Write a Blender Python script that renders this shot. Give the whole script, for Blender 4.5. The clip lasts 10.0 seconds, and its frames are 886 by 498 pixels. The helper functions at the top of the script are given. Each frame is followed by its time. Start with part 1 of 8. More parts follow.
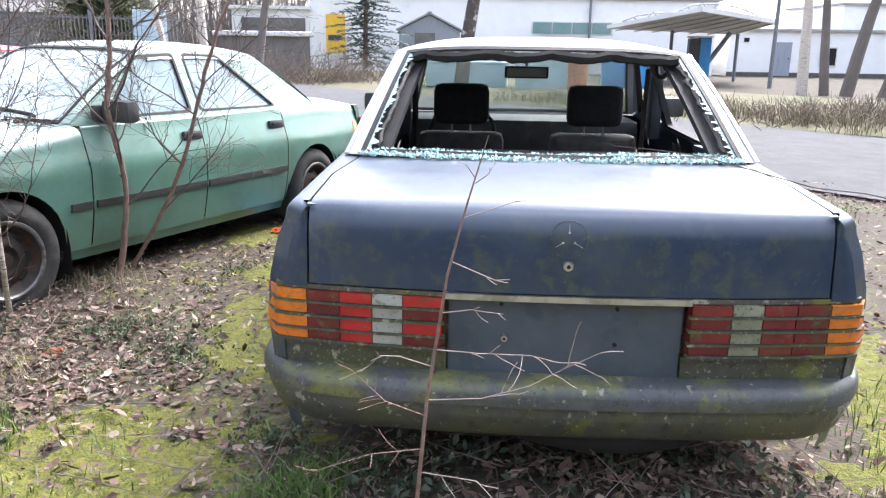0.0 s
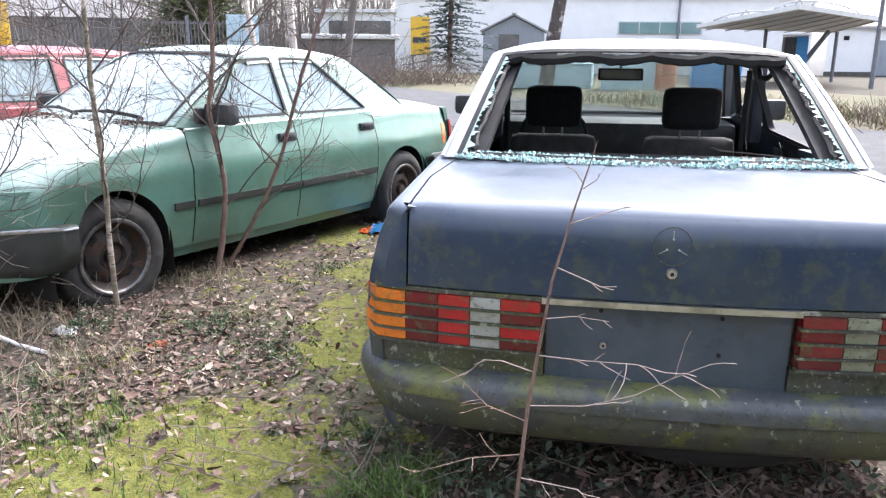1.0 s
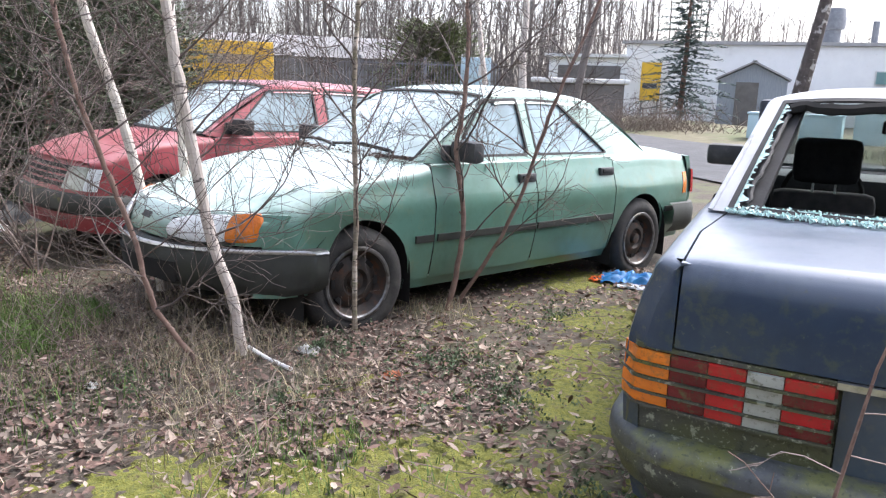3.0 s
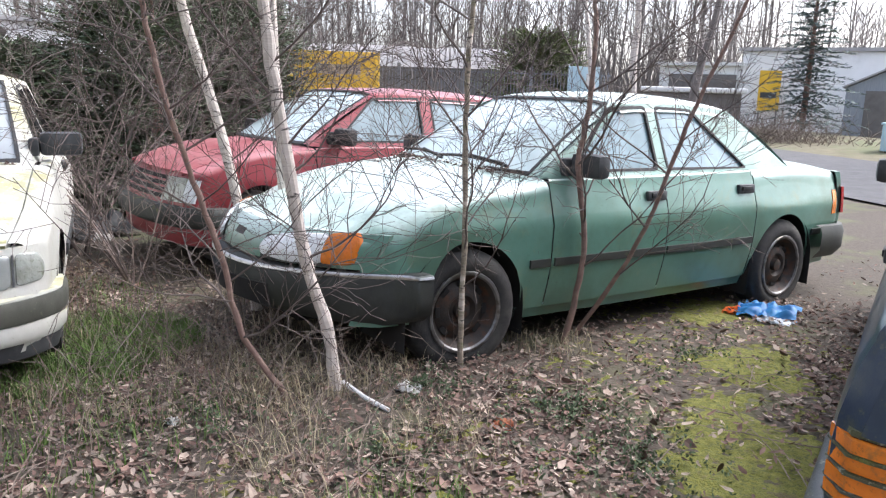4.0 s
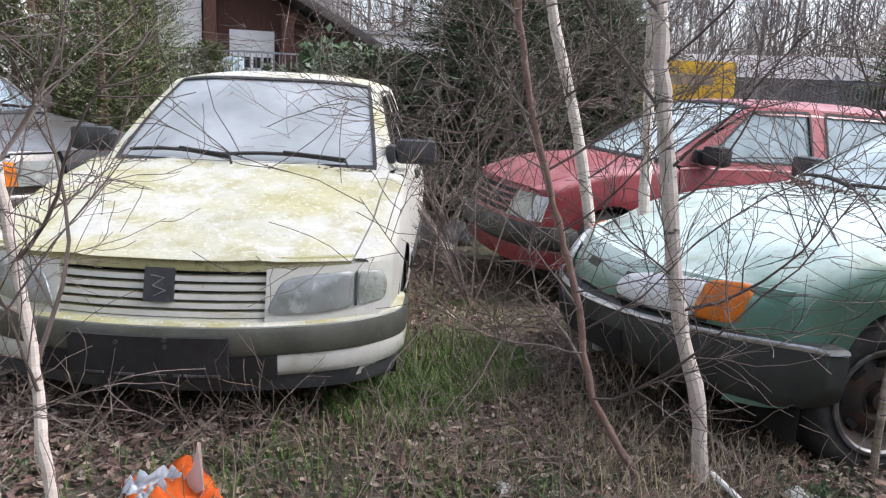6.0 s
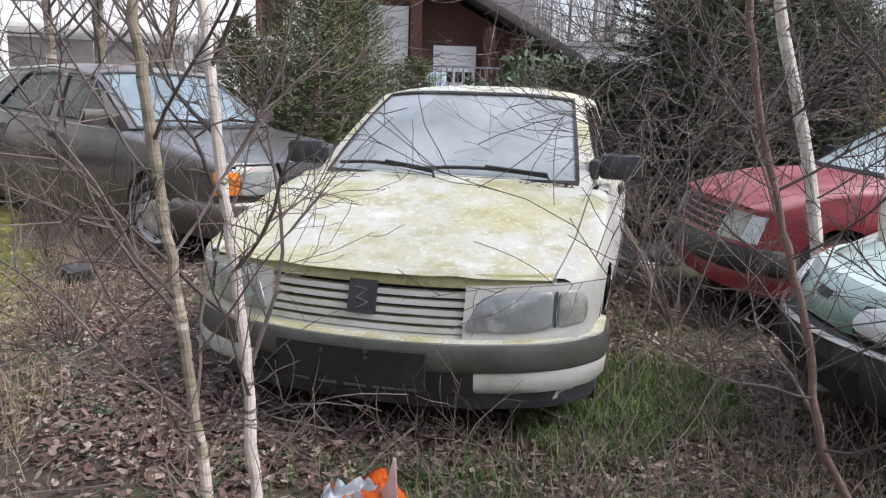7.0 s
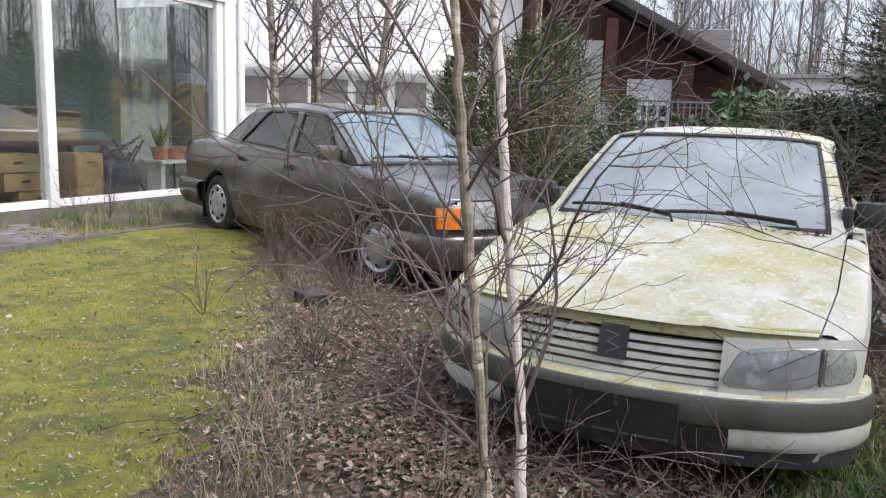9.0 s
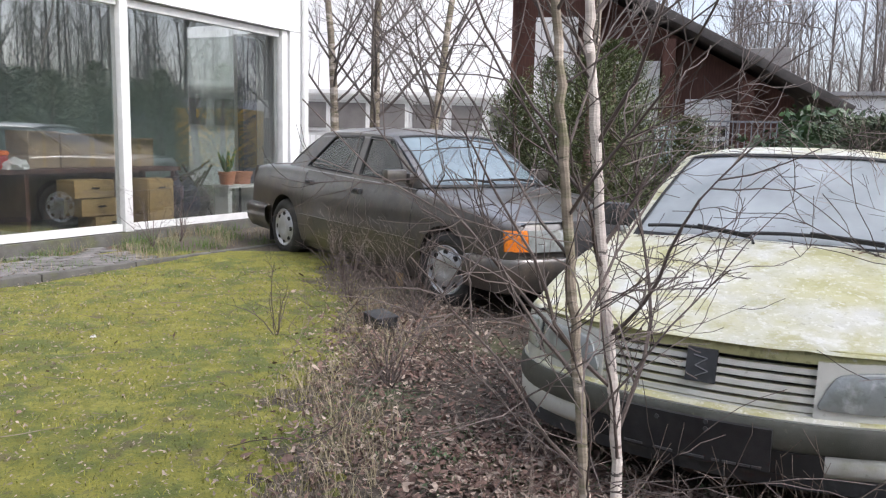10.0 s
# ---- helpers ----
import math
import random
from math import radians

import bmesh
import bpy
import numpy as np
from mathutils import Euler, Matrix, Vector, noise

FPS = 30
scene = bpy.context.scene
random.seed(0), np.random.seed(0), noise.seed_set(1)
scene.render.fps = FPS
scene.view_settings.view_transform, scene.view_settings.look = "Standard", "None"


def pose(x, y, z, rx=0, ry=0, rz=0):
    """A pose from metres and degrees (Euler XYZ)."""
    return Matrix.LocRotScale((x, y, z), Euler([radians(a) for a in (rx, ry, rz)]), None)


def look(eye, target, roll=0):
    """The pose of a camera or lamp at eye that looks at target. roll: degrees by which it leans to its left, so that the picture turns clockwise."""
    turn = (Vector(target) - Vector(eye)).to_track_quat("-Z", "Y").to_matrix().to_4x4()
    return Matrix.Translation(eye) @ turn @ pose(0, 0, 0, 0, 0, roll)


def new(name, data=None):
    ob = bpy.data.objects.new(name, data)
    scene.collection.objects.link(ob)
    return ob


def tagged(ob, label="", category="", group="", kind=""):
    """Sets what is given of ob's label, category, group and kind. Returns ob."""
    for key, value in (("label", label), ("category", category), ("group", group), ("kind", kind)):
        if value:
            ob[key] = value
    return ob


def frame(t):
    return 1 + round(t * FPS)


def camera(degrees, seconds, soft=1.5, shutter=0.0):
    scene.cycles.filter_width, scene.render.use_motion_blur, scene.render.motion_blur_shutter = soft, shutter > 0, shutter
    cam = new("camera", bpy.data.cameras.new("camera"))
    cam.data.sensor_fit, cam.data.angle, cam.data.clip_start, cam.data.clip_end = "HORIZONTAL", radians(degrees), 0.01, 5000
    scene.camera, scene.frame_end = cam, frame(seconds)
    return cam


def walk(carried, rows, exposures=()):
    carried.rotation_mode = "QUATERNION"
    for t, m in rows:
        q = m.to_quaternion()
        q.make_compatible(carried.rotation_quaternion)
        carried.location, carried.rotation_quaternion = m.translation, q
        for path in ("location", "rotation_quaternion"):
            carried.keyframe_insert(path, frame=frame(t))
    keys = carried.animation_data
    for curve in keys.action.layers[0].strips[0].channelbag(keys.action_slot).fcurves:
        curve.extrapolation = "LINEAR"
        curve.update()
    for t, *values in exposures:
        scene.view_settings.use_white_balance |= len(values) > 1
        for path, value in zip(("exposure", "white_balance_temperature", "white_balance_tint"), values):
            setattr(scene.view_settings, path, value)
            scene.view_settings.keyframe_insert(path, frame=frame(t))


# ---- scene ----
cam = camera(59.1, 10.0, soft=1.25)
METRES, EYE, TILT, LEAN, TURN = 1.97, 1.304, 0.0, 0.0, 0.0
ROWS = [
    (0.0, 0.0, 0.0, 0.0, 0.22, -14.57, -0.86),
    (0.5, -0.0131, 0.0001, 0.0022, 2.55, -14.6, -0.09),
    (1.0, -0.0279, -0.0006, 0.0028, 6.08, -14.53, -0.39),
    (1.5, -0.0441, -0.0027, 0.0055, 9.93, -14.01, -0.89),
    (2.0, -0.0575, -0.0059, 0.0058, 14.4, -13.13, -1.32),
    (2.5, -0.0731, -0.0058, 0.0028, 18.32, -12.29, -1.79),
    (4.0, -0.2442, 0.2416, -0.0152, 29.42, -11.31, -1.74),
    (4.5, -0.3166, 0.2943, -0.0197, 33.5, -11.36, -2.07),
    (5.0, -0.4188, 0.3594, -0.0208, 38.16, -11.29, -2.85),
    (5.5, -0.4689, 0.3865, -0.0243, 43.39, -11.34, -3.26),
    (6.0, -0.5089, 0.4277, -0.023, 53.49, -11.44, -2.52),
    (7.5, -0.5834, 0.4389, -0.0208, 73.93, -10.99, -1.92),
    (8.0, -0.5962, 0.4154, -0.015, 79.5, -10.76, -2.21),
    (8.5, -0.5918, 0.3529, -0.0089, 79.33, -9.91, -2.76),
    (9.0, -0.5794, 0.2933, 0.0001, 80.62, -9.25, -1.97),
    (9.5, -0.574, 0.2568, 0.0018, 82.52, -8.46, -1.2),
    (10.0, -0.575, 0.2302, 0.0017, 84.34, -7.73, -1.36),
]
walk(cam, [(t, pose(0, 0, EYE, TILT, LEAN, TURN) @ pose(METRES * x, METRES * y, METRES * z, 90 + pitch, roll, yaw)) for t, x, y, z, yaw, pitch, roll in ROWS], exposures=[(0.0, 2.25, 6150, 14), (2.5, 1.93, 6150, 14), (5.0, 1.54, 6150, 14), (7.5, 1.06, 6150, 14), (10.0, 1.05, 6150, 14)])

# ---- daylight: bright overcast, with a weak veiled sun ahead ----
SUN_EL, SUN_AZ = radians(50), radians(38)
world = bpy.data.worlds.new("sky")
scene.world = world
world.use_nodes = True
wn, wl = world.node_tree.nodes, world.node_tree.links
wn.clear()
sky = wn.new("ShaderNodeTexSky")
sky.sky_type = "NISHITA"
sky.sun_disc = False
sky.sun_elevation, sky.sun_rotation = SUN_EL, SUN_AZ
sky.air_density, sky.dust_density = 1.0, 4.0
soften = wn.new("ShaderNodeHueSaturation")
soften.inputs["Saturation"].default_value = 0.5
back = wn.new("ShaderNodeBackground")
back.inputs["Strength"].default_value = 0.15
wout = wn.new("ShaderNodeOutputWorld")
wl.new(sky.outputs[0], soften.inputs["Color"])
wl.new(soften.outputs[0], back.inputs["Color"])
wl.new(back.outputs[0], wout.inputs["Surface"])
sun = new("sun", bpy.data.lights.new("sun", "SUN"))
sun.data.energy, sun.data.angle, sun.data.color = 0.9, radians(28), (1.0, 0.97, 0.94)
sun.matrix_world = look((0, 0, 0), (-math.sin(SUN_AZ) * math.cos(SUN_EL), -math.cos(SUN_AZ) * math.cos(SUN_EL), -math.sin(SUN_EL)))


# ---- materials ----
def surf(name, c1, c2, scale=8.0, rough=0.6, metal=0.0, bump=0.0, bscale=60.0, stains_and_light=(), coat=0.0, detail=6.0, stretch=(1, 1, 1), spec=0.5, island=0.0, obrand=0.0, rough2=None):
    """c1..c2 mixed by noise; dirt and painted light as (colour, scale, threshold, width, strength, up) laid over; up 1
    keeps one to upward faces, -1 to steep ones.
    """
    m = bpy.data.materials.new(name)
    m.use_nodes = True
    nt = m.node_tree
    n, l = nt.nodes, nt.links
    p = n["Principled BSDF"]
    tc = n.new("ShaderNodeTexCoord")
    mp = n.new("ShaderNodeMapping")
    mp.inputs["Scale"].default_value = stretch
    l.new(tc.outputs["Object"], mp.inputs["Vector"])
    nz = n.new("ShaderNodeTexNoise")
    nz.inputs["Scale"].default_value, nz.inputs["Detail"].default_value, nz.inputs["Roughness"].default_value = scale, detail, 0.62
    l.new(mp.outputs[0], nz.inputs["Vector"])
    rp = n.new("ShaderNodeValToRGB")
    rp.color_ramp.elements[0].position, rp.color_ramp.elements[1].position = 0.3, 0.7
    rp.color_ramp.elements[0].color, rp.color_ramp.elements[1].color = (*c1, 1), (*c2, 1)
    l.new(nz.outputs["Fac"], rp.inputs["Fac"])
    col = rp.outputs["Color"]
    for k, (c, sc, th, wd, st, up) in enumerate(stains_and_light):
        sn = n.new("ShaderNodeTexNoise")
        sn.noise_dimensions = "4D"
        sn.inputs["W"].default_value = 3.1 * k + 1.7
        sn.inputs["Scale"].default_value, sn.inputs["Detail"].default_value, sn.inputs["Roughness"].default_value = sc, 7.0, 0.65
        l.new(mp.outputs[0], sn.inputs["Vector"])
        mr = n.new("ShaderNodeMapRange")
        mr.interpolation_type = "SMOOTHSTEP"
        mr.inputs["From Min"].default_value, mr.inputs["From Max"].default_value = th, th + wd
        mr.inputs["To Max"].default_value = st
        l.new(sn.outputs["Fac"], mr.inputs["Value"])
        fac = mr.outputs["Result"]
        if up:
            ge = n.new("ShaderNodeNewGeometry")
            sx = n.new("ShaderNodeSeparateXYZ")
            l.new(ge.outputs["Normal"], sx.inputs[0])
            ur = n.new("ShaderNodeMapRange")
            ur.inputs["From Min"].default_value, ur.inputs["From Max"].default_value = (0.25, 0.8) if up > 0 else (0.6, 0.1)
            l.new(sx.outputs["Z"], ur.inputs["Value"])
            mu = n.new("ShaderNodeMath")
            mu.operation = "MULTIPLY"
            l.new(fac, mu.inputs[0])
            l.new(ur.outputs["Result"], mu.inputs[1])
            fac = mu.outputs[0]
        mx = n.new("ShaderNodeMix")
        mx.data_type = "RGBA"
        l.new(fac, mx.inputs["Factor"])
        l.new(col, mx.inputs["A"])
        mx.inputs["B"].default_value = (*c, 1)
        col = mx.outputs["Result"]
    if island or obrand:
        if island:
            ge = n.new("ShaderNodeNewGeometry")
            src = ge.outputs["Random Per Island"]
        else:
            oi = n.new("ShaderNodeObjectInfo")
            src = oi.outputs["Random"]
        mr = n.new("ShaderNodeMapRange")
        amt = island or obrand
        mr.inputs["To Min"].default_value, mr.inputs["To Max"].default_value = 1 - amt, 1 + amt
        l.new(src, mr.inputs["Value"])
        hs = n.new("ShaderNodeHueSaturation")
        l.new(mr.outputs["Result"], hs.inputs["Value"])
        l.new(col, hs.inputs["Color"])
        col = hs.outputs["Color"]
    l.new(col, p.inputs["Base Color"])
    p.inputs["Roughness"].default_value, p.inputs["Metallic"].default_value = rough, metal
    p.inputs["Specular IOR Level"].default_value = spec
    if rough2 is not None:
        rr = n.new("ShaderNodeMapRange")
        rr.inputs["From Min"].default_value, rr.inputs["From Max"].default_value = 0.3, 0.7
        rr.inputs["To Min"].default_value, rr.inputs["To Max"].default_value = rough, rough2
        l.new(nz.outputs["Fac"], rr.inputs["Value"])
        l.new(rr.outputs["Result"], p.inputs["Roughness"])
    if coat:
        p.inputs["Coat Weight"].default_value, p.inputs["Coat Roughness"].default_value = coat, 0.12
    if bump:
        bn = n.new("ShaderNodeTexNoise")
        bn.inputs["Scale"].default_value, bn.inputs["Detail"].default_value = bscale, 5.0
        l.new(mp.outputs[0], bn.inputs["Vector"])
        bp = n.new("ShaderNodeBump")
        bp.inputs["Strength"].default_value, bp.inputs["Distance"].default_value = min(1.0, bump), 0.01
        l.new(bn.outputs["Fac"], bp.inputs["Height"])
        l.new(bp.outputs[0], p.inputs["Normal"])
    return m


def pane_mat(name, tint=(0.75, 0.85, 0.85), dust=0.25, dust_sky_col=(0.45, 0.47, 0.46), scale=6.0, gloss=0.06, streak=(1, 1, 1), mirror=0.07):
    """A thin dirty pane: see-through, mirror-like by the angle, with a film of dust and, on some, painted sky
    reflection.
    """
    m = bpy.data.materials.new(name)
    m.use_nodes = True
    n, l = m.node_tree.nodes, m.node_tree.links
    n.clear()
    out = n.new("ShaderNodeOutputMaterial")
    tr, gl, df = n.new("ShaderNodeBsdfTransparent"), n.new("ShaderNodeBsdfGlossy"), n.new("ShaderNodeBsdfDiffuse")
    tr.inputs["Color"].default_value = (*tint, 1)
    gl.inputs["Roughness"].default_value = gloss
    df.inputs["Color"].default_value = (*dust_sky_col, 1)
    lw, pw, fr = n.new("ShaderNodeLayerWeight"), n.new("ShaderNodeMath"), n.new("ShaderNodeMath")
    lw.inputs["Blend"].default_value = 0.5
    pw.operation, fr.operation = "POWER", "MULTIPLY_ADD"
    pw.inputs[1].default_value = 4.0
    fr.inputs[1].default_value, fr.inputs[2].default_value = 0.85, mirror
    l.new(lw.outputs["Facing"], pw.inputs[0])
    l.new(pw.outputs[0], fr.inputs[0])
    a, b = n.new("ShaderNodeMixShader"), n.new("ShaderNodeMixShader")
    tc, mp, nz, mr = n.new("ShaderNodeTexCoord"), n.new("ShaderNodeMapping"), n.new("ShaderNodeTexNoise"), n.new("ShaderNodeMapRange")
    mp.inputs["Scale"].default_value = streak
    nz.inputs["Scale"].default_value, nz.inputs["Detail"].default_value = scale, 6.0
    l.new(tc.outputs["Object"], mp.inputs["Vector"])
    l.new(mp.outputs[0], nz.inputs["Vector"])
    mr.inputs["From Min"].default_value, mr.inputs["From Max"].default_value = 0.25, 0.75
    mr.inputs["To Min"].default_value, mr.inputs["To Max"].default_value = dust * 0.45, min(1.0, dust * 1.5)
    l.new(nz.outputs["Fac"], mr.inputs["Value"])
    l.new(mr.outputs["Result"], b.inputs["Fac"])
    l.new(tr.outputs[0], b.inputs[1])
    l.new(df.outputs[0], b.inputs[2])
    l.new(fr.outputs[0], a.inputs["Fac"])
    l.new(b.outputs[0], a.inputs[1])
    l.new(gl.outputs[0], a.inputs[2])
    l.new(a.outputs[0], out.inputs["Surface"])
    return m


MOSS, LICHEN, GRIME = (0.16, 0.17, 0.03), (0.35, 0.37, 0.28), (0.05, 0.055, 0.035)
M = {}
# pale blue-grey on upward faces paints in the sky's glare; the rest is grime
M["blue_paint"] = surf("faded_blue_paint_sky_glare", (0.013, 0.029, 0.061), (0.026, 0.046, 0.084), 5, 0.34, 0.0, 0.08, 300, [((0.07, 0.085, 0.08), 9, 0.50, 0.2, 0.4, 0), ((0.05, 0.06, 0.04), 3.2, 0.46, 0.2, 0.45, -1), ((0.29, 0.32, 0.38), 2.2, 0.26, 0.3, 0.5, 1), ((0.08, 0.09, 0.05), 18, 0.50, 0.14, 0.5, -1), ((0.10, 0.11, 0.08), 45, 0.62, 0.06, 0.5, 0)], coat=0.4, rough2=0.42, spec=0.3)
# blue car's roof and pillars: whitish sky reflection painted as base colour
M["roof_glare"] = surf("sky_whitened_roof_paint", (0.42, 0.43, 0.45), (0.55, 0.56, 0.58), 7, 0.4, 0.0, 0.05, 200, [((0.3, 0.31, 0.28), 12, 0.52, 0.15, 0.5, 0)])
# sky glare painted onto upward faces; steep sides darkened for shade and dirt
M["green_paint"] = surf("faded_green_paint_sky_glare", (0.095, 0.215, 0.165), (0.135, 0.265, 0.21), 3, 0.33, 0.05, 0.05, 300, [((0.70, 0.84, 0.78), 2.0, 0.22, 0.35, 0.9, 1), ((0.20, 0.23, 0.13), 5, 0.54, 0.15, 0.5, 0), ((0.075, 0.125, 0.08), 2.5, 0.42, 0.25, 0.6, -1), ((0.09, 0.10, 0.07), 60, 0.60, 0.08, 0.5, 0), ((0.62, 0.68, 0.62), 90, 0.66, 0.04, 0.5, 1)], coat=0.35)
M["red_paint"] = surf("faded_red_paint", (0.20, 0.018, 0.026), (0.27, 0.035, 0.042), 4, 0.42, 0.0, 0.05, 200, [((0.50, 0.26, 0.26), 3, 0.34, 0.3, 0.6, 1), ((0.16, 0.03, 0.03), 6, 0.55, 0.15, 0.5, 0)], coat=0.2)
M["cream_paint"] = surf("white_paint_with_algae", (0.50, 0.50, 0.44), (0.62, 0.62, 0.57), 6, 0.42, 0.0, 0.06, 150, [((0.45, 0.43, 0.185), 2.1, 0.38, 0.24, 0.8, 1), ((0.36, 0.335, 0.13), 7, 0.47, 0.15, 0.75, 1), ((0.74, 0.74, 0.70), 3.4, 0.54, 0.12, 0.7, 1), ((0.70, 0.70, 0.64), 38, 0.55, 0.06, 0.6, 1), ((0.24, 0.23, 0.11), 70, 0.58, 0.06, 0.5, 1), ((0.36, 0.36, 0.2), 5, 0.55, 0.15, 0.6, 0), ((0.30, 0.30, 0.22), 40, 0.6, 0.08, 0.6, 0)])
M["algae_paint"] = surf("white_paint_thick_with_algae", (0.36, 0.34, 0.15), (0.50, 0.48, 0.25), 7, 0.6, 0.0, 0.15, 120, [((0.20, 0.20, 0.08), 22, 0.52, 0.12, 0.7, 0), ((0.62, 0.61, 0.5), 14, 0.58, 0.08, 0.7, 0)])
# upward faces also carry a lighter bluish grey
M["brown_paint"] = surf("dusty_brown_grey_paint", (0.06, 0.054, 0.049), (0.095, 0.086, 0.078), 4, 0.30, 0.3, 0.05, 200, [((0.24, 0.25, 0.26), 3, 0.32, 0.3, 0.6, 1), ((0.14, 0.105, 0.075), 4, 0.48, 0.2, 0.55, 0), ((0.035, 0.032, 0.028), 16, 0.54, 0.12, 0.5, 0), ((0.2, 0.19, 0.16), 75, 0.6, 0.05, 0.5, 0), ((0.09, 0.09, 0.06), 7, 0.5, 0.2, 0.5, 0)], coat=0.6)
M["olive_plastic"] = surf("grey_olive_bumper_plastic", (0.06, 0.062, 0.05), (0.10, 0.10, 0.082), 9, 0.6, 0, 0.1, 250, [((0.045, 0.048, 0.03), 5, 0.48, 0.2, 0.6, 0), ((0.16, 0.16, 0.11), 40, 0.6, 0.06, 0.5, 0)])
M["plastic"] = surf("weathered_dark_plastic", (0.03, 0.032, 0.035), (0.055, 0.058, 0.06), 9, 0.55, 0, 0.1, 250, [((0.10, 0.105, 0.10), 14, 0.5, 0.15, 0.5, 0)])
M["mossy_plastic"] = surf("mossy_grey_bumper_plastic", (0.055, 0.061, 0.067), (0.088, 0.094, 0.099), 9, 0.45, 0, 0.12, 250, [((0.045, 0.05, 0.028), 11, 0.46, 0.12, 0.75, -1), ((0.07, 0.075, 0.04), 2.2, 0.50, 0.16, 0.5, -1), ((0.16, 0.17, 0.045), 2.6, 0.50, 0.12, 0.8, 1), ((0.04, 0.045, 0.035), 25, 0.5, 0.15, 0.5, 0), (MOSS, 3.2, 0.56, 0.10, 0.7, 0), (LICHEN, 4.0, 0.61, 0.03, 0.75, 0), (LICHEN, 30, 0.61, 0.04, 0.7, 0), ((0.2, 0.21, 0.17), 110, 0.6, 0.05, 0.6, 0), ((0.022, 0.024, 0.02), 60, 0.56, 0.08, 0.6, 0)])
M["green_bumper"] = surf("dirty_grey_green_bumper", (0.02, 0.023, 0.021), (0.042, 0.046, 0.041), 9, 0.6, 0, 0.1, 250, [((0.035, 0.04, 0.03), 5, 0.45, 0.2, 0.6, 0), (MOSS, 6, 0.62, 0.08, 0.5, 0)])
M["mossy_panel"] = surf("mossy_dark_panel", (0.045, 0.048, 0.04), (0.085, 0.088, 0.07), 12, 0.6, 0, 0.35, 200, [((0.075, 0.082, 0.032), 5, 0.4, 0.2, 0.85, 0), (MOSS, 7, 0.55, 0.1, 0.85, 0), (LICHEN, 25, 0.58, 0.06, 0.8, 0), ((0.3, 0.31, 0.22), 85, 0.58, 0.05, 0.8, 0), ((0.02, 0.022, 0.014), 34, 0.56, 0.08, 0.7, 0)])
M["mossy_skirt"] = surf("moss_stained_bumper_plastic", (0.05, 0.054, 0.046), (0.085, 0.09, 0.074), 10, 0.6, 0, 0.3, 180, [((0.10, 0.105, 0.045), 4, 0.42, 0.16, 0.8, 0), (MOSS, 7, 0.56, 0.08, 0.8, 0), (LICHEN, 5, 0.62, 0.03, 0.7, 0), (LICHEN, 38, 0.60, 0.05, 0.75, 0), ((0.03, 0.03, 0.022), 22, 0.54, 0.1, 0.6, 0)])
M["plate_blue"] = surf("bare_plate_recess_paint", (0.045, 0.066, 0.086), (0.078, 0.098, 0.118), 6, 0.45, 0, 0.05, 200, [((0.06, 0.07, 0.06), 5, 0.48, 0.15, 0.6, 0), ((0.09, 0.10, 0.09), 26, 0.55, 0.1, 0.5, 0), ((0.035, 0.045, 0.055), 12, 0.55, 0.1, 0.5, 0)])
M["black"] = surf("black_rubber", (0.012, 0.012, 0.013), (0.03, 0.03, 0.03), 12, 0.7, 0, 0.1, 150)
M["tyre"] = surf("dusty_tyre_rubber", (0.018, 0.018, 0.018), (0.045, 0.043, 0.04), 14, 0.85, 0, 0.2, 120, [((0.09, 0.085, 0.07), 5, 0.5, 0.2, 0.5, 0)])
M["dark"] = surf("dark_underbody", (0.01, 0.01, 0.01), (0.022, 0.02, 0.018), 6, 0.9)
M["steel"] = surf("rusty_dark_steel_wheel", (0.04, 0.038, 0.036), (0.075, 0.06, 0.05), 14, 0.6, 0.5, 0.2, 90, [((0.12, 0.055, 0.03), 9, 0.5, 0.12, 0.7, 0)])
M["chrome"] = surf("dull_chrome", (0.45, 0.46, 0.47), (0.6, 0.6, 0.6), 20, 0.28, 0.9, 0.05, 100, [((0.2, 0.2, 0.17), 15, 0.5, 0.12, 0.5, 0)])
M["ring"] = surf("tarnished_trim_ring", (0.16, 0.16, 0.16), (0.30, 0.30, 0.30), 14, 0.4, 0.7, 0.05, 100, [((0.07, 0.06, 0.045), 9, 0.45, 0.15, 0.8, 0)])
M["glass_lamp"] = surf("dull_lamp_glass", (0.20, 0.22, 0.215), (0.40, 0.42, 0.40), 3, 0.12, 0.15, 0.15, 40, [((0.62, 0.64, 0.62), 6, 0.56, 0.1, 0.5, 0), ((0.12, 0.13, 0.09), 9, 0.52, 0.15, 0.5, 0)], coat=1.0)
M["alloy"] = surf("silver_wheel_paint", (0.42, 0.43, 0.45), (0.55, 0.56, 0.58), 12, 0.35, 0.6, 0.05, 100, [((0.15, 0.13, 0.1), 8, 0.55, 0.12, 0.5, 0)])
M["seat"] = surf("charcoal_seat_cloth", (0.014, 0.015, 0.018), (0.03, 0.031, 0.035), 30, 0.9, 0, 0.2, 300)
M["seat_grey"] = surf("dusty_grey_seat_cloth", (0.06, 0.06, 0.062), (0.12, 0.115, 0.11), 18, 0.95, 0, 0.3, 250)
M["trim_blue"] = surf("dark_blue_inner_trim", (0.02, 0.024, 0.036), (0.04, 0.045, 0.06), 10, 0.6, 0, 0.1, 150)
# whitish film: real dust plus the sky's reflection painted into its colour
M["pane_green"] = pane_mat("dusty_sky_glare_pane", (0.6, 0.72, 0.72), 0.84, (0.76, 0.90, 0.89), 2.0, 0.08)
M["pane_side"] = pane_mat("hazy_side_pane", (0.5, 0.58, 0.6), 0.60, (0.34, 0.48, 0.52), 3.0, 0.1)
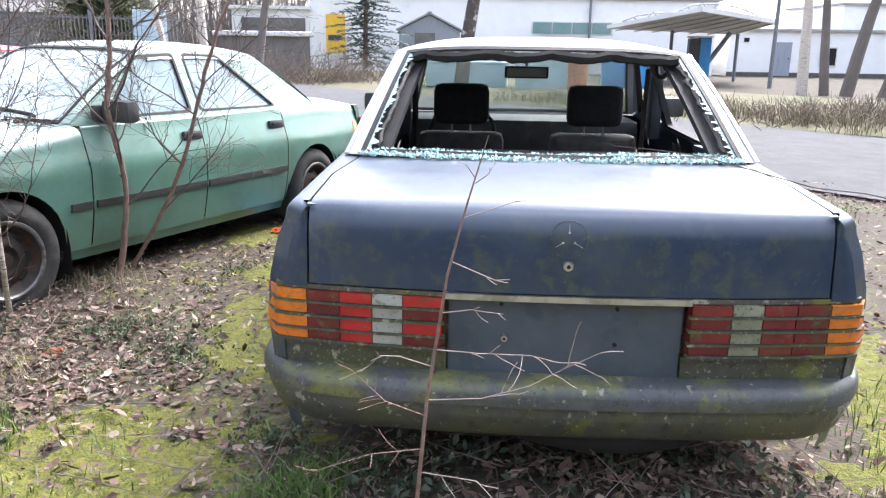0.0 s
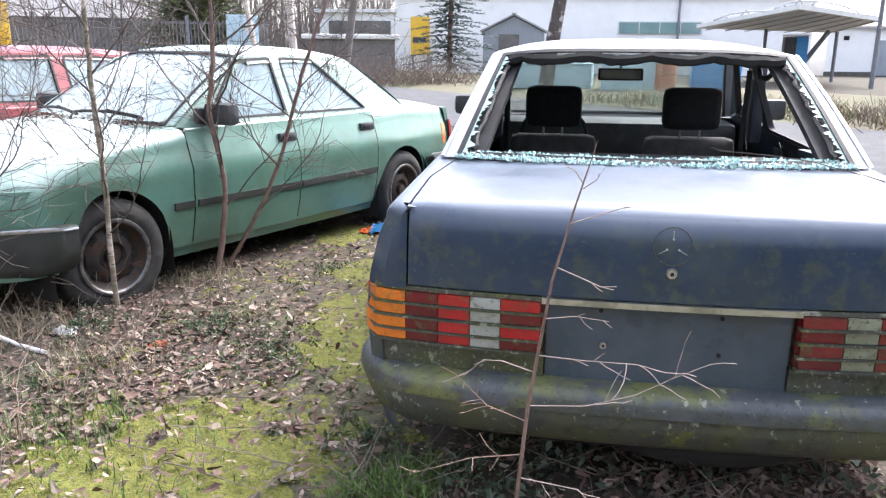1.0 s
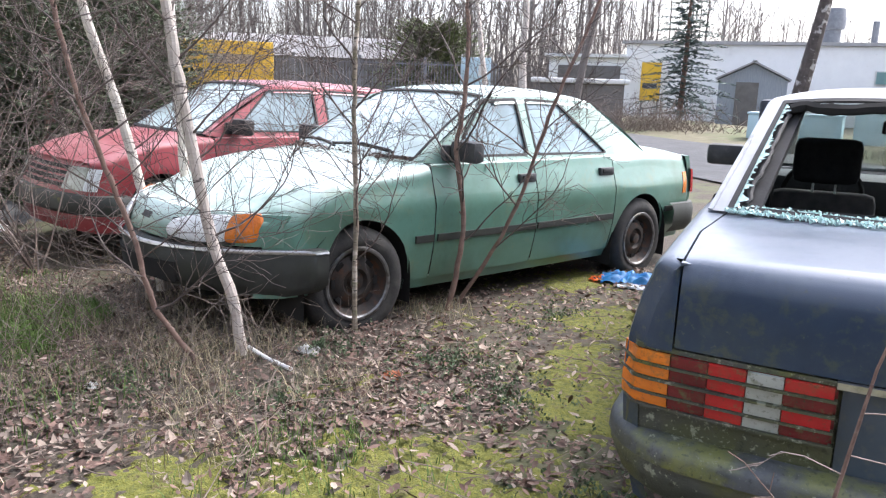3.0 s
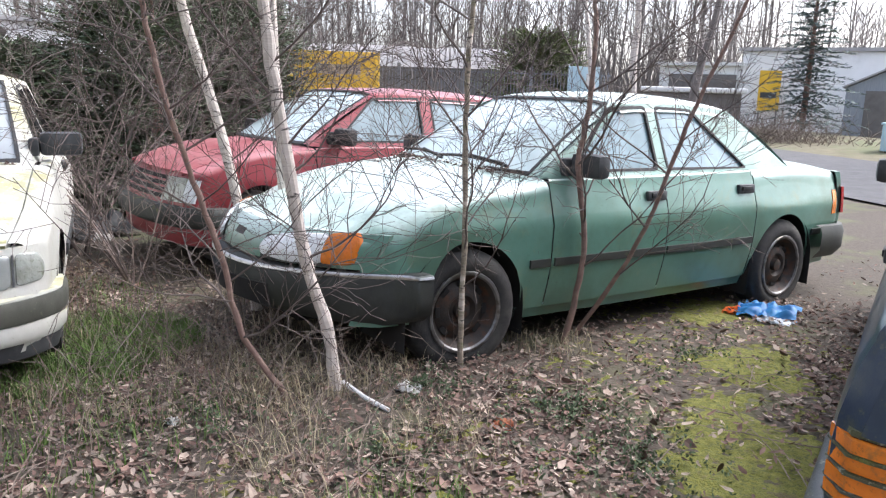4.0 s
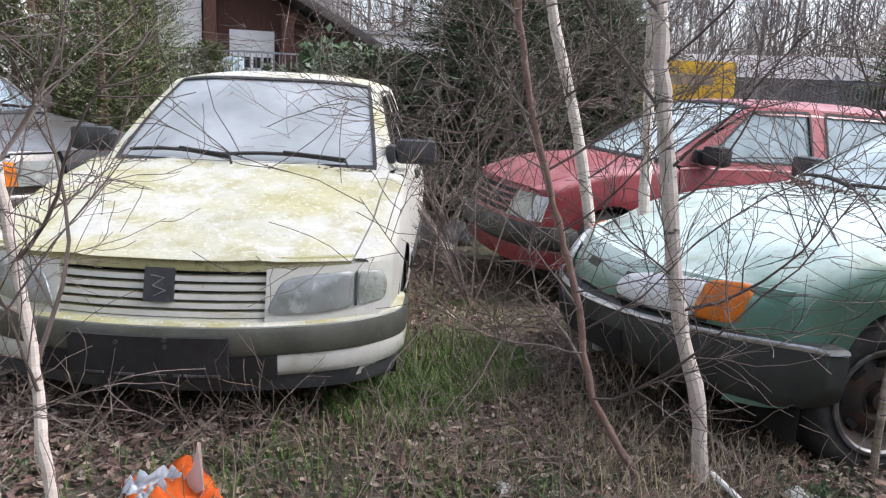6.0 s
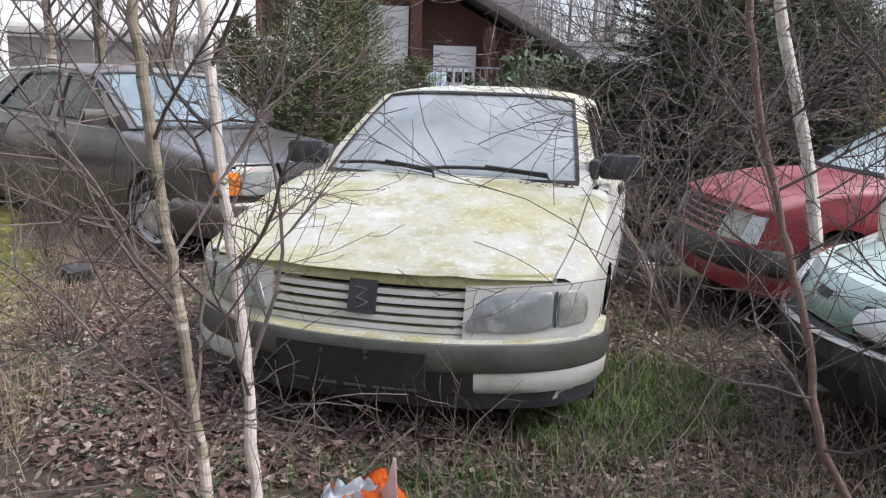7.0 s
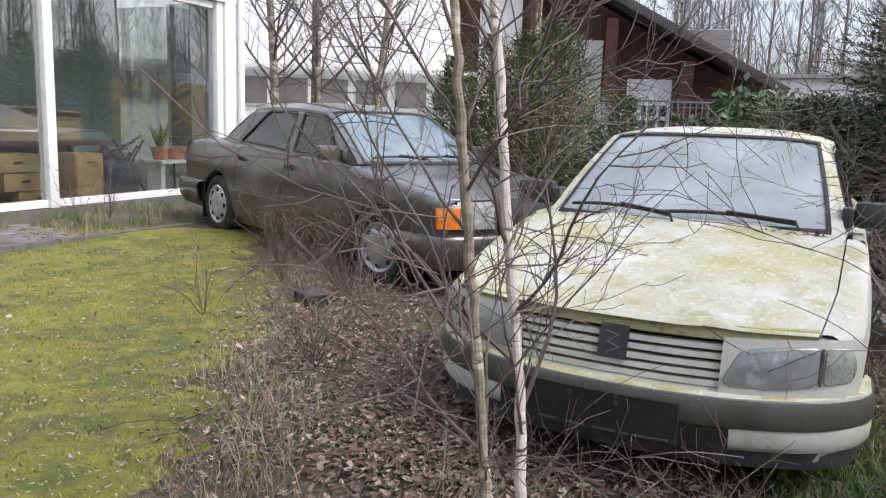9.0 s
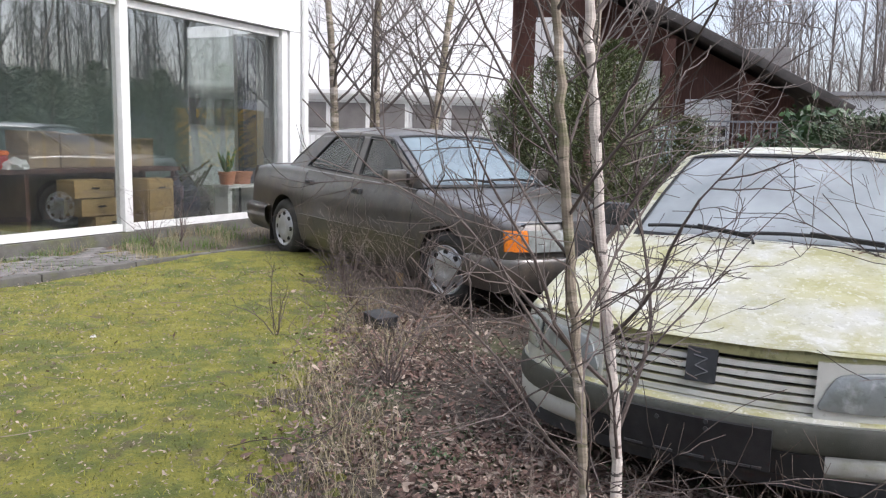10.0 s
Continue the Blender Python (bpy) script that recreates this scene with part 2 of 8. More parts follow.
# grime film, lightened to paint in the sky's bluish reflection
M["pane_peug"] = pane_mat("grimy_sky_haze_windscreen", (0.6, 0.66, 0.66), 0.66, (0.51, 0.55, 0.56), 1.6, 0.06)
# thin bluish film paints in the mirrored sky
M["pane_brown"] = pane_mat("bluish_windscreen_pane", (0.55, 0.62, 0.64), 0.42, (0.36, 0.45, 0.49), 1.6, 0.05, mirror=0.12)
M["pane_dark"] = pane_mat("dark_car_pane", (0.45, 0.47, 0.46), 0.22, (0.16, 0.16, 0.14), 4.0, 0.06)
M["pane_clear"] = pane_mat("clear_car_pane", (0.86, 0.9, 0.88), 0.16, (0.5, 0.55, 0.5), 5.0, 0.05)
M["pane_shop"] = pane_mat("showroom_pane", (0.92, 0.95, 0.93), 0.03, (0.3, 0.33, 0.33), 3.0, 0.0, mirror=0.26)
M["pane_red"] = pane_mat("hazy_red_car_pane", (0.5, 0.6, 0.62), 0.55, (0.36, 0.45, 0.47), 3.0, 0.08)
M["shard"] = surf("crumbled_teal_safety_glass", (0.28, 0.48, 0.45), (0.62, 0.78, 0.75), 60, 0.15, 0, 0, 10, spec=0.8, island=0.4)


def lens(name, c1, c2, ribs=0.0, dirt=0.4):
    return surf(name, c1, c2, 10, 0.22, 0, 0.25, 60, [((0.07, 0.07, 0.03), 7, 0.48, 0.18, dirt, 0), ((0.10, 0.105, 0.045), 28, 0.54, 0.12, min(1.0, 1.2 * dirt), 0), ((0.05, 0.048, 0.025), 90, 0.56, 0.08, dirt, 0)], coat=0.35, stretch=(1, 1, 1) if not ribs else (1, ribs, 1))


M["amber"] = lens("amber_lens", (0.62, 0.15, 0.01), (0.75, 0.22, 0.02), dirt=0.4)
M["red_lens"] = lens("bright_red_lens", (0.38, 0.008, 0.012), (0.50, 0.02, 0.02), dirt=0.5)
M["dark_red"] = lens("dark_red_lens", (0.10, 0.008, 0.01), (0.17, 0.012, 0.015), dirt=0.65)
M["white_lens"] = lens("dirty_clear_lens", (0.30, 0.32, 0.28), (0.42, 0.44, 0.40), dirt=0.5)
M["red_dirty"] = lens("mossy_red_lens", (0.09, 0.012, 0.012), (0.26, 0.02, 0.02), dirt=0.95)
M["white_dirty"] = lens("mossy_clear_lens", (0.16, 0.18, 0.11), (0.28, 0.30, 0.22), dirt=0.95)
M["head_lens"] = lens("headlamp_lens", (0.50, 0.54, 0.55), (0.72, 0.76, 0.77), ribs=6, dirt=0.15)
M["head_mid"] = lens("dusty_headlamp_lens", (0.22, 0.24, 0.24), (0.46, 0.50, 0.50), ribs=5, dirt=0.3)
M["head_bright"] = lens("clear_headlamp_lens", (0.70, 0.74, 0.75), (0.88, 0.90, 0.90), ribs=6, dirt=0.1)
M["head_dim"] = lens("dull_headlamp_lens", (0.12, 0.135, 0.135), (0.52, 0.55, 0.55), dirt=0.3)


# ---- mesh helpers ----
def add_mesh(name, verts, faces, mat, parent=None, label="", smooth=True, sharp=35, mats=None, fmat=None):
    me = bpy.data.meshes.new(name)
    me.from_pydata([tuple(v) for v in verts], [], faces)
    me.update()
    for mm in (mats or [mat]):
        me.materials.append(mm)
    if fmat is not None:
        me.polygons.foreach_set("material_index", fmat)
    if smooth:
        me.polygons.foreach_set("use_smooth", [True] * len(me.polygons))
        me.set_sharp_from_angle(angle=radians(sharp))
    ob = new(name, me)
    if parent is not None:
        ob.parent = parent
    if label:
        ob["label"] = label
    return ob


def part(name, bm, material, parent=None, label="", smooth=True, sharp=35):
    me = bpy.data.meshes.new(name)
    bmesh.ops.recalc_face_normals(bm, faces=bm.faces[:])
    bm.to_mesh(me)
    bm.free()
    me.materials.append(material)
    if smooth and len(me.polygons):
        me.polygons.foreach_set("use_smooth", [True] * len(me.polygons))
        me.set_sharp_from_angle(angle=radians(sharp))
    ob = new(name, me)
    if parent is not None:
        ob.parent = parent
    if label:
        ob["label"] = label
    return ob


def thing(name, label, category, m=None, group="", kind=""):
    ob = new(name)
    ob.empty_display_size = 0.1
    if m is not None:
        ob.matrix_world = m
    return tagged(ob, label, category, group, kind)


def box_into(bm, cx, cy, cz, sx, sy, sz, bevel=0.0, m=None):
    """A bevelled box centred at c of full size s."""
    r = bmesh.ops.create_cube(bm, size=1.0, matrix=(m or Matrix()) @ Matrix.Translation((cx, cy, cz)) @ Matrix.Diagonal((sx, sy, sz, 1)))
    if bevel:
        es = list({e for v in r["verts"] for e in v.link_edges})
        bmesh.ops.bevel(bm, geom=es, offset=bevel, segments=2, affect="EDGES", profile=0.6)


def box(name, cx, cy, cz, sx, sy, sz, mat, parent=None, bevel=0.0, label="", m=None):
    bm = bmesh.new()
    box_into(bm, cx, cy, cz, sx, sy, sz, bevel, m)
    return part(name, bm, mat, parent, label)


def tube_data(points, radii, sides=6, caps=True):
    """Verts and faces of a tapered tube along points."""
    vs, fs = [], []
    pts = [Vector(p) for p in points]
    up = Vector((0.31, 0.17, 0.93)).normalized()
    for i, p in enumerate(pts):
        d = (pts[min(i + 1, len(pts) - 1)] - pts[max(i - 1, 0)]).normalized()
        a = d.cross(up if abs(d.dot(up)) < 0.95 else Vector((1, 0, 0))).normalized()
        b = d.cross(a)
        for k in range(sides):
            an = 2 * math.pi * k / sides
            vs.append(p + (a * math.cos(an) + b * math.sin(an)) * radii[i])
    for i in range(len(pts) - 1):
        for k in range(sides):
            k2 = (k + 1) % sides
            fs.append((i * sides + k, i * sides + k2, (i + 1) * sides + k2, (i + 1) * sides + k))
    if caps:
        fs.append(tuple(range(sides))[::-1])
        fs.append(tuple((len(pts) - 1) * sides + k for k in range(sides)))
    return vs, fs


def tube(name, points, radii, mat, parent=None, sides=8, label=""):
    if isinstance(radii, (int, float)):
        radii = [radii] * len(points)
    vs, fs = tube_data(points, radii, sides)
    return add_mesh(name, vs, fs, mat, parent, label)


def sstep(a, b, x):
    u = min(1.0, max(0.0, (x - a) / (b - a)))
    return u * u * (3 - 2 * u)


def lerp(a, b, u):
    return a + (b - a) * u


def interp(pts, x):
    """Smooth-ish piecewise interpolation of (x, value) pairs, x rising."""
    if x <= pts[0][0]:
        return pts[0][1]
    for (x0, y0), (x1, y1) in zip(pts, pts[1:]):
        if x <= x1:
            return lerp(y0, y1, (x - x0) / (x1 - x0))
    return pts[-1][1]

# ---- ground, road, far ground ----
def gz(x, y):
    """Height of the ground: nearly flat, rising a little to the showroom."""
    return 0.03 * max(0.0, min(4.0, -x - 6.6)) + 0.02 * math.sin(x * 1.3 + 0.4) * math.cos(y * 1.1)


M["soil"] = surf("leafy_soil", (0.045, 0.035, 0.025), (0.10, 0.082, 0.062), 26, 0.95, 0, 0.7, 55, [((0.10, 0.11, 0.045), 1.6, 0.5, 0.15, 0.7, 0)])
vs, fs = [], []
def ticks(lo, hi, a, b, fine):
    t, x = [], lo
    while x < hi:
        t.append(x)
        x += fine if a <= x < b else max(fine, 0.12 * min(abs(x - a), abs(x - b)) + fine)
    return t + [hi]
tx, ty = ticks(-300, 300, -10, 4, 0.25), ticks(-300, 400, -2, 9, 0.25)
for y in ty:
    for x in tx:
        vs.append((x, y, gz(x, y) if abs(x) < 30 and abs(y) < 40 else 0.0))
n = len(tx)
fs = [(j * n + i, j * n + i + 1, (j + 1) * n + i + 1, (j + 1) * n + i) for j in range(len(ty) - 1) for i in range(n - 1)]
tagged(add_mesh("ground", vs, fs, M["soil"]), "leafy brown soil ground with moss and grass", "ground", kind="structure")

# ---- cars ----
class Car:
    """A saloon in its own frame: x forward from the front axle, y left, z up from the ground."""

    def __init__(self, s):
        self.s = s
        self.root = None

    # -- shape functions --
    def nose_x(self, z):
        return interp(self.s["nose"], z)

    def tail_x(self, z):
        return interp(self.s["tail"], z)

    def zs(self, x):
        return interp(self.s["shoulder"], x)

    def tuck(self, z):
        return interp(self.s["tuck"], z)

    def side_y(self, x, z):
        s = self.s
        xm = -s["wb"] / 2
        w = s["W"] - s["taper_f"] * max(0.0, (x - xm) / (s["nose"][0][1] - xm)) ** 3 - s["taper_r"] * max(0.0, (xm - x) / (xm - s["tail"][0][1])) ** 3
        y = w - self.tuck(z)
        r = s.get("corner", 0.09)
        for e, rr in ((self.nose_x(z) - x, r), (x - self.tail_x(z), s.get("corner_r", r))):
            if e < rr:
                y -= rr * 0.8 * (1 - math.sqrt(max(0.0, 1 - (1 - max(e, 0.0) / rr) ** 2)))
        return y

    def warp(self, p):
        """Plan curvature of nose and tail."""
        s = self.s
        x, y, z = p
        k = min(1.0, abs(y) / s["W"]) ** 2.4
        xs = s.get("warp_x", -0.1)
        x -= s["bow_f"] * k * max(0.0, (x - xs) / (s["nose"][0][1] - xs)) ** 1.4
        x += s["bow_r"] * k * sstep(-s["deck_x"], -s["tail"][0][1], -x)
        return Vector((x, y, z))

    def arch(self, x, z0):
        s = self.s
        z = z0
        for ax in (0.0, -s["wb"]):
            d = abs(x - ax)
            R = s["arch_r"]
            if d < R:
                z = max(z, s["wr"] + s.get("arch_up", 0.02) + math.sqrt(R * R - d * d) * 1.0)
        return z

    # -- mesh makers --
    def grid(self, name, rows, mat, parent=None, label="", sharp=35, thick=0.0):
        """rows: lists of equally many points."""
        n = len(rows[0])
        vs = [self.warp(p) for r in rows for p in r]
        fs = [(i * n + j, i * n + j + 1, (i + 1) * n + j + 1, (i + 1) * n + j) for i in range(len(rows) - 1) for j in range(n - 1)]
        bm = bmesh.new()
        bv = [bm.verts.new(v) for v in vs]
        for f in fs:
            try:
                bm.faces.new([bv[k] for k in f])
            except ValueError:
                pass
        bmesh.ops.remove_doubles(bm, verts=bm.verts[:], dist=0.0004)
        if thick:
            bmesh.ops.recalc_face_normals(bm, faces=bm.faces[:])
            bmesh.ops.solidify(bm, geom=bm.faces[:], thickness=thick)
        return part(name, bm, mat, parent or self.root, label, sharp=sharp)

    def face_patch(self, name, end, y0, y1, z0, z1, d, mat, parent=None, label="", depth=0.02, skew=0.0, nu=None, z0b=None, z1b=None, dz=None):
        """A raised panel on the nose (end=1) or tail (end=-1): between y0..y1, z0..z1 (at y1: z0b..z1b), d proud of the face."""
        nu = nu or max(2, int(abs(y1 - y0) / 0.04) + 1)
        z0b = z0 if z0b is None else z0b
        z1b = z1 if z1b is None else z1b
        nv = max(3, int((z1 - z0) / 0.05) + 2)
        fx = self.nose_x if end > 0 else self.tail_x
        rows = []
        for j in range(nv + 2):
            v = min(1.0, max(0.0, (j - 1) / (nv - 1)))
            off = d if 0 < j < nv + 1 else d - depth
            row = []
            for i in range(nu + 2):
                u = min(1.0, max(0.0, (i - 1) / (nu - 1)))
                o = off if 0 < i < nu + 1 else d - depth
                y = lerp(y0, y1, u)
                z = lerp(lerp(z0, z0b, u), lerp(z1, z1b, u), v)
                c = self.s["W"] - self.tuck(z) - (0.0 if end < 0 else 0.05) - abs(y)
                rr = self.s.get("corner_r", 0.08) if end < 0 else 0.08
                back = rr * (1 - math.sqrt(max(0.0, 1 - (1 - max(c, 0.0) / rr) ** 2))) if c < rr else 0.0
                yo = o * 0.7 if c < rr * 0.6 else 0.0
                row.append((fx(z) + end * (o - back - max(0.0, -c) * 3), math.copysign(min(abs(y), self.s["W"] - self.tuck(z) - 0.012 + yo), y) + skew * v, z))
            rows.append(row)
        return self.grid(name, rows, mat, parent, label, sharp=40)

    def lamp_patch(self, name, end, pts, d, bulge, mat, parent=None, label="", r=0.03, depth=0.05):
        """A domed lens over a rounded outline of (y, z) points on the nose or tail."""
        line = densify(rrect(pts, r, 5), 0.03)
        cy, cz = sum(p[0] for p in line) / len(line), sum(p[1] for p in line) / len(line)
        fx = self.nose_x if end > 0 else self.tail_x
        rows = []
        for q, k in ((d - depth, 1.0), (d - 0.006, 1.0), (d, 0.965), (d + bulge * 0.3, 0.85), (d + bulge * 0.6, 0.65), (d + bulge * 0.85, 0.4), (d + bulge, 0.15), (d + bulge, 0.001)):
            row = []
            for y, z in line + line[:1]:
                y, z = cy + (y - cy) * k, cz + (z - cz) * k
                e = self.s["W"] - self.tuck(z) - 0.05 - abs(y)
                back = 0.08 * (1 - math.sqrt(max(0.0, 1 - (1 - max(e, 0.0) / 0.08) ** 2))) + max(0.0, -e) * 3 if e < 0.08 else 0.0
                row.append((fx(z) + end * (q - back), y, z))
            rows.append(row)
        return self.grid(name, rows, mat, parent, label, sharp=45)

    def side_patch(self, name, sd, x0, x1, z0, z1, d, mat, parent=None, label="", depth=0.02, x0t=None, x1t=None, z0b=None, z1b=None):
        nu = max(2, int(abs(x1 - x0) / 0.08) + 1)
        nv = 4
        x0t = x0 if x0t is None else x0t
        x1t = x1 if x1t is None else x1t
        z0b = z0 if z0b is None else z0b
        z1b = z1 if z1b is None else z1b
        rows = []
        for j in range(nv + 2):
            v = min(1.0, max(0.0, (j - 1) / (nv - 1)))
            row = []
            for i in range(nu + 2):
                u = min(1.0, max(0.0, (i - 1) / (nu - 1)))
                o = d if 0 < i < nu + 1 and 0 < j < nv + 1 else d - depth
                x = lerp(lerp(x0, x0t, v), lerp(x1, x1t, v), u)
                z = lerp(lerp(z0, z0b, u), lerp(z1, z1b, u), v)
                row.append((x, sd * (self.side_y(x, z) + o), z))
            rows.append(row)
        return self.grid(name, rows, mat, parent, label)

    def side_panel(self, name, sd, xa, xb, mat, over=False, label=""):
        """Body side from xa (rear) to xb (front); over: with the shoulder up to the edge of bonnet or boot lid."""
        s = self.s
        n = max(4, int((xb - xa) / 0.035))
        rows = []
        for i in range(n + 1):
            u = i / n
            row = []
            x = lerp(xa, xb, u)
            zt = self.zs(x)
            r = s["round"] if over else 0.012
            zb = self.arch(x, s["sill"])
            zb = min(zb, zt - r - 0.02)
            for j in range(13):
                z = lerp(zb, zt - r, (j / 12))
                xx = x
                if x > 0.3:
                    xx = lerp(0.3, self.nose_x(z), (x - 0.3) / (s["nose_top"] - 0.3)) if xb >= s["nose_top"] - 0.01 else x
                elif x < -s["wb"] - 0.3:
                    e = -s["wb"] - 0.3
                    xx = lerp(e, self.tail_x(z), (x - e) / (s["tail_top"] - e)) if xa <= s["tail_top"] + 0.01 else x
                row.append((xx, sd * self.side_y(xx, z), z))
            yy = abs(row[-1][1])
            xx = row[-1][0]
            for j in range(1, 6):
                an = j / 5 * math.pi / 2
                row.append((xx, sd * (yy - r * (1 - math.cos(an))), zt - r + r * math.sin(an)))
            if over:
                ye = self.lid_y(xx)
                row.append((xx, sd * (ye + 0.003), zt + self.crown(xx, ye, yy - r)))
                row.append((xx, sd * (ye + 0.003), zt + self.crown(xx, ye, yy - r) - 0.025))
            else:
                row.append((xx, sd * (yy - 0.05), zt - 0.004))
            rows.append(row)
        return self.grid(name, rows, mat, None, label, sharp=28)

    def lid_y(self, x):
        return interp(self.s["lid"], x)

    def crown(self, x, y, Y):
        return self.s["crown"] * (1 - 0.8 * sstep(self.s["cowl_x"], self.s["nose"][0][1] * 0.9, x)) * (1 - min(1.0, abs(y) / max(Y, 0.1)) ** 2)

    def lid_panel(self, name, xa, xb, mat, label="", nose_drop=()):
        s = self.s
        n = max(4, int((xb - xa) / 0.04))
        rows = []
        for i in range(n + 1):
            x = lerp(xa, xb, i / n)
            zt, ye = self.zs(x), self.lid_y(x) - 0.003
            Y = self.side_y(x, zt - s["round"]) - s["round"]
            row = [(x, -ye, zt + self.crown(x, ye, Y) - 0.02)]
            for j in range(17):
                y = lerp(-ye, ye, j / 16)
                b = s.get("ridge", 0.0) * math.exp(-((abs(y) - 0.33) / 0.05) ** 2)
                row.append((x, y, zt + self.crown(x, y, Y) + b))
            row.append((x, ye, zt + self.crown(x, ye, Y) - 0.02))
            rows.append(row)
        return rows

    # -- cabin --
    def gy(self, x, z):
        s = self.s
        zb = self.zs(x) if s["deck_x"] < x < s["cowl_x"] else s["belt"]
        xm = (s["cowl_x"] + s["deck_x"]) / 2
        hl = (s["cowl_x"] - s["deck_x"]) / 2
        base = s["W"] - self.tuck(s["belt"]) - 0.035
        return base - (z - s["belt"]) * s["tumble"] - s.get("house_in", 0.05) * abs((x - xm) / hl) ** 3

    def fill(self, name, outer, holes, sd, mat, parent=None, depth=0.03, off=0.0, label=""):
        """A flat-filled outline in (x, z) laid on the cabin side, with holes, extruded inwards."""
        bm = bmesh.new()
        for loop in [outer] + holes:
            vs = [bm.verts.new((x, 0, z)) for x, z in loop]
            for a, b in zip(vs, vs[1:] + vs[:1]):
                bm.edges.new((a, b))
        bmesh.ops.triangle_fill(bm, edges=bm.edges[:], use_beauty=True, use_dissolve=False)
        r = bmesh.ops.extrude_face_region(bm, geom=bm.faces[:])
        inner = {v for v in r["geom"] if isinstance(v, bmesh.types.BMVert)}
        for v in bm.verts:
            x, z = v.co.x, v.co.z
            v.co = self.warp((x, sd * (self.gy(x, z) + off - (depth if v in inner else 0)), z))
        return part(name, bm, mat, parent or self.root, label, sharp=30)

    def screen_pt(self, front, sx, v):
        """A point of the windscreen or rear window surface, sx -1..1 across, v 0..1 up."""
        s = self.s
        (x0, z0), (x1, z1) = s["wind"] if front else s["rearw"]
        x, z = lerp(x0, x1, v), lerp(z0, z1, v)
        z += 0.02 * math.sin(v * math.pi)
        y = self.gy(x, z) * sx
        bw = (s["wbow"] if front else -s["rbow"]) * (1 - sx * sx)
        return (x + bw, y, z - 0.03 * v * abs(sx) ** 4)

    def screen_strip(self, name, front, sa, sb, va, vb, mat, off=0.0, nu=14, nv=8, label="", parent=None, thick=0.0):
        rows = []
        for j in range(nv + 1):
            v = lerp(va, vb, j / nv)
            rows.append([tuple(Vector(self.screen_pt(front, lerp(sa, sb, i / nu), v)) + Vector((0.6 if front else -0.6, 0, 0.8)) * off) for i in range(nu + 1)])
        return self.grid(name, rows, mat, parent, label, thick=thick)

    def roof(self, mat, label=""):
        s = self.s
        rows = []
        n = 20
        for i in range(n + 1):
            u = i / n
            row = []
            for j in range(21):
                sx = -1 + j / 10
                f, b = self.screen_pt(True, sx, 1.0), self.screen_pt(False, sx, 1.0)
                x = lerp(f[0], b[0], u)
                z = lerp(f[2], b[2], u) + s["roof_up"] * math.sin(u * math.pi) ** 0.7 * (1 - 0.55 * abs(sx) ** 3)
                y = lerp(f[1], b[1], u)
                row.append((x, y, z))
            e = row[-1]
            row = [(row[0][0], -self.gy(row[0][0], row[0][2] - 0.05) - 0.004, row[0][2] - 0.05)] + row + [(e[0], self.gy(e[0], e[2] - 0.05) + 0.004, e[2] - 0.05)]
            rows.append(row)
        return self.grid("roof", rows, mat, None, label, sharp=50)

    def wheel(self, sd, ax, kind, steer=0.0):
        s = self.s
        R, wd = s["tyre_r"], 0.19
        w = part("wheel", bmesh.new(), M["tyre"], self.root)
        w.location = (ax, sd * (s["track"] - 0.09), R - s.get("sag", 0.0))
        w.rotation_euler = (0, 0, steer + (0 if sd > 0 else math.pi))
        rim_r = s.get("rim_r", 0.185)

        def lathe(nm, prof, mat, seg=36, label="", parent=w):
            vs, fs = [], []
            m = len(prof)
            for k in range(seg):
                a = 2 * math.pi * k / seg
                for r, y in prof:
                    vs.append((r * math.cos(a), y, r * math.sin(a)))
            for k in range(seg):
                for i in range(m - 1):
                    k2 = (k + 1) % seg
                    fs.append((k * m + i, k2 * m + i, k2 * m + i + 1, k * m + i + 1))
            return add_mesh(nm, vs, fs, mat, parent, label)

        h = wd / 2
        tread = lathe("tyre", [(rim_r - 0.01, -h), (rim_r + 0.03, -h - 0.006), (R - 0.04, -h - 0.004), (R - 0.012, -h + 0.015), (R, -h + 0.035), (R + 0.002, 0), (R, h - 0.035), (R - 0.012, h - 0.015), (R - 0.04, h + 0.006), (rim_r + 0.035, h + 0.008), (rim_r + 0.004, h - 0.002), (rim_r - 0.01, h - 0.02)], M["tyre"])
        if kind == "steel":
            lathe("rim", [(rim_r + 0.006, h - 0.004), (rim_r - 0.004, h + 0.004), (rim_r - 0.014, h - 0.004), (rim_r - 0.03, h - 0.035), (rim_r - 0.05, h - 0.055), (0.10, h - 0.03), (0.075, h - 0.028), (0.06, h - 0.05), (0.0, h - 0.05)], M["steel"], label="rusty dark steel wheel rim")
            lathe("trim_ring", [(rim_r + 0.008, h + 0.003), (rim_r + 0.004, h + 0.010), (rim_r - 0.008, h + 0.010), (rim_r - 0.016, h + 0.002)], M["ring"], label="thin dull metal trim ring")
            for k in range(8):
                a = 2 * math.pi * k / 8
                bm = bmesh.new()
                box_into(bm, rim_r - 0.062, h - 0.040, 0, 0.024, 0.006, 0.05, 0.002, Matrix.Rotation(-a, 4, "Y"))
                part("slot", bm, M["dark"], w)
            lathe("hub", [(0.04, h - 0.05), (0.036, h - 0.02), (0.0, h - 0.016)], M["steel"], 16)
        else:
            mt = M["alloy"]
            lathe("rim", [(rim_r + 0.008, h - 0.004), (rim_r, h + 0.006), (rim_r - 0.02, h - 0.004), (rim_r - 0.03, h - 0.012), (0.12, h + 0.012), (0.06, h + 0.012), (0.045, h + 0.004), (0.0, h + 0.004)], mt, label="silver wheel cover")
            for k in range(s.get("holes", 8)):
                a = 2 * math.pi * k / s.get("holes", 8)
                bm = bmesh.new()
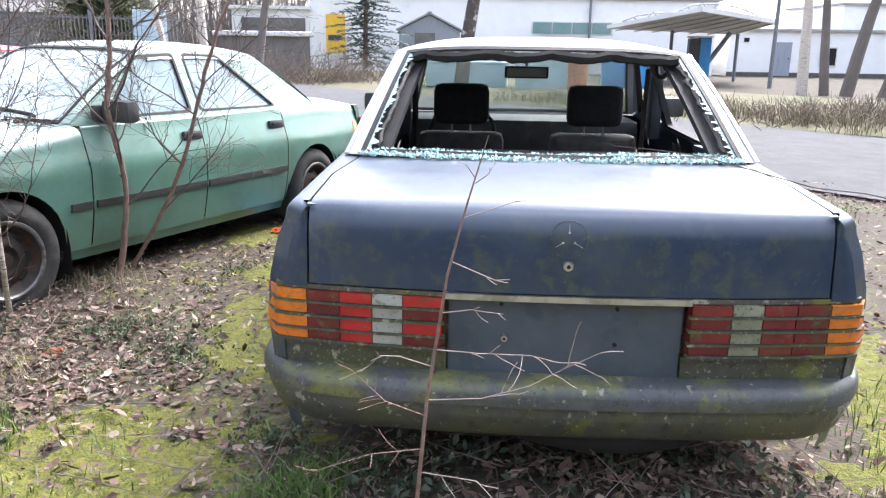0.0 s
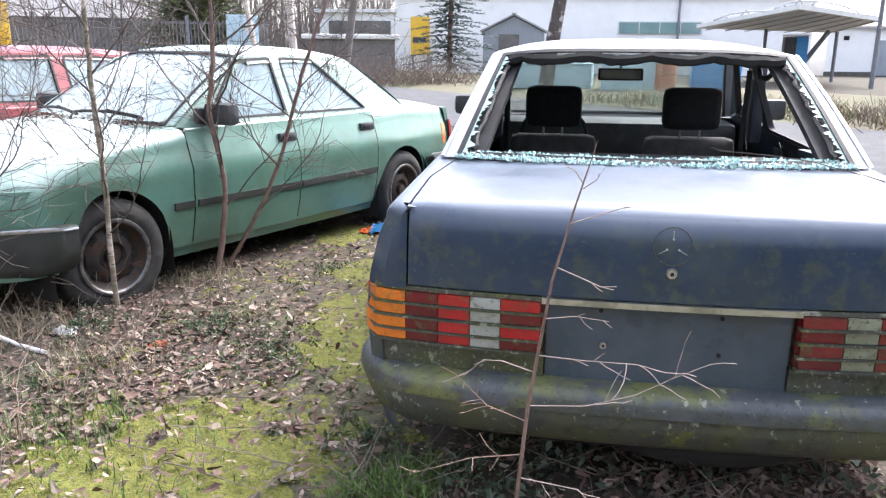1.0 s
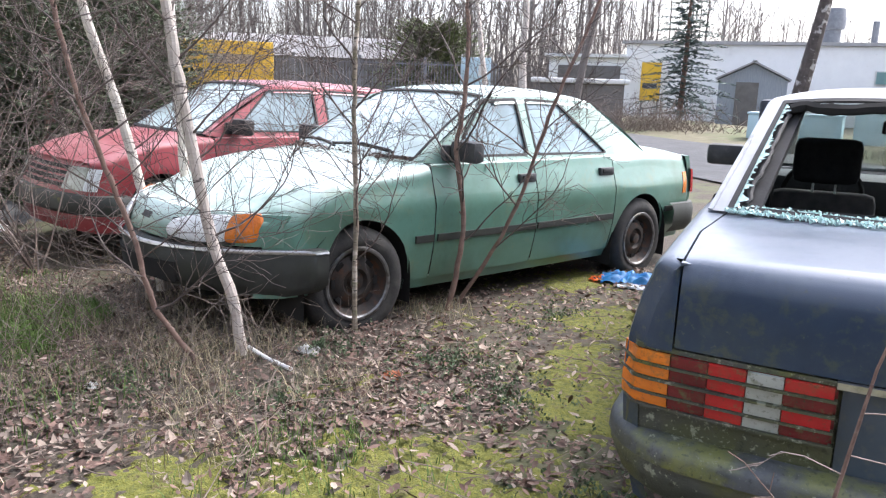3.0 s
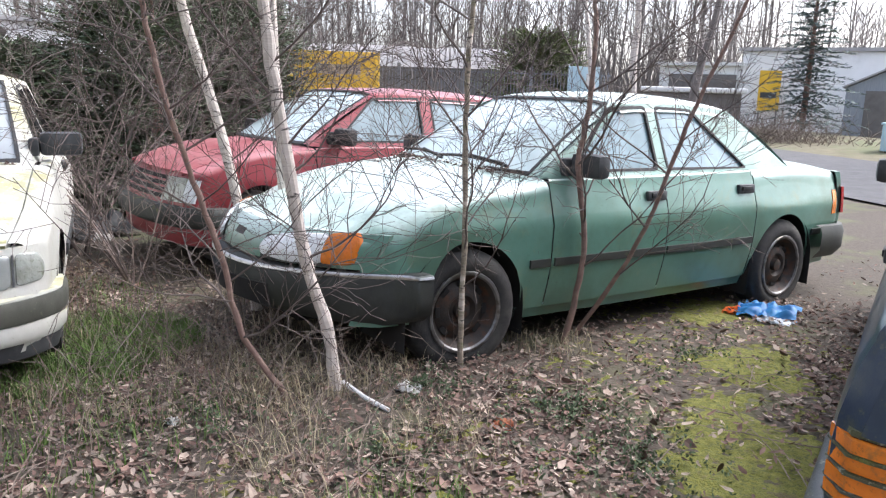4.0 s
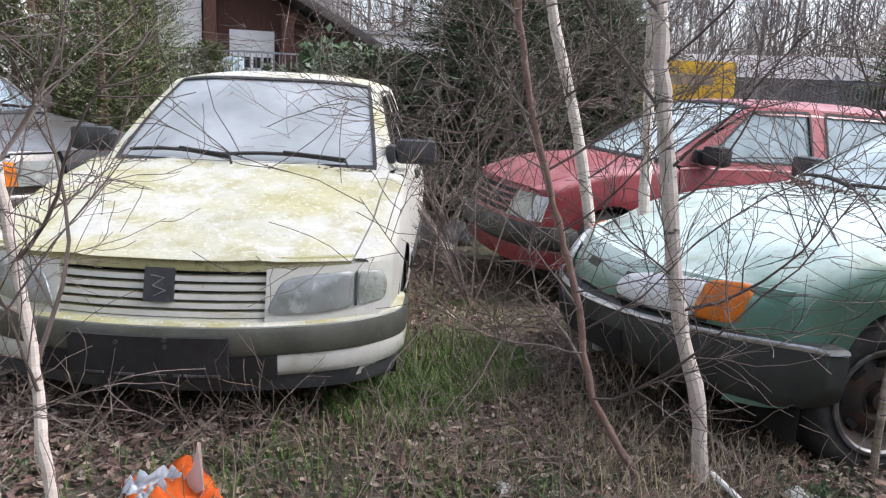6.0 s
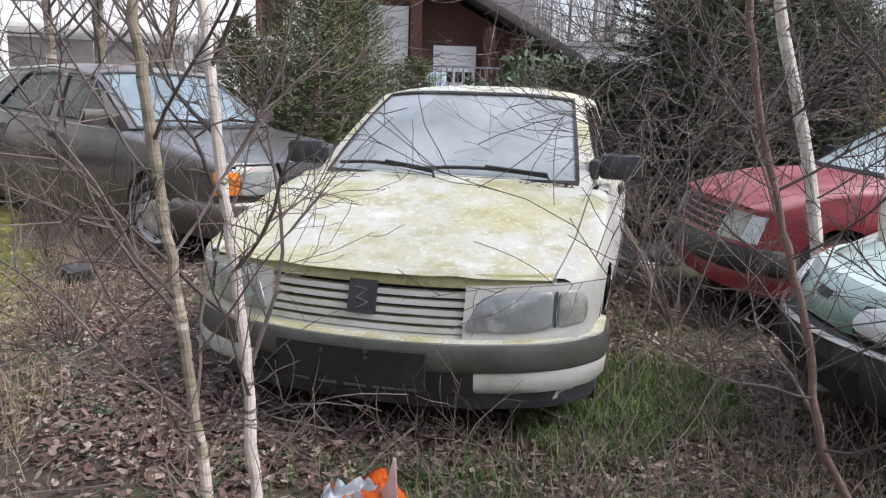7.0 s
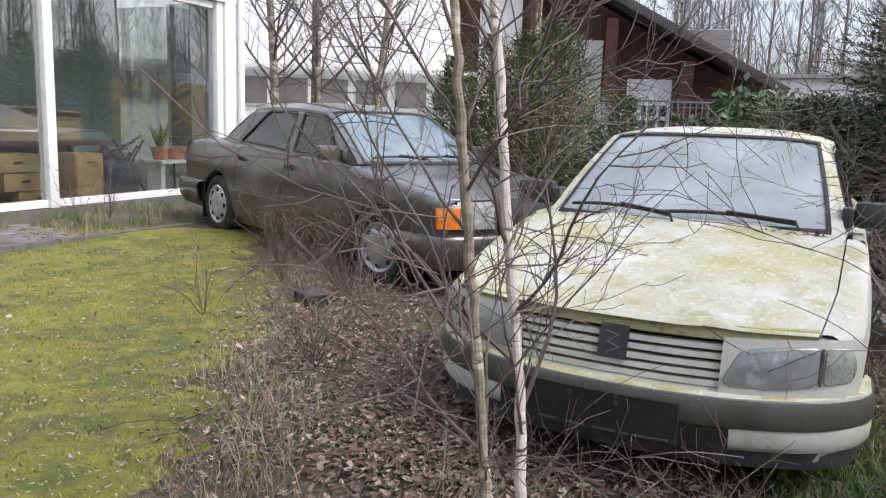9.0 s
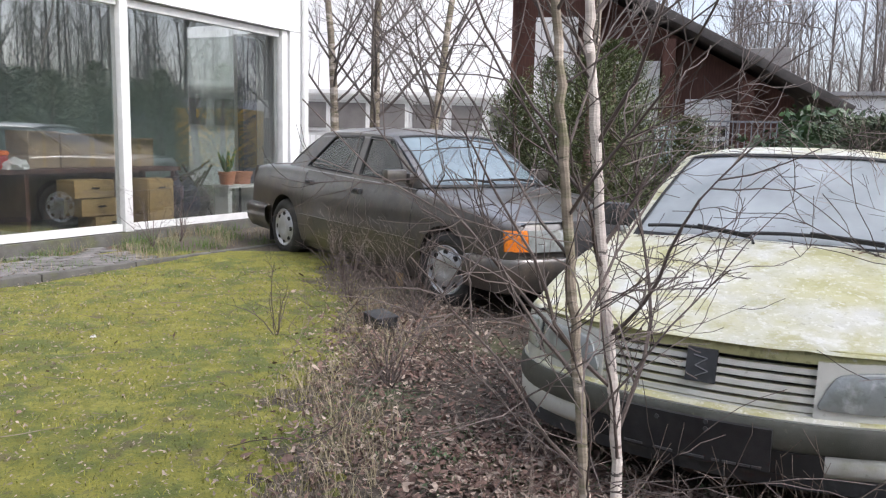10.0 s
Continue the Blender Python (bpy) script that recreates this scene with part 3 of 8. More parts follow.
                bmesh.ops.create_cone(bm, cap_ends=True, segments=10, radius1=0.024, radius2=0.024, depth=0.012, matrix=Matrix.Rotation(-a, 4, "Y") @ Matrix.Translation((rim_r - 0.05, h - 0.001, 0)) @ Matrix.Rotation(math.pi / 2, 4, "X"))
                part("hole", bm, M["dark"], w)
        return w

    def seats(self, mat, xs, grey=None):
        """Two front seats with headrests and the rear bench."""
        s = self.s
        zf = s["belt"] - 0.42
        for sd in (1, -1):
            bm = bmesh.new()
            yc = 0.36 * sd
            box_into(bm, xs + 0.22, yc, zf + 0.07, 0.52, 0.48, 0.16, 0.05)
            box_into(bm, xs - 0.10, yc, zf + 0.13, 0.13, 0.47, 0.50, 0.05, None)
            seat = part("front_seat", bm, grey or mat, self.root, sharp=60)
            bm = bmesh.new()
            box_into(bm, xs - 0.13, yc, s["belt"] + 0.11, 0.10, 0.30, 0.22, 0.045)
            part("headrest", bm, mat, seat, "dark padded headrest", sharp=60)
            for dy in (-0.05, 0.05):
                tube("headrest_rod", [(xs - 0.13, yc + dy, s["belt"] + 0.06), (xs - 0.13, yc + dy, s["belt"] - 0.06)], 0.006, M["chrome"], seat, 5)
        bm = bmesh.new()
        box_into(bm, xs - 0.72, 0, zf + 0.06, 0.45, 1.2, 0.16, 0.05)
        box_into(bm, xs - 0.98, 0, zf + 0.18, 0.14, 1.2, 0.44, 0.05)
        part("rear_bench", bm, grey or mat, self.root, sharp=60)

    def cabin_inside(self, wheel_side=1):
        s = self.s
        bm = bmesh.new()
        xc = s["cowl_x"]
        W = s["W"] - 0.16
        box_into(bm, xc - 0.32, 0, s["belt"] - 0.12, 0.36, 2 * W, 0.22, 0.05)
        part("dashboard", bm, M["plastic"], self.root)
        bm = bmesh.new()
        x0, x1 = s["deck_x"] + 0.05, s["cowl_x"] - 0.02
        box_into(bm, (x0 + x1) / 2, 0, s["sill"] + 0.08, x1 - x0, 2 * W, 0.05)
        part("floor_pan", bm, M["dark"], self.root)
        bm = bmesh.new()
        box_into(bm, s["deck_x"] + 0.13, 0, s["belt"] - 0.035, 0.30, 2 * W, 0.03)
        part("parcel_shelf", bm, M["trim_blue"], self.root)
        c = Vector((xc - 0.62, 0.36 * wheel_side, s["belt"] - 0.09))
        pts = [c + Vector((-0.36 * 0.19 * math.sin(a), 0.19 * math.cos(a), 0.93 * 0.19 * math.sin(a))) for a in [2 * math.pi * k / 24 for k in range(25)]]
        sw = tube("steering_wheel", pts, 0.013, M["black"], self.root, 6)
        tube("steering_column", [c, c + Vector((0.25, 0, -0.09))], 0.03, M["black"], sw, 6)
        f = Vector(self.screen_pt(True, 0, 0.86))
        bm = bmesh.new()
        box_into(bm, f.x - 0.13, 0, f.z - 0.085, 0.025, 0.25, 0.068, 0.012)
        rm = part("rear_view_mirror", bm, M["black"], self.root)
        box("mirror_glass", f.x - 0.1445, 0, f.z - 0.085, 0.003, 0.225, 0.05, M["glass_lamp"], rm, 0.001)
        tube("mirror_stem", [(f.x - 0.12, 0, f.z - 0.05), (f.x - 0.09, 0, f.z - 0.01), (f.x - 0.05, 0, f.z + 0.02)], 0.008, M["black"], rm, 5)

    def mirror(self, sd, x, z, mat):
        y = self.gy(x, z) + 0.02
        bm = bmesh.new()
        box_into(bm, x, sd * (y + 0.13), z, 0.09, 0.21, 0.12, 0.03)
        mr = part("door_mirror", bm, mat, self.root, "dark plastic door mirror")
        bm = bmesh.new()
        box_into(bm, x + 0.01, sd * (y + 0.0), z - 0.015, 0.13, 0.05, 0.09, 0.015)
        part("mirror_foot", bm, mat, mr)

    def handle(self, sd, x, z, mat):
        bm = bmesh.new()
        y = self.side_y(x, z)
        box_into(bm, x, sd * (y + 0.008), z, 0.155, 0.03, 0.055, 0.012)
        h = part("door_handle", bm, mat, self.root)
        bm = bmesh.new()
        box_into(bm, x + 0.005, sd * (y + 0.024), z + 0.004, 0.10, 0.012, 0.026, 0.005)
        part("grip", bm, M["black"], h)

    def bumper(self, end, prof, mat, x_side, name="bumper", label=""):
        """Sweep of a profile (out, z) round the end of the car to x_side on both flanks."""
        s = self.s
        path = []
        n = 14
        zc = prof[len(prof) // 2][1]
        xe = (self.nose_x(zc) if end > 0 else self.tail_x(zc))
        r = 0.16
        Wd = s["W"] - s.get("bump_in", 0.02)
        for k in range(5):
            path.append((lerp(x_side, xe - end * r, k / 5), Wd, 0, 1))
        for k in range(7):
            a = k / 6 * math.pi / 2
            path.append((xe - end * r + end * r * math.sin(a), Wd - r + r * math.cos(a), math.sin(a) * end, math.cos(a)))
        for k in range(1, 10):
            path.append((xe, lerp(Wd - r, 0, k / 9), end, 0))
        full = path + [(x, -y, nx, -ny) for x, y, nx, ny in path[-2::-1]]
        rows = [[(x + nx * o, y + ny * o, z) for o, z in prof] for x, y, nx, ny in full]
        return self.grid(name, rows, mat, None, label, sharp=45)


def rrect(pts, r=0.03, n=4):
    """Round the corners of an outline in 2D."""
    out = []
    m = len(pts)
    for i in range(m):
        p0, p, p1 = Vector(pts[i - 1]), Vector(pts[i]), Vector(pts[(i + 1) % m])
        a, b = (p0 - p), (p1 - p)
        k = min(r, a.length * 0.45, b.length * 0.45)
        a, b = p + a.normalized() * k, p + b.normalized() * k
        for j in range(n + 1):
            u = j / n
            out.append(tuple(a * (1 - u) ** 2 + p * 2 * u * (1 - u) + b * u ** 2))
    return out


def densify(pts, step=0.12):
    out = []
    for a, b in zip(pts, pts[1:] + pts[:1]):
        a, b = Vector(a), Vector(b)
        n = max(1, int((b - a).length / step))
        out += [tuple(a.lerp(b, k / n)) for k in range(n)]
    return out


def build_body(c, m, name, label, paint, roofmat, panes, category="car"):
    """The painted shell, cabin and panes common to all the saloons."""
    s = c.s
    c.root = thing(name, label, category, m, group="abandoned cars")
    wb = s["wb"]
    d1, d2, d3 = s["doors"]
    for sd in (1, -1):
        c.side_panel("front_wing", sd, d1 + 0.004, s["nose_top"], paint, over=True)
        c.side_panel("front_door", sd, d2 + 0.004, d1 - 0.004, paint)
        c.side_panel("rear_door", sd, d3 + 0.004, d2 - 0.004, paint)
        c.side_panel("rear_wing", sd, s["tail_top"], d3 - 0.004, paint, over=True)
        # sill under the doors
        c.side_patch("sill", sd, -wb + s["arch_r"] + 0.01, -s["arch_r"] - 0.01, s["sill"] - 0.06, s["sill"] + 0.005, -0.02, s.get("sill_mat", paint), depth=0.03)
        # wheel housings
        for ax in (0, -wb):
            bm = bmesh.new()
            R = s["arch_r"] + 0.01
            pts = [(ax + R * math.cos(a), s["wr"] + s.get("arch_up", 0.02) + R * math.sin(a)) for a in [math.pi * k / 14 for k in range(15)]]
            pts = [(ax + R, 0.12)] + pts + [(ax - R, 0.12)]
            y0 = c.side_y(ax, s["wr"] + 0.3) - 0.012
            a = [bm.verts.new((x, sd * y0, z)) for x, z in pts]
            b = [bm.verts.new((x, sd * (y0 - 0.42), z)) for x, z in pts]
            for k in range(len(pts) - 1):
                bm.faces.new((a[k], a[k + 1], b[k + 1], b[k]))
            bm.faces.new(b)
            part("wheel_housing", bm, M["dark"], c.root)
        c.wheel(sd, 0, s["wheels"], s.get("steer", 0.0))
        c.wheel(sd, -wb, s["wheels"])
        # cabin sides
        (wx0, wz0), (wx1, wz1) = s["wind"]
        (rx0, rz0), (rx1, rz1) = s["rearw"]
        top = [(lerp(wx1, rx1, k / 8), lerp(wz1, rz1, k / 8) - 0.035 + s["roof_up"] * 0.45 * math.sin(math.pi * k / 8) ** 0.7) for k in range(9)]
        outer = [(wx0, wz0 - 0.01)] + top + [(rx0, rz0 - 0.01)]
        outer = outer + [(x, c.zs(x) - 0.012) for x in [lerp(rx0, wx0, k / 10) for k in range(1, 10)]]
        holes = [rrect(w, 0.035) for w in s["windows"]]
        side = c.fill("cabin_side", outer, holes, sd, paint)
        for w in s["windows"]:
            c.fill("window_seal", rrect([(x, z) for x, z in w], 0.035), [rrect(inset(w, 0.016), 0.03)], sd, M["black"], depth=0.03, off=0.004)
            if not (sd in s.get("open_sides", ())):
                c.fill("side_window", rrect(inset(w, 0.012), 0.03), [], sd, panes["side"], depth=0.004, off=-0.012)
    rf = c.roof(roofmat)
    # screens: pillar faces, rubber, glass
    for front in (True, False):
        k = "windscreen" if front else "rear_window"
        pw = 0.925
        for sg in (1, -1):
            c.screen_strip("pillar", front, sg * pw, sg * 1.0, 0, 1, s.get("pillar_mat", paint), nu=3)
            c.screen_strip("screen_seal", front, sg * (pw - 0.022), sg * (pw + 0.003), 0.02, 0.97, M["black"], 0.006, nu=2, thick=0.004)
        c.screen_strip("screen_seal", front, -pw, pw, 0.94, 0.975, M["black"], 0.006, nv=2, thick=0.004)
        c.screen_strip("roof_rail", front, -pw, pw, 0.965, 1.0, roofmat, 0.0, nv=2)
        c.screen_strip("screen_seal", front, -pw, pw, -0.01, 0.03, M["black"], 0.006, nv=2, thick=0.004)
        if front or not s.get("no_rear_glass"):
            c.screen_strip(k, front, -pw + 0.015, pw - 0.015, 0.02, 0.95, panes["front"] if front else panes["rear"], -0.004, thick=0.004)
    # bonnet and boot lid
    c.grid("bonnet", c.lid_panel("bonnet", s["cowl_x"] - 0.06, s["bonnet_x"], paint), paint)
    c.boot_rows = c.lid_panel("boot_lid", s["boot_x"], s["deck_x"] + 0.01, paint)
    # scuttle below the windscreen
    bm = bmesh.new()
    box_into(bm, s["cowl_x"] - 0.04, 0, c.zs(s["cowl_x"]) - 0.045, 0.20, 1.7 * s["W"], 0.06, 0.01)
    part("scuttle", bm, M["plastic"], c.root)
    # closed underside and engine bay
    bm = bmesh.new()
    yi = s["W"] - 0.50
    box_into(bm, (s["nose_top"] + s["tail_top"]) / 2, 0, s["sill"] - 0.01, s["nose_top"] - s["tail_top"] - 0.25, 2 * yi, 0.08, 0.02)
    box_into(bm, s["nose_top"] - 0.42, 0, 0.42, 0.5, 2 * yi, 0.30, 0.02)
    box_into(bm, s["tail_top"] + 0.42, 0, 0.42, 0.5, 2 * yi, 0.30, 0.02)
    part("underbody", bm, M["dark"], c.root)
    return c


def inset(pts, d):
    """Move an outline inwards by d (clockwise or not)."""
    cx, cz = sum(p[0] for p in pts) / len(pts), sum(p[1] for p in pts) / len(pts)
    out = []
    m = len(pts)
    for i in range(m):
        p0, p, p1 = Vector(pts[i - 1]), Vector(pts[i]), Vector(pts[(i + 1) % m])
        a, b = (p - p0).normalized(), (p1 - p).normalized()
        na, nb = Vector((-a.y, a.x)), Vector((-b.y, b.x))
        if na.dot(Vector((cx, cz)) - p) < 0:
            na = -na
        if nb.dot(Vector((cx, cz)) - p) < 0:
            nb = -nb
        k = (na + nb)
        k = k / max(0.4, k.dot(na))
        out.append((p.x + k.x * d, p.y + k.y * d))
    return out


def wipers(c, x0=0.02, mat=None):
    for y0, y1 in ((0.50, -0.10), (-0.05, -0.58)):
        p = [Vector(c.screen_pt(True, lerp(y0, y1, k / 6) / 0.7, 0.035 + 0.05 * math.sin(k / 6 * 2.6))) + Vector((0.02, 0, 0.018)) for k in range(7)]
        w = tube("wiper", p, 0.009, M["black"], c.root, 5)
        q = [p[0] + Vector((0.06, 0.02, -0.02)), p[0] + Vector((0.02, 0, 0.012)), p[3] + Vector((0.01, 0, 0.012))]
        tube("wiper_arm", q, 0.007, M["black"], w, 5)


def car_pose(x, y, yaw, z=0.0, pitch=0.0):
    return pose(x, y, z, 0, pitch, yaw)


# the green saloon, its nose towards the path
GREEN = Car(dict(
    wb=2.55, W=0.835, wr=0.285, tyre_r=0.295, track=0.80, arch_r=0.335, arch_up=-0.01, sill=0.24, belt=0.885, round=0.075, crown=0.04,
    nose=[(0.2, 0.80), (0.48, 0.84), (0.56, 0.83), (0.62, 0.79), (0.70, 0.70)], nose_top=0.78, tail=[(0.2, -3.32), (0.55, -3.38), (0.75, -3.36), (0.90, -3.32)], tail_top=-3.36,
    shoulder=[(-3.4, 0.855), (-3.0, 0.885), (-2.6, 0.895), (-1.5, 0.88), (-0.5, 0.875), (-0.1, 0.83), (0.3, 0.755), (0.6, 0.675), (0.80, 0.60)],
    tuck=[(0.15, 0.09), (0.25, 0.05), (0.40, 0.016), (0.47, 0.006), (0.655, 0.0), (0.672, 0.004), (0.76, 0.031), (0.83, 0.052), (0.90, 0.075)],
    taper_f=0.05, taper_r=0.07, bow_f=0.46, warp_x=0.05, bow_r=0.10, corner=0.10, cowl_x=-0.46, deck_x=-2.66, lid=[(-3.4, 0.60), (-2.6, 0.62), (-0.5, 0.66), (0.8, 0.56)],
    tumble=0.42, wind=[(-0.50, 0.885), (-1.16, 1.285)], rearw=[(-2.72, 0.90), (-2.13, 1.27)], wbow=0.10, rbow=0.07, roof_up=0.045,
    doors=(-0.50, -1.36, -2.19), windows=[[(-0.72, 0.90), (-1.06, 1.235), (-1.37, 1.25), (-1.37, 0.90)], [(-1.44, 0.90), (-1.44, 1.25), (-1.76, 1.24), (-2.20, 0.90)]],
    bonnet_x=0.76, boot_x=-3.32, wheels="steel", rim_r=0.19, steer=-0.10, sag=0.02))
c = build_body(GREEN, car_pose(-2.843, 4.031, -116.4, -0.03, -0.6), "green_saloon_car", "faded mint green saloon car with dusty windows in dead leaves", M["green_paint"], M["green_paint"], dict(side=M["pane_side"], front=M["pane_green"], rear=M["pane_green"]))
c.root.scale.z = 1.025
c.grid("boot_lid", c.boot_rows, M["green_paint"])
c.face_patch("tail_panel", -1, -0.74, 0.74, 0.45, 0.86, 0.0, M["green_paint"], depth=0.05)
c.bumper(-1, [(0.0, 0.52), (0.035, 0.515), (0.055, 0.47), (0.05, 0.36), (0.0, 0.30)], M["green_bumper"], -2.93, "rear_bumper", "dirty grey plastic rear bumper")
for sd in (1, -1):
    c.face_patch("tail_lamp", -1, sd * 0.52, sd * 0.765, 0.58, 0.76, 0.008, M["red_lens"], depth=0.03)
    c.side_patch("tail_lamp_side", sd, -3.28, -3.22, 0.58, 0.74, 0.004, M["amber"], depth=0.02)
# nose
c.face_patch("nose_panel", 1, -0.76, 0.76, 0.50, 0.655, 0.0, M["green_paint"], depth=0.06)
c.face_patch("grille_slot", 1, -0.40, 0.40, 0.475, 0.50, -0.02, M["dark"], depth=0.03)
for sd in (1, -1):
    lamp = c.lamp_patch("headlamp", 1, [(sd * 0.262, 0.525), (sd * 0.265, 0.595), (sd * 0.38, 0.632), (sd * 0.575, 0.648), (sd * 0.585, 0.515), (sd * 0.42, 0.507)], 0.024, 0.014, M["head_bright"], None, "large clear headlamp lens", 0.05)
    c.face_patch("lamp_surround", 1, sd * 0.262, sd * 0.60, 0.503, 0.606, 0.010, M["green_bumper"], lamp, depth=0.04, z1b=0.640)
    c.lamp_patch("indicator", 1, [(sd * 0.572, 0.515), (sd * 0.570, 0.650), (sd * 0.668, 0.660), (sd * 0.692, 0.625), (sd * 0.678, 0.520)], 0.034, 0.012, M["amber"], None, "amber front indicator lens", 0.022)
badge = c.face_patch("badge", 1, -0.05, 0.05, 0.575, 0.605, 0.004, M["green_bumper"], depth=0.01)
c.bumper(1, [(-0.02, 0.49), (0.03, 0.488), (0.06, 0.465), (0.065, 0.38), (0.05, 0.31), (0.0, 0.27), (-0.06, 0.25)], M["green_bumper"], 0.40, "front_bumper", "dirty grey plastic front bumper")
c.bumper(1, [(0.052, 0.488), (0.066, 0.484), (0.07, 0.474), (0.06, 0.468)], M["chrome"], 0.41, "bumper_strip", "thin bright bumper strip")
c.face_patch("air_intake", 1, -0.36, 0.36, 0.30, 0.40, 0.075, M["dark"], depth=0.02)
for sd in (1, -1):
    c.handle(sd, -1.27, 0.775, M["plastic"])
    c.handle(sd, -2.09, 0.785, M["plastic"])
    c.mirror(sd, -0.72, 0.945, M["plastic"])
    for xa, xb in ((-2.17, -1.37), (-1.35, -0.52), (-0.49, -0.36), (-3.05, -2.90)):
        c.side_patch("rub_strip", sd, xa, xb, 0.455, 0.495, 0.012, M["green_bumper"], depth=0.015)
c.seats(M["seat_grey"], -1.15)
c.cabin_inside()
wipers(c)


# the blue saloon with the broken rear window
BLUE = Car(dict(
    wb=2.62, W=0.855, bump_in=0.04, wr=0.285, tyre_r=0.295, track=0.80, arch_r=0.33, sill=0.22, belt=0.905, round=0.055, crown=0.018,
    nose=[(0.2, 0.74), (0.5, 0.76), (0.75, 0.72)], nose_top=0.74, tail=[(0.2, -3.60), (0.44, -3.63), (0.68, -3.635), (0.84, -3.618), (0.895, -3.605), (0.91, -3.585), (0.95, -3.56)], tail_top=-3.60,
    shoulder=[(-3.66, 0.912), (-3.5, 0.920), (-3.2, 0.932), (-2.7, 0.946), (-1.5, 0.90), (-0.5, 0.89), (0.76, 0.76)],
    tuck=[(0.15, 0.07), (0.25, 0.04), (0.40, 0.012), (0.55, 0.0), (0.68, 0.004), (0.80, 0.03), (0.90, 0.07)],
    taper_f=0.05, taper_r=0.0, bow_f=0.12, bow_r=0.07, corner=0.09, corner_r=0.07, cowl_x=-0.40, deck_x=-2.86, lid=[(-3.7, 0.715), (-3.2, 0.72), (-2.7, 0.66), (-0.5, 0.66), (0.8, 0.64)],
    house_in=0.0, tumble=0.345, wind=[(-0.50, 0.90), (-1.10, 1.31)], rearw=[(-2.86, 0.952), (-2.30, 1.335)], wbow=0.08, rbow=0.10, roof_up=0.045,
    doors=(-0.50, -1.40, -2.24), windows=[[(-0.72, 0.92), (-1.04, 1.26), (-1.42, 1.275), (-1.42, 0.92)], [(-1.50, 0.92), (-1.50, 1.275), (-2.04, 1.26), (-2.32, 0.96), (-2.32, 0.92)]],
    bonnet_x=0.72, boot_x=-3.56, wheels="steel", rim_r=0.18, no_rear_glass=True, pillar_mat=M["roof_glare"], open_sides=(-1,)))
c = build_body(BLUE, car_pose(0.515, 5.655, 87.2, 0.0, -0.6), "blue_saloon_car", "dark blue abandoned saloon car with smashed rear window and mossy bumper", M["blue_paint"], M["roof_glare"], dict(side=M["pane_dark"], front=M["pane_clear"], rear=M["pane_clear"]))
# boot lid: the deck and its upright rear face in one skin
rows = c.boot_rows[::-1]
last = rows[-1]
ye = c.lid_y(-3.56) - 0.003
drop = []
for z in (0.914, 0.909, 0.897, 0.85, 0.80, 0.75, 0.71, 0.695, 0.69):
    x = c.tail_x(z) - 0.004
    inw = 0.02 if z < 0.693 else 0
    drop.append([(x + inw, lerp(-ye, ye, min(1, max(0, (j - 1) / 16))), z) if 0 < j < 18 else (x + 0.03, -ye if j == 0 else ye, z) for j in range(19)])
boot = c.grid("boot_lid", rows + drop, M["blue_paint"], None, "faded blue boot lid with sky glare painted on its upper side", sharp=50)
for sd in (1, -1):
    rows = []
    zt = c.zs(c.s["tail_top"])
    r = c.s["round"]
    sec = []
    for k in range(9):
        z = lerp(0.685, zt - r, k / 8)
        sec.append((c.tail_x(z), c.side_y(c.tail_x(z), z), z))
    yy = sec[-1][1]
    for k in range(1, 6):
        an = k / 5 * math.pi / 2
        sec.append((sec[8][0], yy - r * (1 - math.cos(an)), zt - r + r * math.sin(an)))
    for x, y, z in sec:
        zi = min(z, 0.905)
        yi = c.lid_y(-3.6) + 0.003
        rows.append([(lerp(x, c.tail_x(zi) - 0.002, q / 4) - 0.004 - 0.006 * math.sin(q / 4 * math.pi), sd * lerp(y, yi, q / 4), lerp(z, zi, q / 4)) for q in range(5)] + [(c.tail_x(zi) + 0.02, sd * yi, zi)])
    c.grid("wing_end", rows, M["blue_paint"], sharp=50)
c.face_patch("tail_panel", -1, -0.78, 0.78, 0.40, 0.70, -0.03, M["mossy_panel"], depth=0.05)
# lamps with their ribs and lens fields
FIELDS = [(0.72, 0.852, "amber", "amber"), (0.626, 0.717, "dark_red", "dark_red"), (0.534, 0.623, "red_lens", "dark_red"), (0.448, 0.531, "white_lens", "white_lens"), (0.338, 0.445, "red_lens", "dark_red")]
for sd in (1, -1):
    lamp = c.face_patch("tail_lamp", -1, sd * 0.330, sd * 0.85, 0.525, 0.682, 0.0, M["dark_red"], depth=0.05, label="ribbed tail lamp with amber, red and clear fields" if sd > 0 else "ribbed tail lamp coated with moss and dirt")
    bands = [(0.648, 0.676), (0.608, 0.638), (0.568, 0.598), (0.532, 0.560)]
    for k, (ya, yb, hi, lo) in enumerate(FIELDS):
        for b, (za, zb) in enumerate(bands):
            mt = hi if (b % 2 == 0 or hi in ("amber", "white_lens")) else ("red_lens" if k == 2 else lo)
            if sd < 0:
                mt = {"red_lens": "red_dirty", "white_lens": "white_dirty"}.get(mt, mt)
            c.face_patch("lens", -1, sd * ya, sd * yb, za, zb, 0.014 if b % 2 else 0.018, M[mt], lamp, depth=0.014)
    for z in (0.643, 0.603, 0.564, 0.528):
        c.face_patch("rib", -1, sd * 0.33, sd * 0.856, z - 0.003, z + 0.003, 0.024, M["mossy_panel"], lamp, depth=0.03)
    c.face_patch("lamp_top_trim", -1, sd * 0.32, sd * 0.852, 0.678, 0.690, 0.004, M["mossy_panel"], depth=0.03)
    c.face_patch("filler_panel", -1, sd * 0.325, sd * 0.832, 0.445, 0.520, -0.004, M["mossy_panel"], depth=0.03)
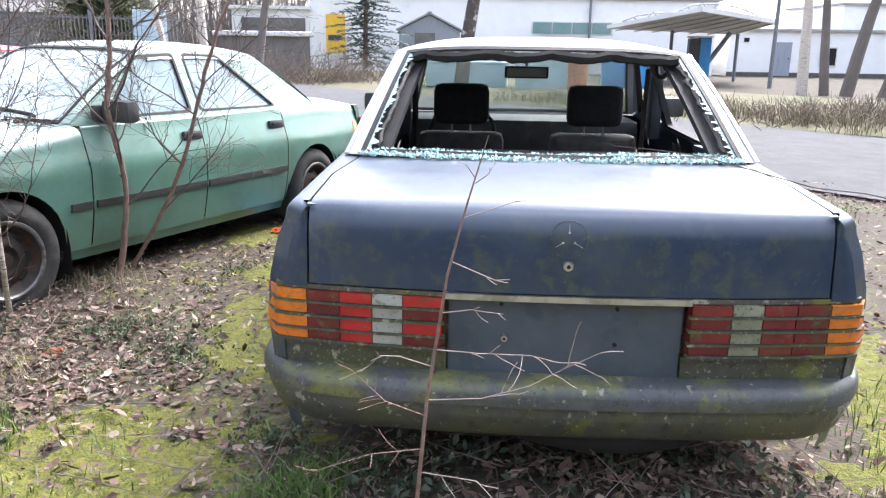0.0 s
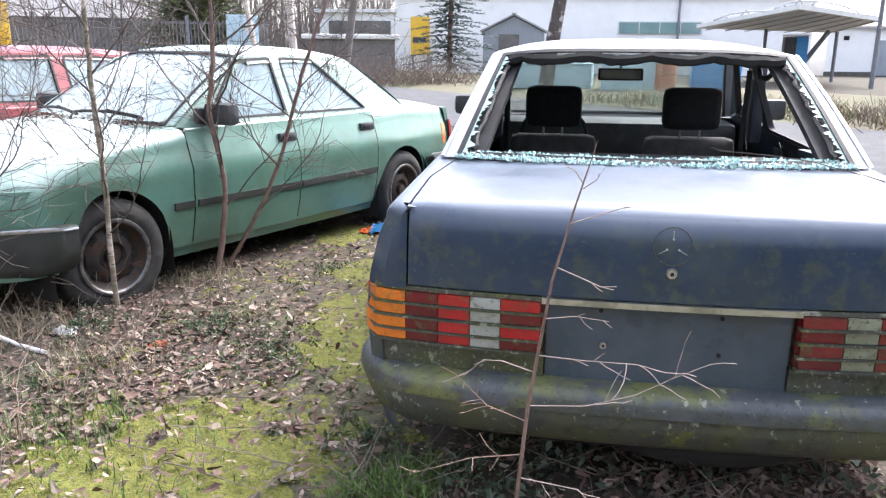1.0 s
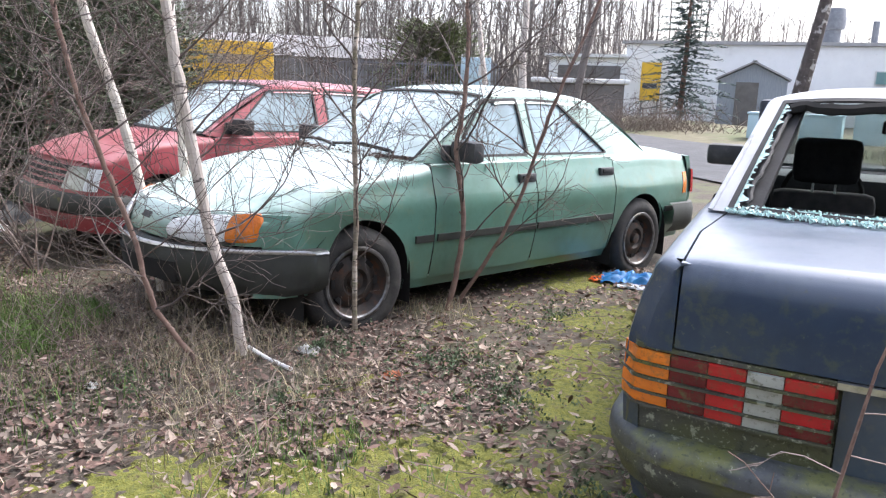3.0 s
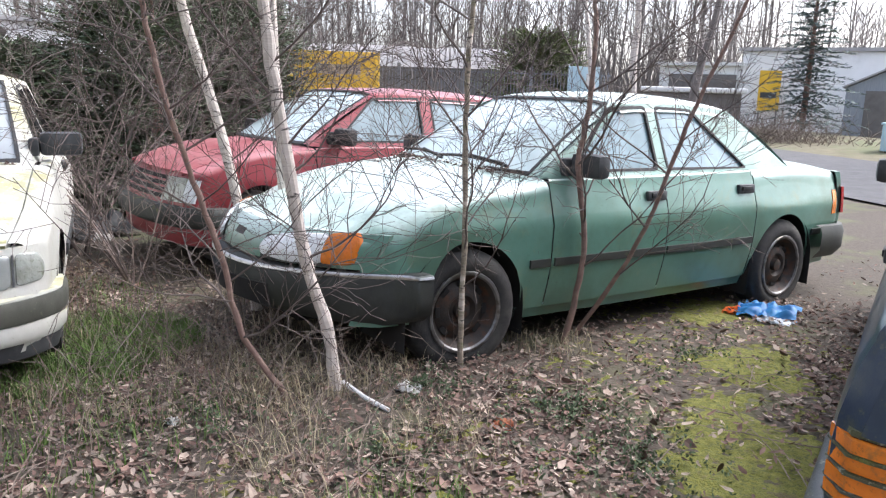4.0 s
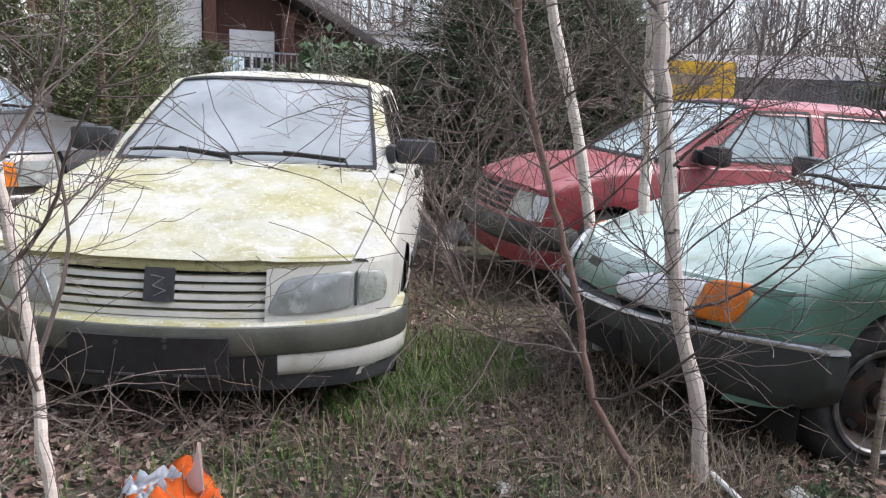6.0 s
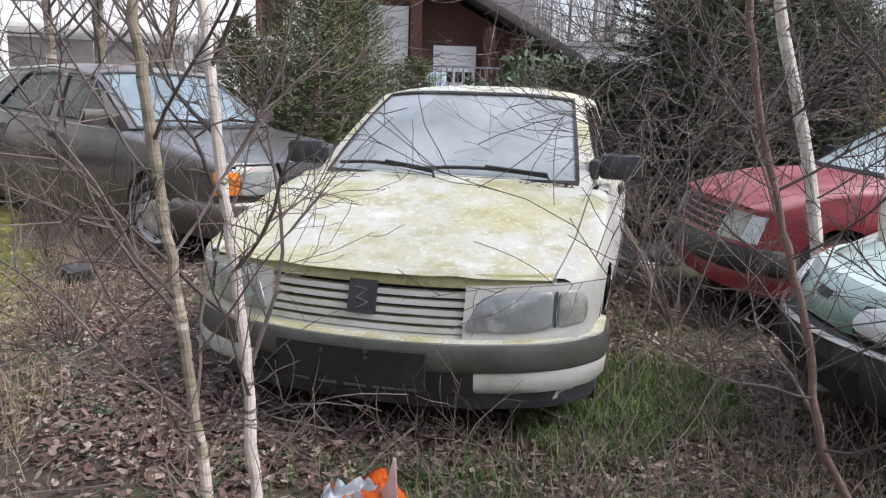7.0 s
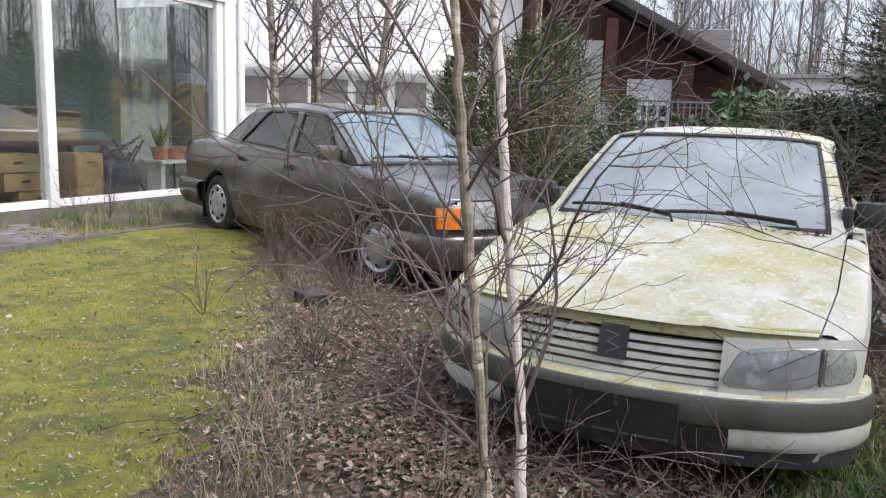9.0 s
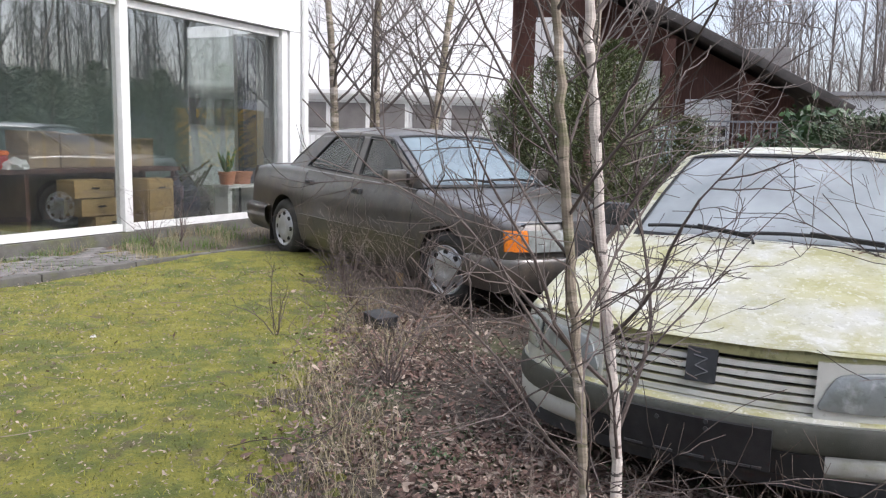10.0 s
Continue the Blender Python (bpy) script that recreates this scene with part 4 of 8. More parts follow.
# bare number plate recess with the strip above
c.face_patch("plate_recess", -1, -0.32, 0.32, 0.452, 0.672, -0.012, M["plate_blue"], depth=0.02, label="bare blue panel where the number plate was")
c.face_patch("handle_strip", -1, -0.335, 0.335, 0.676, 0.692, 0.018, M["chrome"], depth=0.04, label="dull metal strip above the plate recess")
for y, z in ((0.175, 0.66), (-0.14, 0.655), (-0.14, 0.55)):
    bm = bmesh.new()
    bmesh.ops.create_cone(bm, cap_ends=True, segments=8, radius1=0.006, radius2=0.006, depth=0.006, matrix=Matrix.Translation((c.tail_x(z) + 0.009, y, z)) @ Matrix.Rotation(math.pi / 2, 4, "Y"))
    part("screw_hole", bm, M["dark"], c.root)
for y, z, r, nm in ((0.165, 0.562, 0.011, "plate_screw"), (0.0, 0.775, 0.015, "boot_lock")):
    bm = bmesh.new()
    x = c.tail_x(z)
    bmesh.ops.create_cone(bm, cap_ends=True, segments=16, radius1=r, radius2=r * 0.85, depth=0.016, matrix=Matrix.Translation((x - (0.008 if nm == "boot_lock" else -0.004), y, z)) @ Matrix.Rotation(-math.pi / 2, 4, "Y"))
    lk = part(nm, bm, M["chrome"], c.root, "round chrome lock" if nm == "boot_lock" else "pale plate screw")
    bm = bmesh.new()
    bmesh.ops.create_cone(bm, cap_ends=True, segments=10, radius1=r * 0.35, radius2=r * 0.35, depth=0.003, matrix=Matrix.Translation((x - (0.0165 if nm == "boot_lock" else 0.0045), y, z)) @ Matrix.Rotation(-math.pi / 2, 4, "Y"))
    part("keyhole", bm, M["dark"], lk)
# trace of a removed round emblem: ring of dirt and three pin holes with scratches
xe = c.tail_x(0.845) - 0.007
tube("emblem_trace", [(c.tail_x(0.845 + 0.05 * math.sin(a)) - 0.0045, 0.05 * math.cos(a), 0.845 + 0.05 * math.sin(a)) for a in [2 * math.pi * k / 40 for k in range(41)]], 0.0010, M["mossy_panel"], c.root, 4)
for a in (90, 210, 330):
    a = radians(a)
    y, z = 0.018 * math.cos(a), 0.845 + 0.018 * math.sin(a)
    y2, z2 = 0.042 * math.cos(a), 0.845 + 0.042 * math.sin(a)
    bm = bmesh.new()
    bmesh.ops.create_uvsphere(bm, u_segments=8, v_segments=6, radius=0.0035, matrix=Matrix.Translation((c.tail_x(z) - 0.004, y, z)))
    part("pin_hole", bm, M["white_lens"], c.root)
    tube("scratch", [(c.tail_x(z) - 0.0042, y, z), (c.tail_x(z2) - 0.0042, y2, z2)], 0.0012, M["white_lens"], c.root, 4)
c.bumper(-1, [(-0.03, 0.456), (0.045, 0.452), (0.072, 0.440), (0.082, 0.422), (0.084, 0.392), (0.070, 0.388), (0.0, 0.386)], M["mossy_plastic"], -2.97, "rear_bumper", "grey plastic rear bumper with moss and lichen")
c.bumper(-1, [(0.0, 0.389), (0.072, 0.3875), (0.078, 0.36), (0.073, 0.345), (0.052, 0.295), (0.02, 0.270), (-0.05, 0.262)], M["mossy_skirt"], -2.97, "bumper_skirt", "moss-stained lower half of the bumper")
bm = bmesh.new()
bmesh.ops.create_uvsphere(bm, u_segments=24, v_segments=12, radius=1.0, matrix=Matrix.Translation((-3.36, -0.15, 0.25)) @ Matrix.Diagonal((0.26, 0.40, 0.11, 1)))
part("spare_wheel_well", bm, M["dark"], c.root)
c.face_patch("nose_panel", 1, -0.74, 0.74, 0.35, 0.74, 0.0, M["blue_paint"], depth=0.05)
c.bumper(1, [(0.0, 0.50), (0.05, 0.48), (0.06, 0.36), (0.0, 0.25)], M["mossy_plastic"], 0.34, "front_bumper")
for sd in (1, -1):
    c.face_patch("headlamp", 1, sd * 0.42, sd * 0.70, 0.56, 0.70, 0.01, M["head_dim"], depth=0.04)
    c.handle(sd, -1.30, 0.80, M["plastic"])
    c.handle(sd, -2.14, 0.80, M["plastic"])
    c.mirror(sd, -0.74, 0.97, M["plastic"])
    c.side_patch("lower_cladding", sd, -2.27, -0.36, 0.24, 0.46, 0.006, M["mossy_plastic"], depth=0.02)
    # bright rear pillar edge and inner trim of the window opening
    c.screen_strip("pillar_trim", False, sd * 0.985, sd * 1.005, 0.0, 1.0, M["chrome"], 0.006, nu=1, thick=0.005)
    c.screen_strip("inner_pillar", False, sd * 0.80, sd * 0.99, 0.03, 0.98, M["black"], -0.03, nu=3, thick=0.02)
    tube("grab_strap", [(-1.7, sd * 0.60, 1.24), (-1.8, sd * 0.585, 1.20), (-1.92, sd * 0.585, 1.20), (-2.0, sd * 0.60, 1.235)], 0.012, M["black"], c.root, 6)
    bm = bmesh.new()
    box_into(bm, -1.46, sd * 0.655, 1.08, 0.10, 0.06, 0.44, 0.02, Matrix.Rotation(sd * 0.0, 4, "X"))
    part("centre_pillar", bm, M["trim_blue"], c.root)
    tube("seat_belt", [(-1.50, sd * 0.60, 1.22), (-1.46, sd * 0.60, 0.80), (-1.40, sd * 0.58, 0.55)], 0.016, M["black"], c.root, 4)
c.seats(M["seat"], -1.22, M["seat_grey"])
c.cabin_inside()


# the white saloon covered in green algae
WHITE = Car(dict(
    wb=2.62, W=0.845, bump_in=0.045, wr=0.27, tyre_r=0.29, track=0.80, arch_r=0.325, arch_up=-0.01, sill=0.20, belt=0.865, round=0.05, crown=0.045, ridge=0.006,
    nose=[(0.1, 0.70), (0.20, 0.78), (0.40, 0.80), (0.50, 0.78), (0.62, 0.75), (0.70, 0.70)], nose_top=0.74, tail=[(0.2, -3.46), (0.5, -3.50), (0.85, -3.44)], tail_top=-3.46,
    shoulder=[(-3.5, 0.84), (-2.7, 0.88), (-1.5, 0.875), (-0.45, 0.845), (-0.1, 0.79), (0.35, 0.705), (0.62, 0.650), (0.80, 0.622)],
    tuck=[(0.12, 0.09), (0.25, 0.03), (0.42, 0.004), (0.55, 0.0), (0.65, 0.008), (0.78, 0.035), (0.90, 0.08)],
    taper_f=0.04, taper_r=0.07, bow_f=0.24, bow_r=0.10, corner=0.08, cowl_x=-0.42, deck_x=-2.75, lid=[(-3.5, 0.60), (-2.6, 0.62), (-0.5, 0.715), (0.3, 0.70), (0.8, 0.66)],
    tumble=0.40, wind=[(-0.46, 0.855), (-1.20, 1.275)], rearw=[(-2.80, 0.885), (-2.20, 1.27)], wbow=0.13, rbow=0.07, roof_up=0.04,
    doors=(-0.42, -1.38, -2.25), windows=[[(-0.72, 0.885), (-1.12, 1.22), (-1.40, 1.235), (-1.40, 0.885)], [(-1.48, 0.885), (-1.48, 1.235), (-1.95, 1.22), (-2.30, 0.90)]],
    bonnet_x=0.775, boot_x=-3.44, wheels="steel", rim_r=0.175, sill_mat=M["plastic"]))
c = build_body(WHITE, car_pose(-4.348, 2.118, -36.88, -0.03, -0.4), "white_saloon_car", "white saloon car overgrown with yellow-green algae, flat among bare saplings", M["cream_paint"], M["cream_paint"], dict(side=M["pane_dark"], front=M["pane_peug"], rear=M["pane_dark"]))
c.root.scale.z = 1.045
c.grid("boot_lid", c.boot_rows, M["cream_paint"])
c.face_patch("tail_panel", -1, -0.74, 0.74, 0.25, 0.84, 0.0, M["cream_paint"], depth=0.05)
# grille: dark recess, four pale slats
c.face_patch("grille_recess", 1, -0.42, 0.42, 0.436, 0.612, -0.035, M["dark"], depth=0.03)
grille = c.face_patch("grille", 1, -0.66, 0.66, 0.594, 0.640, 0.002, M["algae_paint"], depth=0.04, label="grille with pale algae-stained slats")
for z in (0.568, 0.538, 0.507, 0.478, 0.449):
    c.face_patch("slat", 1, -0.425, 0.425, z - 0.009, z + 0.009, 0.0, M["cream_paint"], grille, depth=0.05)
emblem = c.face_patch("emblem", 1, -0.052, 0.052, 0.492, 0.602, 0.016, M["plastic"], depth=0.03, label="dark square grille emblem")
for k, (ya, za, yb, zb) in enumerate(((-0.028, 0.58, 0.02, 0.572), (0.02, 0.572, -0.02, 0.545), (-0.02, 0.545, 0.026, 0.53), (0.026, 0.53, -0.016, 0.51))):
    tube("emblem_stroke", [c.warp((c.nose_x(za) + 0.018, ya, za)), c.warp((c.nose_x(zb) + 0.018, yb, zb))], 0.0022, M["ring"], emblem, 4)
for sd in (1, -1):
    sur = c.face_patch("lamp_surround", 1, sd * 0.37, sd * 0.80, 0.420, 0.606, 0.018, M["cream_paint"], depth=0.08, z0b=0.422, z1b=0.618)
    c.lamp_patch("headlamp", 1, [(sd * 0.372, 0.458), (sd * 0.425, 0.568), (sd * 0.50, 0.583), (sd * 0.672, 0.592), (sd * 0.672, 0.464), (sd * 0.55, 0.452)], 0.030, 0.008, M["glass_lamp"], sur, "wide dull headlamp glass", 0.03)
    c.face_patch("lamp_bar", 1, sd * 0.675, sd * 0.683, 0.468, 0.588, 0.030, M["plastic"], sur, depth=0.03)
    c.lamp_patch("indicator", 1, [(sd * 0.688, 0.468), (sd * 0.688, 0.591), (sd * 0.765, 0.588), (sd * 0.788, 0.532), (sd * 0.780, 0.476)], 0.030, 0.006, M["white_lens"], sur, "clear ribbed front indicator", 0.02)
c.face_patch("valance", 1, -0.66, 0.66, 0.405, 0.436, -0.002, M["cream_paint"], depth=0.05, label="pale strip below the grille")
# bumper in three bands with the plate
c.bumper(1, [(-0.02, 0.430), (0.034, 0.428), (0.044, 0.420), (0.042, 0.412)], M["cream_paint"], 0.34, "bumper_top", "pale upper edge of the bumper")
c.bumper(1, [(0.02, 0.415), (0.048, 0.413), (0.057, 0.40), (0.060, 0.335), (0.050, 0.320)], M["olive_plastic"], 0.33, "front_bumper", "dark rubbing band of the front bumper")
c.bumper(1, [(0.05, 0.320), (0.056, 0.314), (0.053, 0.262), (0.03, 0.238), (0.0, 0.234)], M["cream_paint"], 0.33, "bumper_skirt", "grey-white lower band of the bumper")
c.bumper(1, [(0.02, 0.238), (0.03, 0.218), (0.015, 0.170), (-0.05, 0.15)], M["plastic"], 0.34, "front_spoiler", "dark lower spoiler lip")
c.face_patch("air_intake", 1, -0.42, 0.42, 0.242, 0.318, 0.062, M["dark"], depth=0.02, z0b=0.242)
pl = c.face_patch("plate_holder", 1, -0.30, 0.26, 0.246, 0.392, 0.082, M["black"], depth=0.02, label="empty black plate holder with faded lettering")
for k, (a, b) in enumerate(((-0.24, -0.17), (-0.13, -0.06), (-0.03, 0.05), (0.075, 0.10), (0.11, 0.155), (0.16, 0.20), (0.205, 0.235))):
    c.face_patch("lettering_bar", 1, a, b, 0.254, 0.262, 0.086, M["seat_grey"], pl, depth=0.006, nu=3)
for k, (y, z) in enumerate(((0.05, 0.36), (0.05, 0.385), (-0.12, 0.37))):
    bm = bmesh.new()
    bmesh.ops.create_cone(bm, cap_ends=True, segments=10, radius1=0.008, radius2=0.008, depth=0.008, matrix=Matrix.Translation(c.warp((c.nose_x(z) + 0.084, y, z))) @ Matrix.Rotation(math.pi / 2, 4, "Y"))
    part("holder_clip", bm, M["plastic"], pl)
for sd in (1, -1):
    c.mirror(sd, -0.62, 0.935, M["plastic"])
    c.handle(sd, -1.28, 0.77, M["plastic"])
    c.handle(sd, -2.12, 0.77, M["plastic"])
    c.side_patch("rub_strip", sd, -2.20, -0.36, 0.40, 0.46, 0.012, M["plastic"], depth=0.02)
c.seats(M["seat_grey"], -1.18)
c.cabin_inside()
wipers(c)

# the red car between the green one and the hedge
RED = Car(dict(
    wb=2.45, W=0.80, wr=0.28, tyre_r=0.285, track=0.77, arch_r=0.32, sill=0.22, belt=0.90, round=0.045, crown=0.03,
    nose=[(0.2, 0.57), (0.48, 0.61), (0.66, 0.53), (0.74, 0.47)], nose_top=0.53, tail=[(0.2, -3.0), (0.5, -3.06), (0.85, -3.0)], tail_top=-3.02,
    shoulder=[(-3.1, 0.88), (-2.6, 0.91), (-0.5, 0.875), (0.0, 0.825), (0.3, 0.755), (0.57, 0.675)],
    tuck=[(0.12, 0.08), (0.3, 0.02), (0.5, 0.0), (0.65, 0.004), (0.78, 0.03), (0.92, 0.07)],
    taper_f=0.06, taper_r=0.06, bow_f=0.16, bow_r=0.08, corner=0.08, cowl_x=-0.35, deck_x=-2.75, lid=[(-3.1, 0.58), (-0.4, 0.62), (0.8, 0.56)],
    tumble=0.36, wind=[(-0.40, 0.89), (-1.02, 1.30)], rearw=[(-2.85, 0.92), (-2.45, 1.29)], wbow=0.08, rbow=0.06, roof_up=0.04,
    doors=(-0.42, -1.38, -2.10), windows=[[(-0.62, 0.915), (-0.97, 1.245), (-1.40, 1.265), (-1.40, 0.915)], [(-1.50, 0.915), (-1.50, 1.265), (-2.28, 1.25), (-2.45, 0.93)]],
    bonnet_x=0.52, boot_x=-3.0, wheels="steel", rim_r=0.175))
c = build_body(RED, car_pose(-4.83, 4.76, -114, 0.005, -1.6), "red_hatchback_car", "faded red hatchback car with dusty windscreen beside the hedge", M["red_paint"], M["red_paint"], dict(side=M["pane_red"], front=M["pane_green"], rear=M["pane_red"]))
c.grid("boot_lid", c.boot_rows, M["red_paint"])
c.face_patch("tail_panel", -1, -0.70, 0.70, 0.25, 0.88, 0.0, M["red_paint"], depth=0.05)
c.face_patch("nose_panel", 1, -0.70, 0.70, 0.47, 0.70, -0.02, M["red_paint"], depth=0.05)
for z in (0.52, 0.56, 0.60, 0.64):
    c.face_patch("grille_slot", 1, -0.40, 0.40, z - 0.012, z + 0.012, -0.012, M["dark"], depth=0.03)
for sd in (1, -1):
    c.face_patch("headlamp", 1, sd * 0.43, sd * 0.64, 0.50, 0.655, 0.004, M["white_lens"], depth=0.05)
    c.face_patch("indicator", 1, sd * 0.645, sd * 0.73, 0.50, 0.65, 0.004, M["head_lens"], depth=0.05)
    c.mirror(sd, -0.62, 0.955, M["black"])
    c.handle(sd, -1.26, 0.78, M["plastic"])
    c.side_patch("rub_strip", sd, -2.0, -0.34, 0.44, 0.50, 0.012, M["plastic"], depth=0.02)
c.bumper(1, [(-0.04, 0.475), (0.04, 0.47), (0.06, 0.44), (0.055, 0.36), (0.02, 0.335)], M["green_bumper"], 0.32, "front_bumper", "dark grey plastic bumper")
c.bumper(1, [(0.02, 0.335), (0.03, 0.30), (0.01, 0.22), (-0.06, 0.20)], M["red_paint"], 0.30, "front_apron", "red apron below the bumper")
c.bumper(-1, [(0, 0.5), (0.05, 0.47), (0.05, 0.36), (0, 0.3)], M["green_bumper"], -2.7, "rear_bumper")
c.seats(M["seat"], -1.15)
c.cabin_inside()

# the dusty brown-grey saloon in front of the showroom
BROWN = Car(dict(
    wb=2.80, W=0.86, wr=0.30, tyre_r=0.305, track=0.83, arch_r=0.34, sill=0.22, belt=0.93, round=0.06, crown=0.02,
    nose=[(0.2, 0.78), (0.5, 0.82), (0.68, 0.80), (0.78, 0.74)], nose_top=0.78, tail=[(0.2, -3.78), (0.5, -3.84), (0.85, -3.80), (0.95, -3.74)], tail_top=-3.78,
    shoulder=[(-3.86, 0.90), (-3.5, 0.95), (-2.8, 0.965), (-1.5, 0.93), (-0.5, 0.91), (0.2, 0.84), (0.6, 0.78), (0.85, 0.73)],
    tuck=[(0.12, 0.07), (0.3, 0.02), (0.5, 0.0), (0.7, 0.004), (0.82, 0.03), (0.95, 0.08)],
    taper_f=0.05, taper_r=0.06, bow_f=0.14, bow_r=0.12, corner=0.09, cowl_x=-0.38, deck_x=-2.90, lid=[(-3.9, 0.62), (-2.8, 0.66), (-0.5, 0.70), (0.8, 0.66)],
    tumble=0.36, wind=[(-0.46, 0.925), (-1.12, 1.36)], rearw=[(-2.98, 0.96), (-2.36, 1.36)], wbow=0.09, rbow=0.09, roof_up=0.05,
    doors=(-0.46, -1.46, -2.38), windows=[[(-0.70, 0.95), (-1.06, 1.305), (-1.46, 1.325), (-1.46, 0.95)], [(-1.56, 0.95), (-1.56, 1.325), (-2.10, 1.31), (-2.52, 0.98)]],
    bonnet_x=0.76, boot_x=-3.76, wheels="alloy", rim_r=0.195, steer=0.15))
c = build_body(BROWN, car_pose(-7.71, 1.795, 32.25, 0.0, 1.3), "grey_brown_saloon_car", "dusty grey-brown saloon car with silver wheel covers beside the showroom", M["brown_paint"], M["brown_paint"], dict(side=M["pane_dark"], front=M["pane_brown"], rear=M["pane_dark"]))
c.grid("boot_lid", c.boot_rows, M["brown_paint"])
c.face_patch("tail_panel", -1, -0.76, 0.76, 0.3, 0.92, 0.0, M["brown_paint"], depth=0.05)
c.face_patch("nose_panel", 1, -0.76, 0.76, 0.48, 0.76, -0.02, M["brown_paint"], depth=0.05)
c.face_patch("grille", 1, -0.30, 0.30, 0.50, 0.755, 0.02, M["black"], depth=0.05, label="dark radiator grille")
for sd in (1, -1):
    c.face_patch("headlamp", 1, sd * 0.33, sd * 0.64, 0.54, 0.70, 0.012, M["glass_lamp"], depth=0.05)
    c.face_patch("indicator", 1, sd * 0.645, sd * 0.80, 0.545, 0.70, 0.012, M["amber"], depth=0.06, label="amber corner indicator")
    c.mirror(sd, -0.70, 1.00, M["brown_paint"])
    c.handle(sd, -1.34, 0.82, M["plastic"])
    c.handle(sd, -2.26, 0.83, M["plastic"])
    c.side_patch("lower_cladding", sd, -2.42, -0.37, 0.24, 0.50, 0.008, M["brown_paint"], depth=0.02)
c.bumper(1, [(-0.03, 0.49), (0.04, 0.485), (0.06, 0.46), (0.06, 0.34), (0.02, 0.24), (-0.05, 0.22)], M["brown_paint"], 0.35, "front_bumper", "dusty painted front bumper")
c.bumper(-1, [(-0.03, 0.52), (0.05, 0.51), (0.07, 0.47), (0.06, 0.34), (0.0, 0.25)], M["brown_paint"], -3.15, "rear_bumper", "dusty painted rear bumper")
c.seats(M["seat"], -1.25)
c.cabin_inside()
wipers(c)

# ---- buildings and the far side of the road ----
M["white_wall"] = surf("white_render_wall", (0.84, 0.84, 0.83), (0.9, 0.9, 0.89), 2.0, 0.85, 0, 0.1, 60, [((0.52, 0.52, 0.5), 0.8, 0.55, 0.2, 0.3, 0), ((0.6, 0.6, 0.57), 9, 0.6, 0.1, 0.4, 0)])
M["roof_grey"] = surf("grey_roofing", (0.30, 0.30, 0.30), (0.42, 0.41, 0.40), 3, 0.9, 0, 0.2, 30)
M["dark_roof"] = surf("dark_roof_sheet", (0.05, 0.045, 0.042), (0.09, 0.08, 0.075), 3, 0.8, 0, 0.2, 30)
M["shed_grey"] = surf("grey_shed_boards", (0.26, 0.29, 0.33), (0.36, 0.39, 0.43), 4, 0.8, 0, 0.2, 20, stretch=(6, 6, 0.5))
M["brown_wood"] = surf("dark_brown_timber", (0.07, 0.03, 0.022), (0.12, 0.055, 0.04), 5, 0.8, 0, 0.3, 25, stretch=(5, 5, 0.5))
M["yellow"] = surf("yellow_paint", (0.72, 0.42, 0.02), (0.80, 0.50, 0.04), 2, 0.5, 0, 0.05, 60, [((0.4, 0.27, 0.05), 3, 0.5, 0.2, 0.5, 0)])
M["teal_panel"] = surf("teal_glass_band", (0.16, 0.27, 0.27), (0.22, 0.34, 0.33), 1, 0.25)
M["garage"] = surf("grey_brown_garage_door", (0.13, 0.12, 0.115), (0.19, 0.18, 0.17), 3, 0.7, 0, 0.2, 20)
M["fence_metal"] = surf("grey_painted_fence", (0.16, 0.17, 0.19), (0.24, 0.25, 0.27), 6, 0.6, 0.2)
M["asphalt"] = surf("worn_asphalt", (0.085, 0.085, 0.087), (0.12, 0.12, 0.122), 3, 0.92, 0, 0.5, 180, [((0.06, 0.06, 0.06), 1.2, 0.5, 0.2, 0.5, 0), ((0.15, 0.15, 0.145), 60, 0.6, 0.06, 0.6, 0)], spec=0.25)
M["blue_tarp"] = surf("bright_blue_plastic", (0.03, 0.20, 0.50), (0.06, 0.30, 0.62), 6, 0.4)
M["pale_blue"] = surf("pale_blue_cabin", (0.42, 0.58, 0.66), (0.50, 0.66, 0.72), 3, 0.5)
M["orange"] = surf("orange_fabric", (0.85, 0.16, 0.02), (0.95, 0.24, 0.03), 12, 0.7, 0, 0.2, 40)
M["white_plain"] = surf("off_white_plastic", (0.62, 0.62, 0.60), (0.75, 0.75, 0.73), 9, 0.5)
M["teal_inner"] = surf("dull_green_inner_wall", (0.30, 0.38, 0.36), (0.36, 0.44, 0.41), 1.5, 0.8)
M["navy"] = surf("dark_navy_curtain", (0.012, 0.018, 0.04), (0.025, 0.032, 0.06), 6, 0.8, stretch=(8, 8, 0.3))
M["carton"] = surf("brown_cardboard", (0.34, 0.25, 0.16), (0.44, 0.33, 0.22), 5, 0.9)
M["drawer"] = surf("light_wood_veneer", (0.38, 0.25, 0.11), (0.48, 0.33, 0.15), 4, 0.5, stretch=(0.6, 6, 6))
M["terracotta"] = surf("terracotta", (0.42, 0.14, 0.07), (0.52, 0.20, 0.10), 8, 0.8)
M["concrete"] = surf("mossy_concrete", (0.075, 0.073, 0.064), (0.135, 0.13, 0.118), 7, 0.95, 0, 0.4, 70, [((0.11, 0.12, 0.05), 3, 0.5, 0.15, 0.7, 0)])
M["brick_paver"] = surf("worn_grey_red_paver", (0.11, 0.105, 0.10), (0.18, 0.17, 0.165), 9, 0.95, 0, 0.4, 80, [((0.09, 0.10, 0.05), 4, 0.5, 0.15, 0.6, 0)], obrand=0.25)


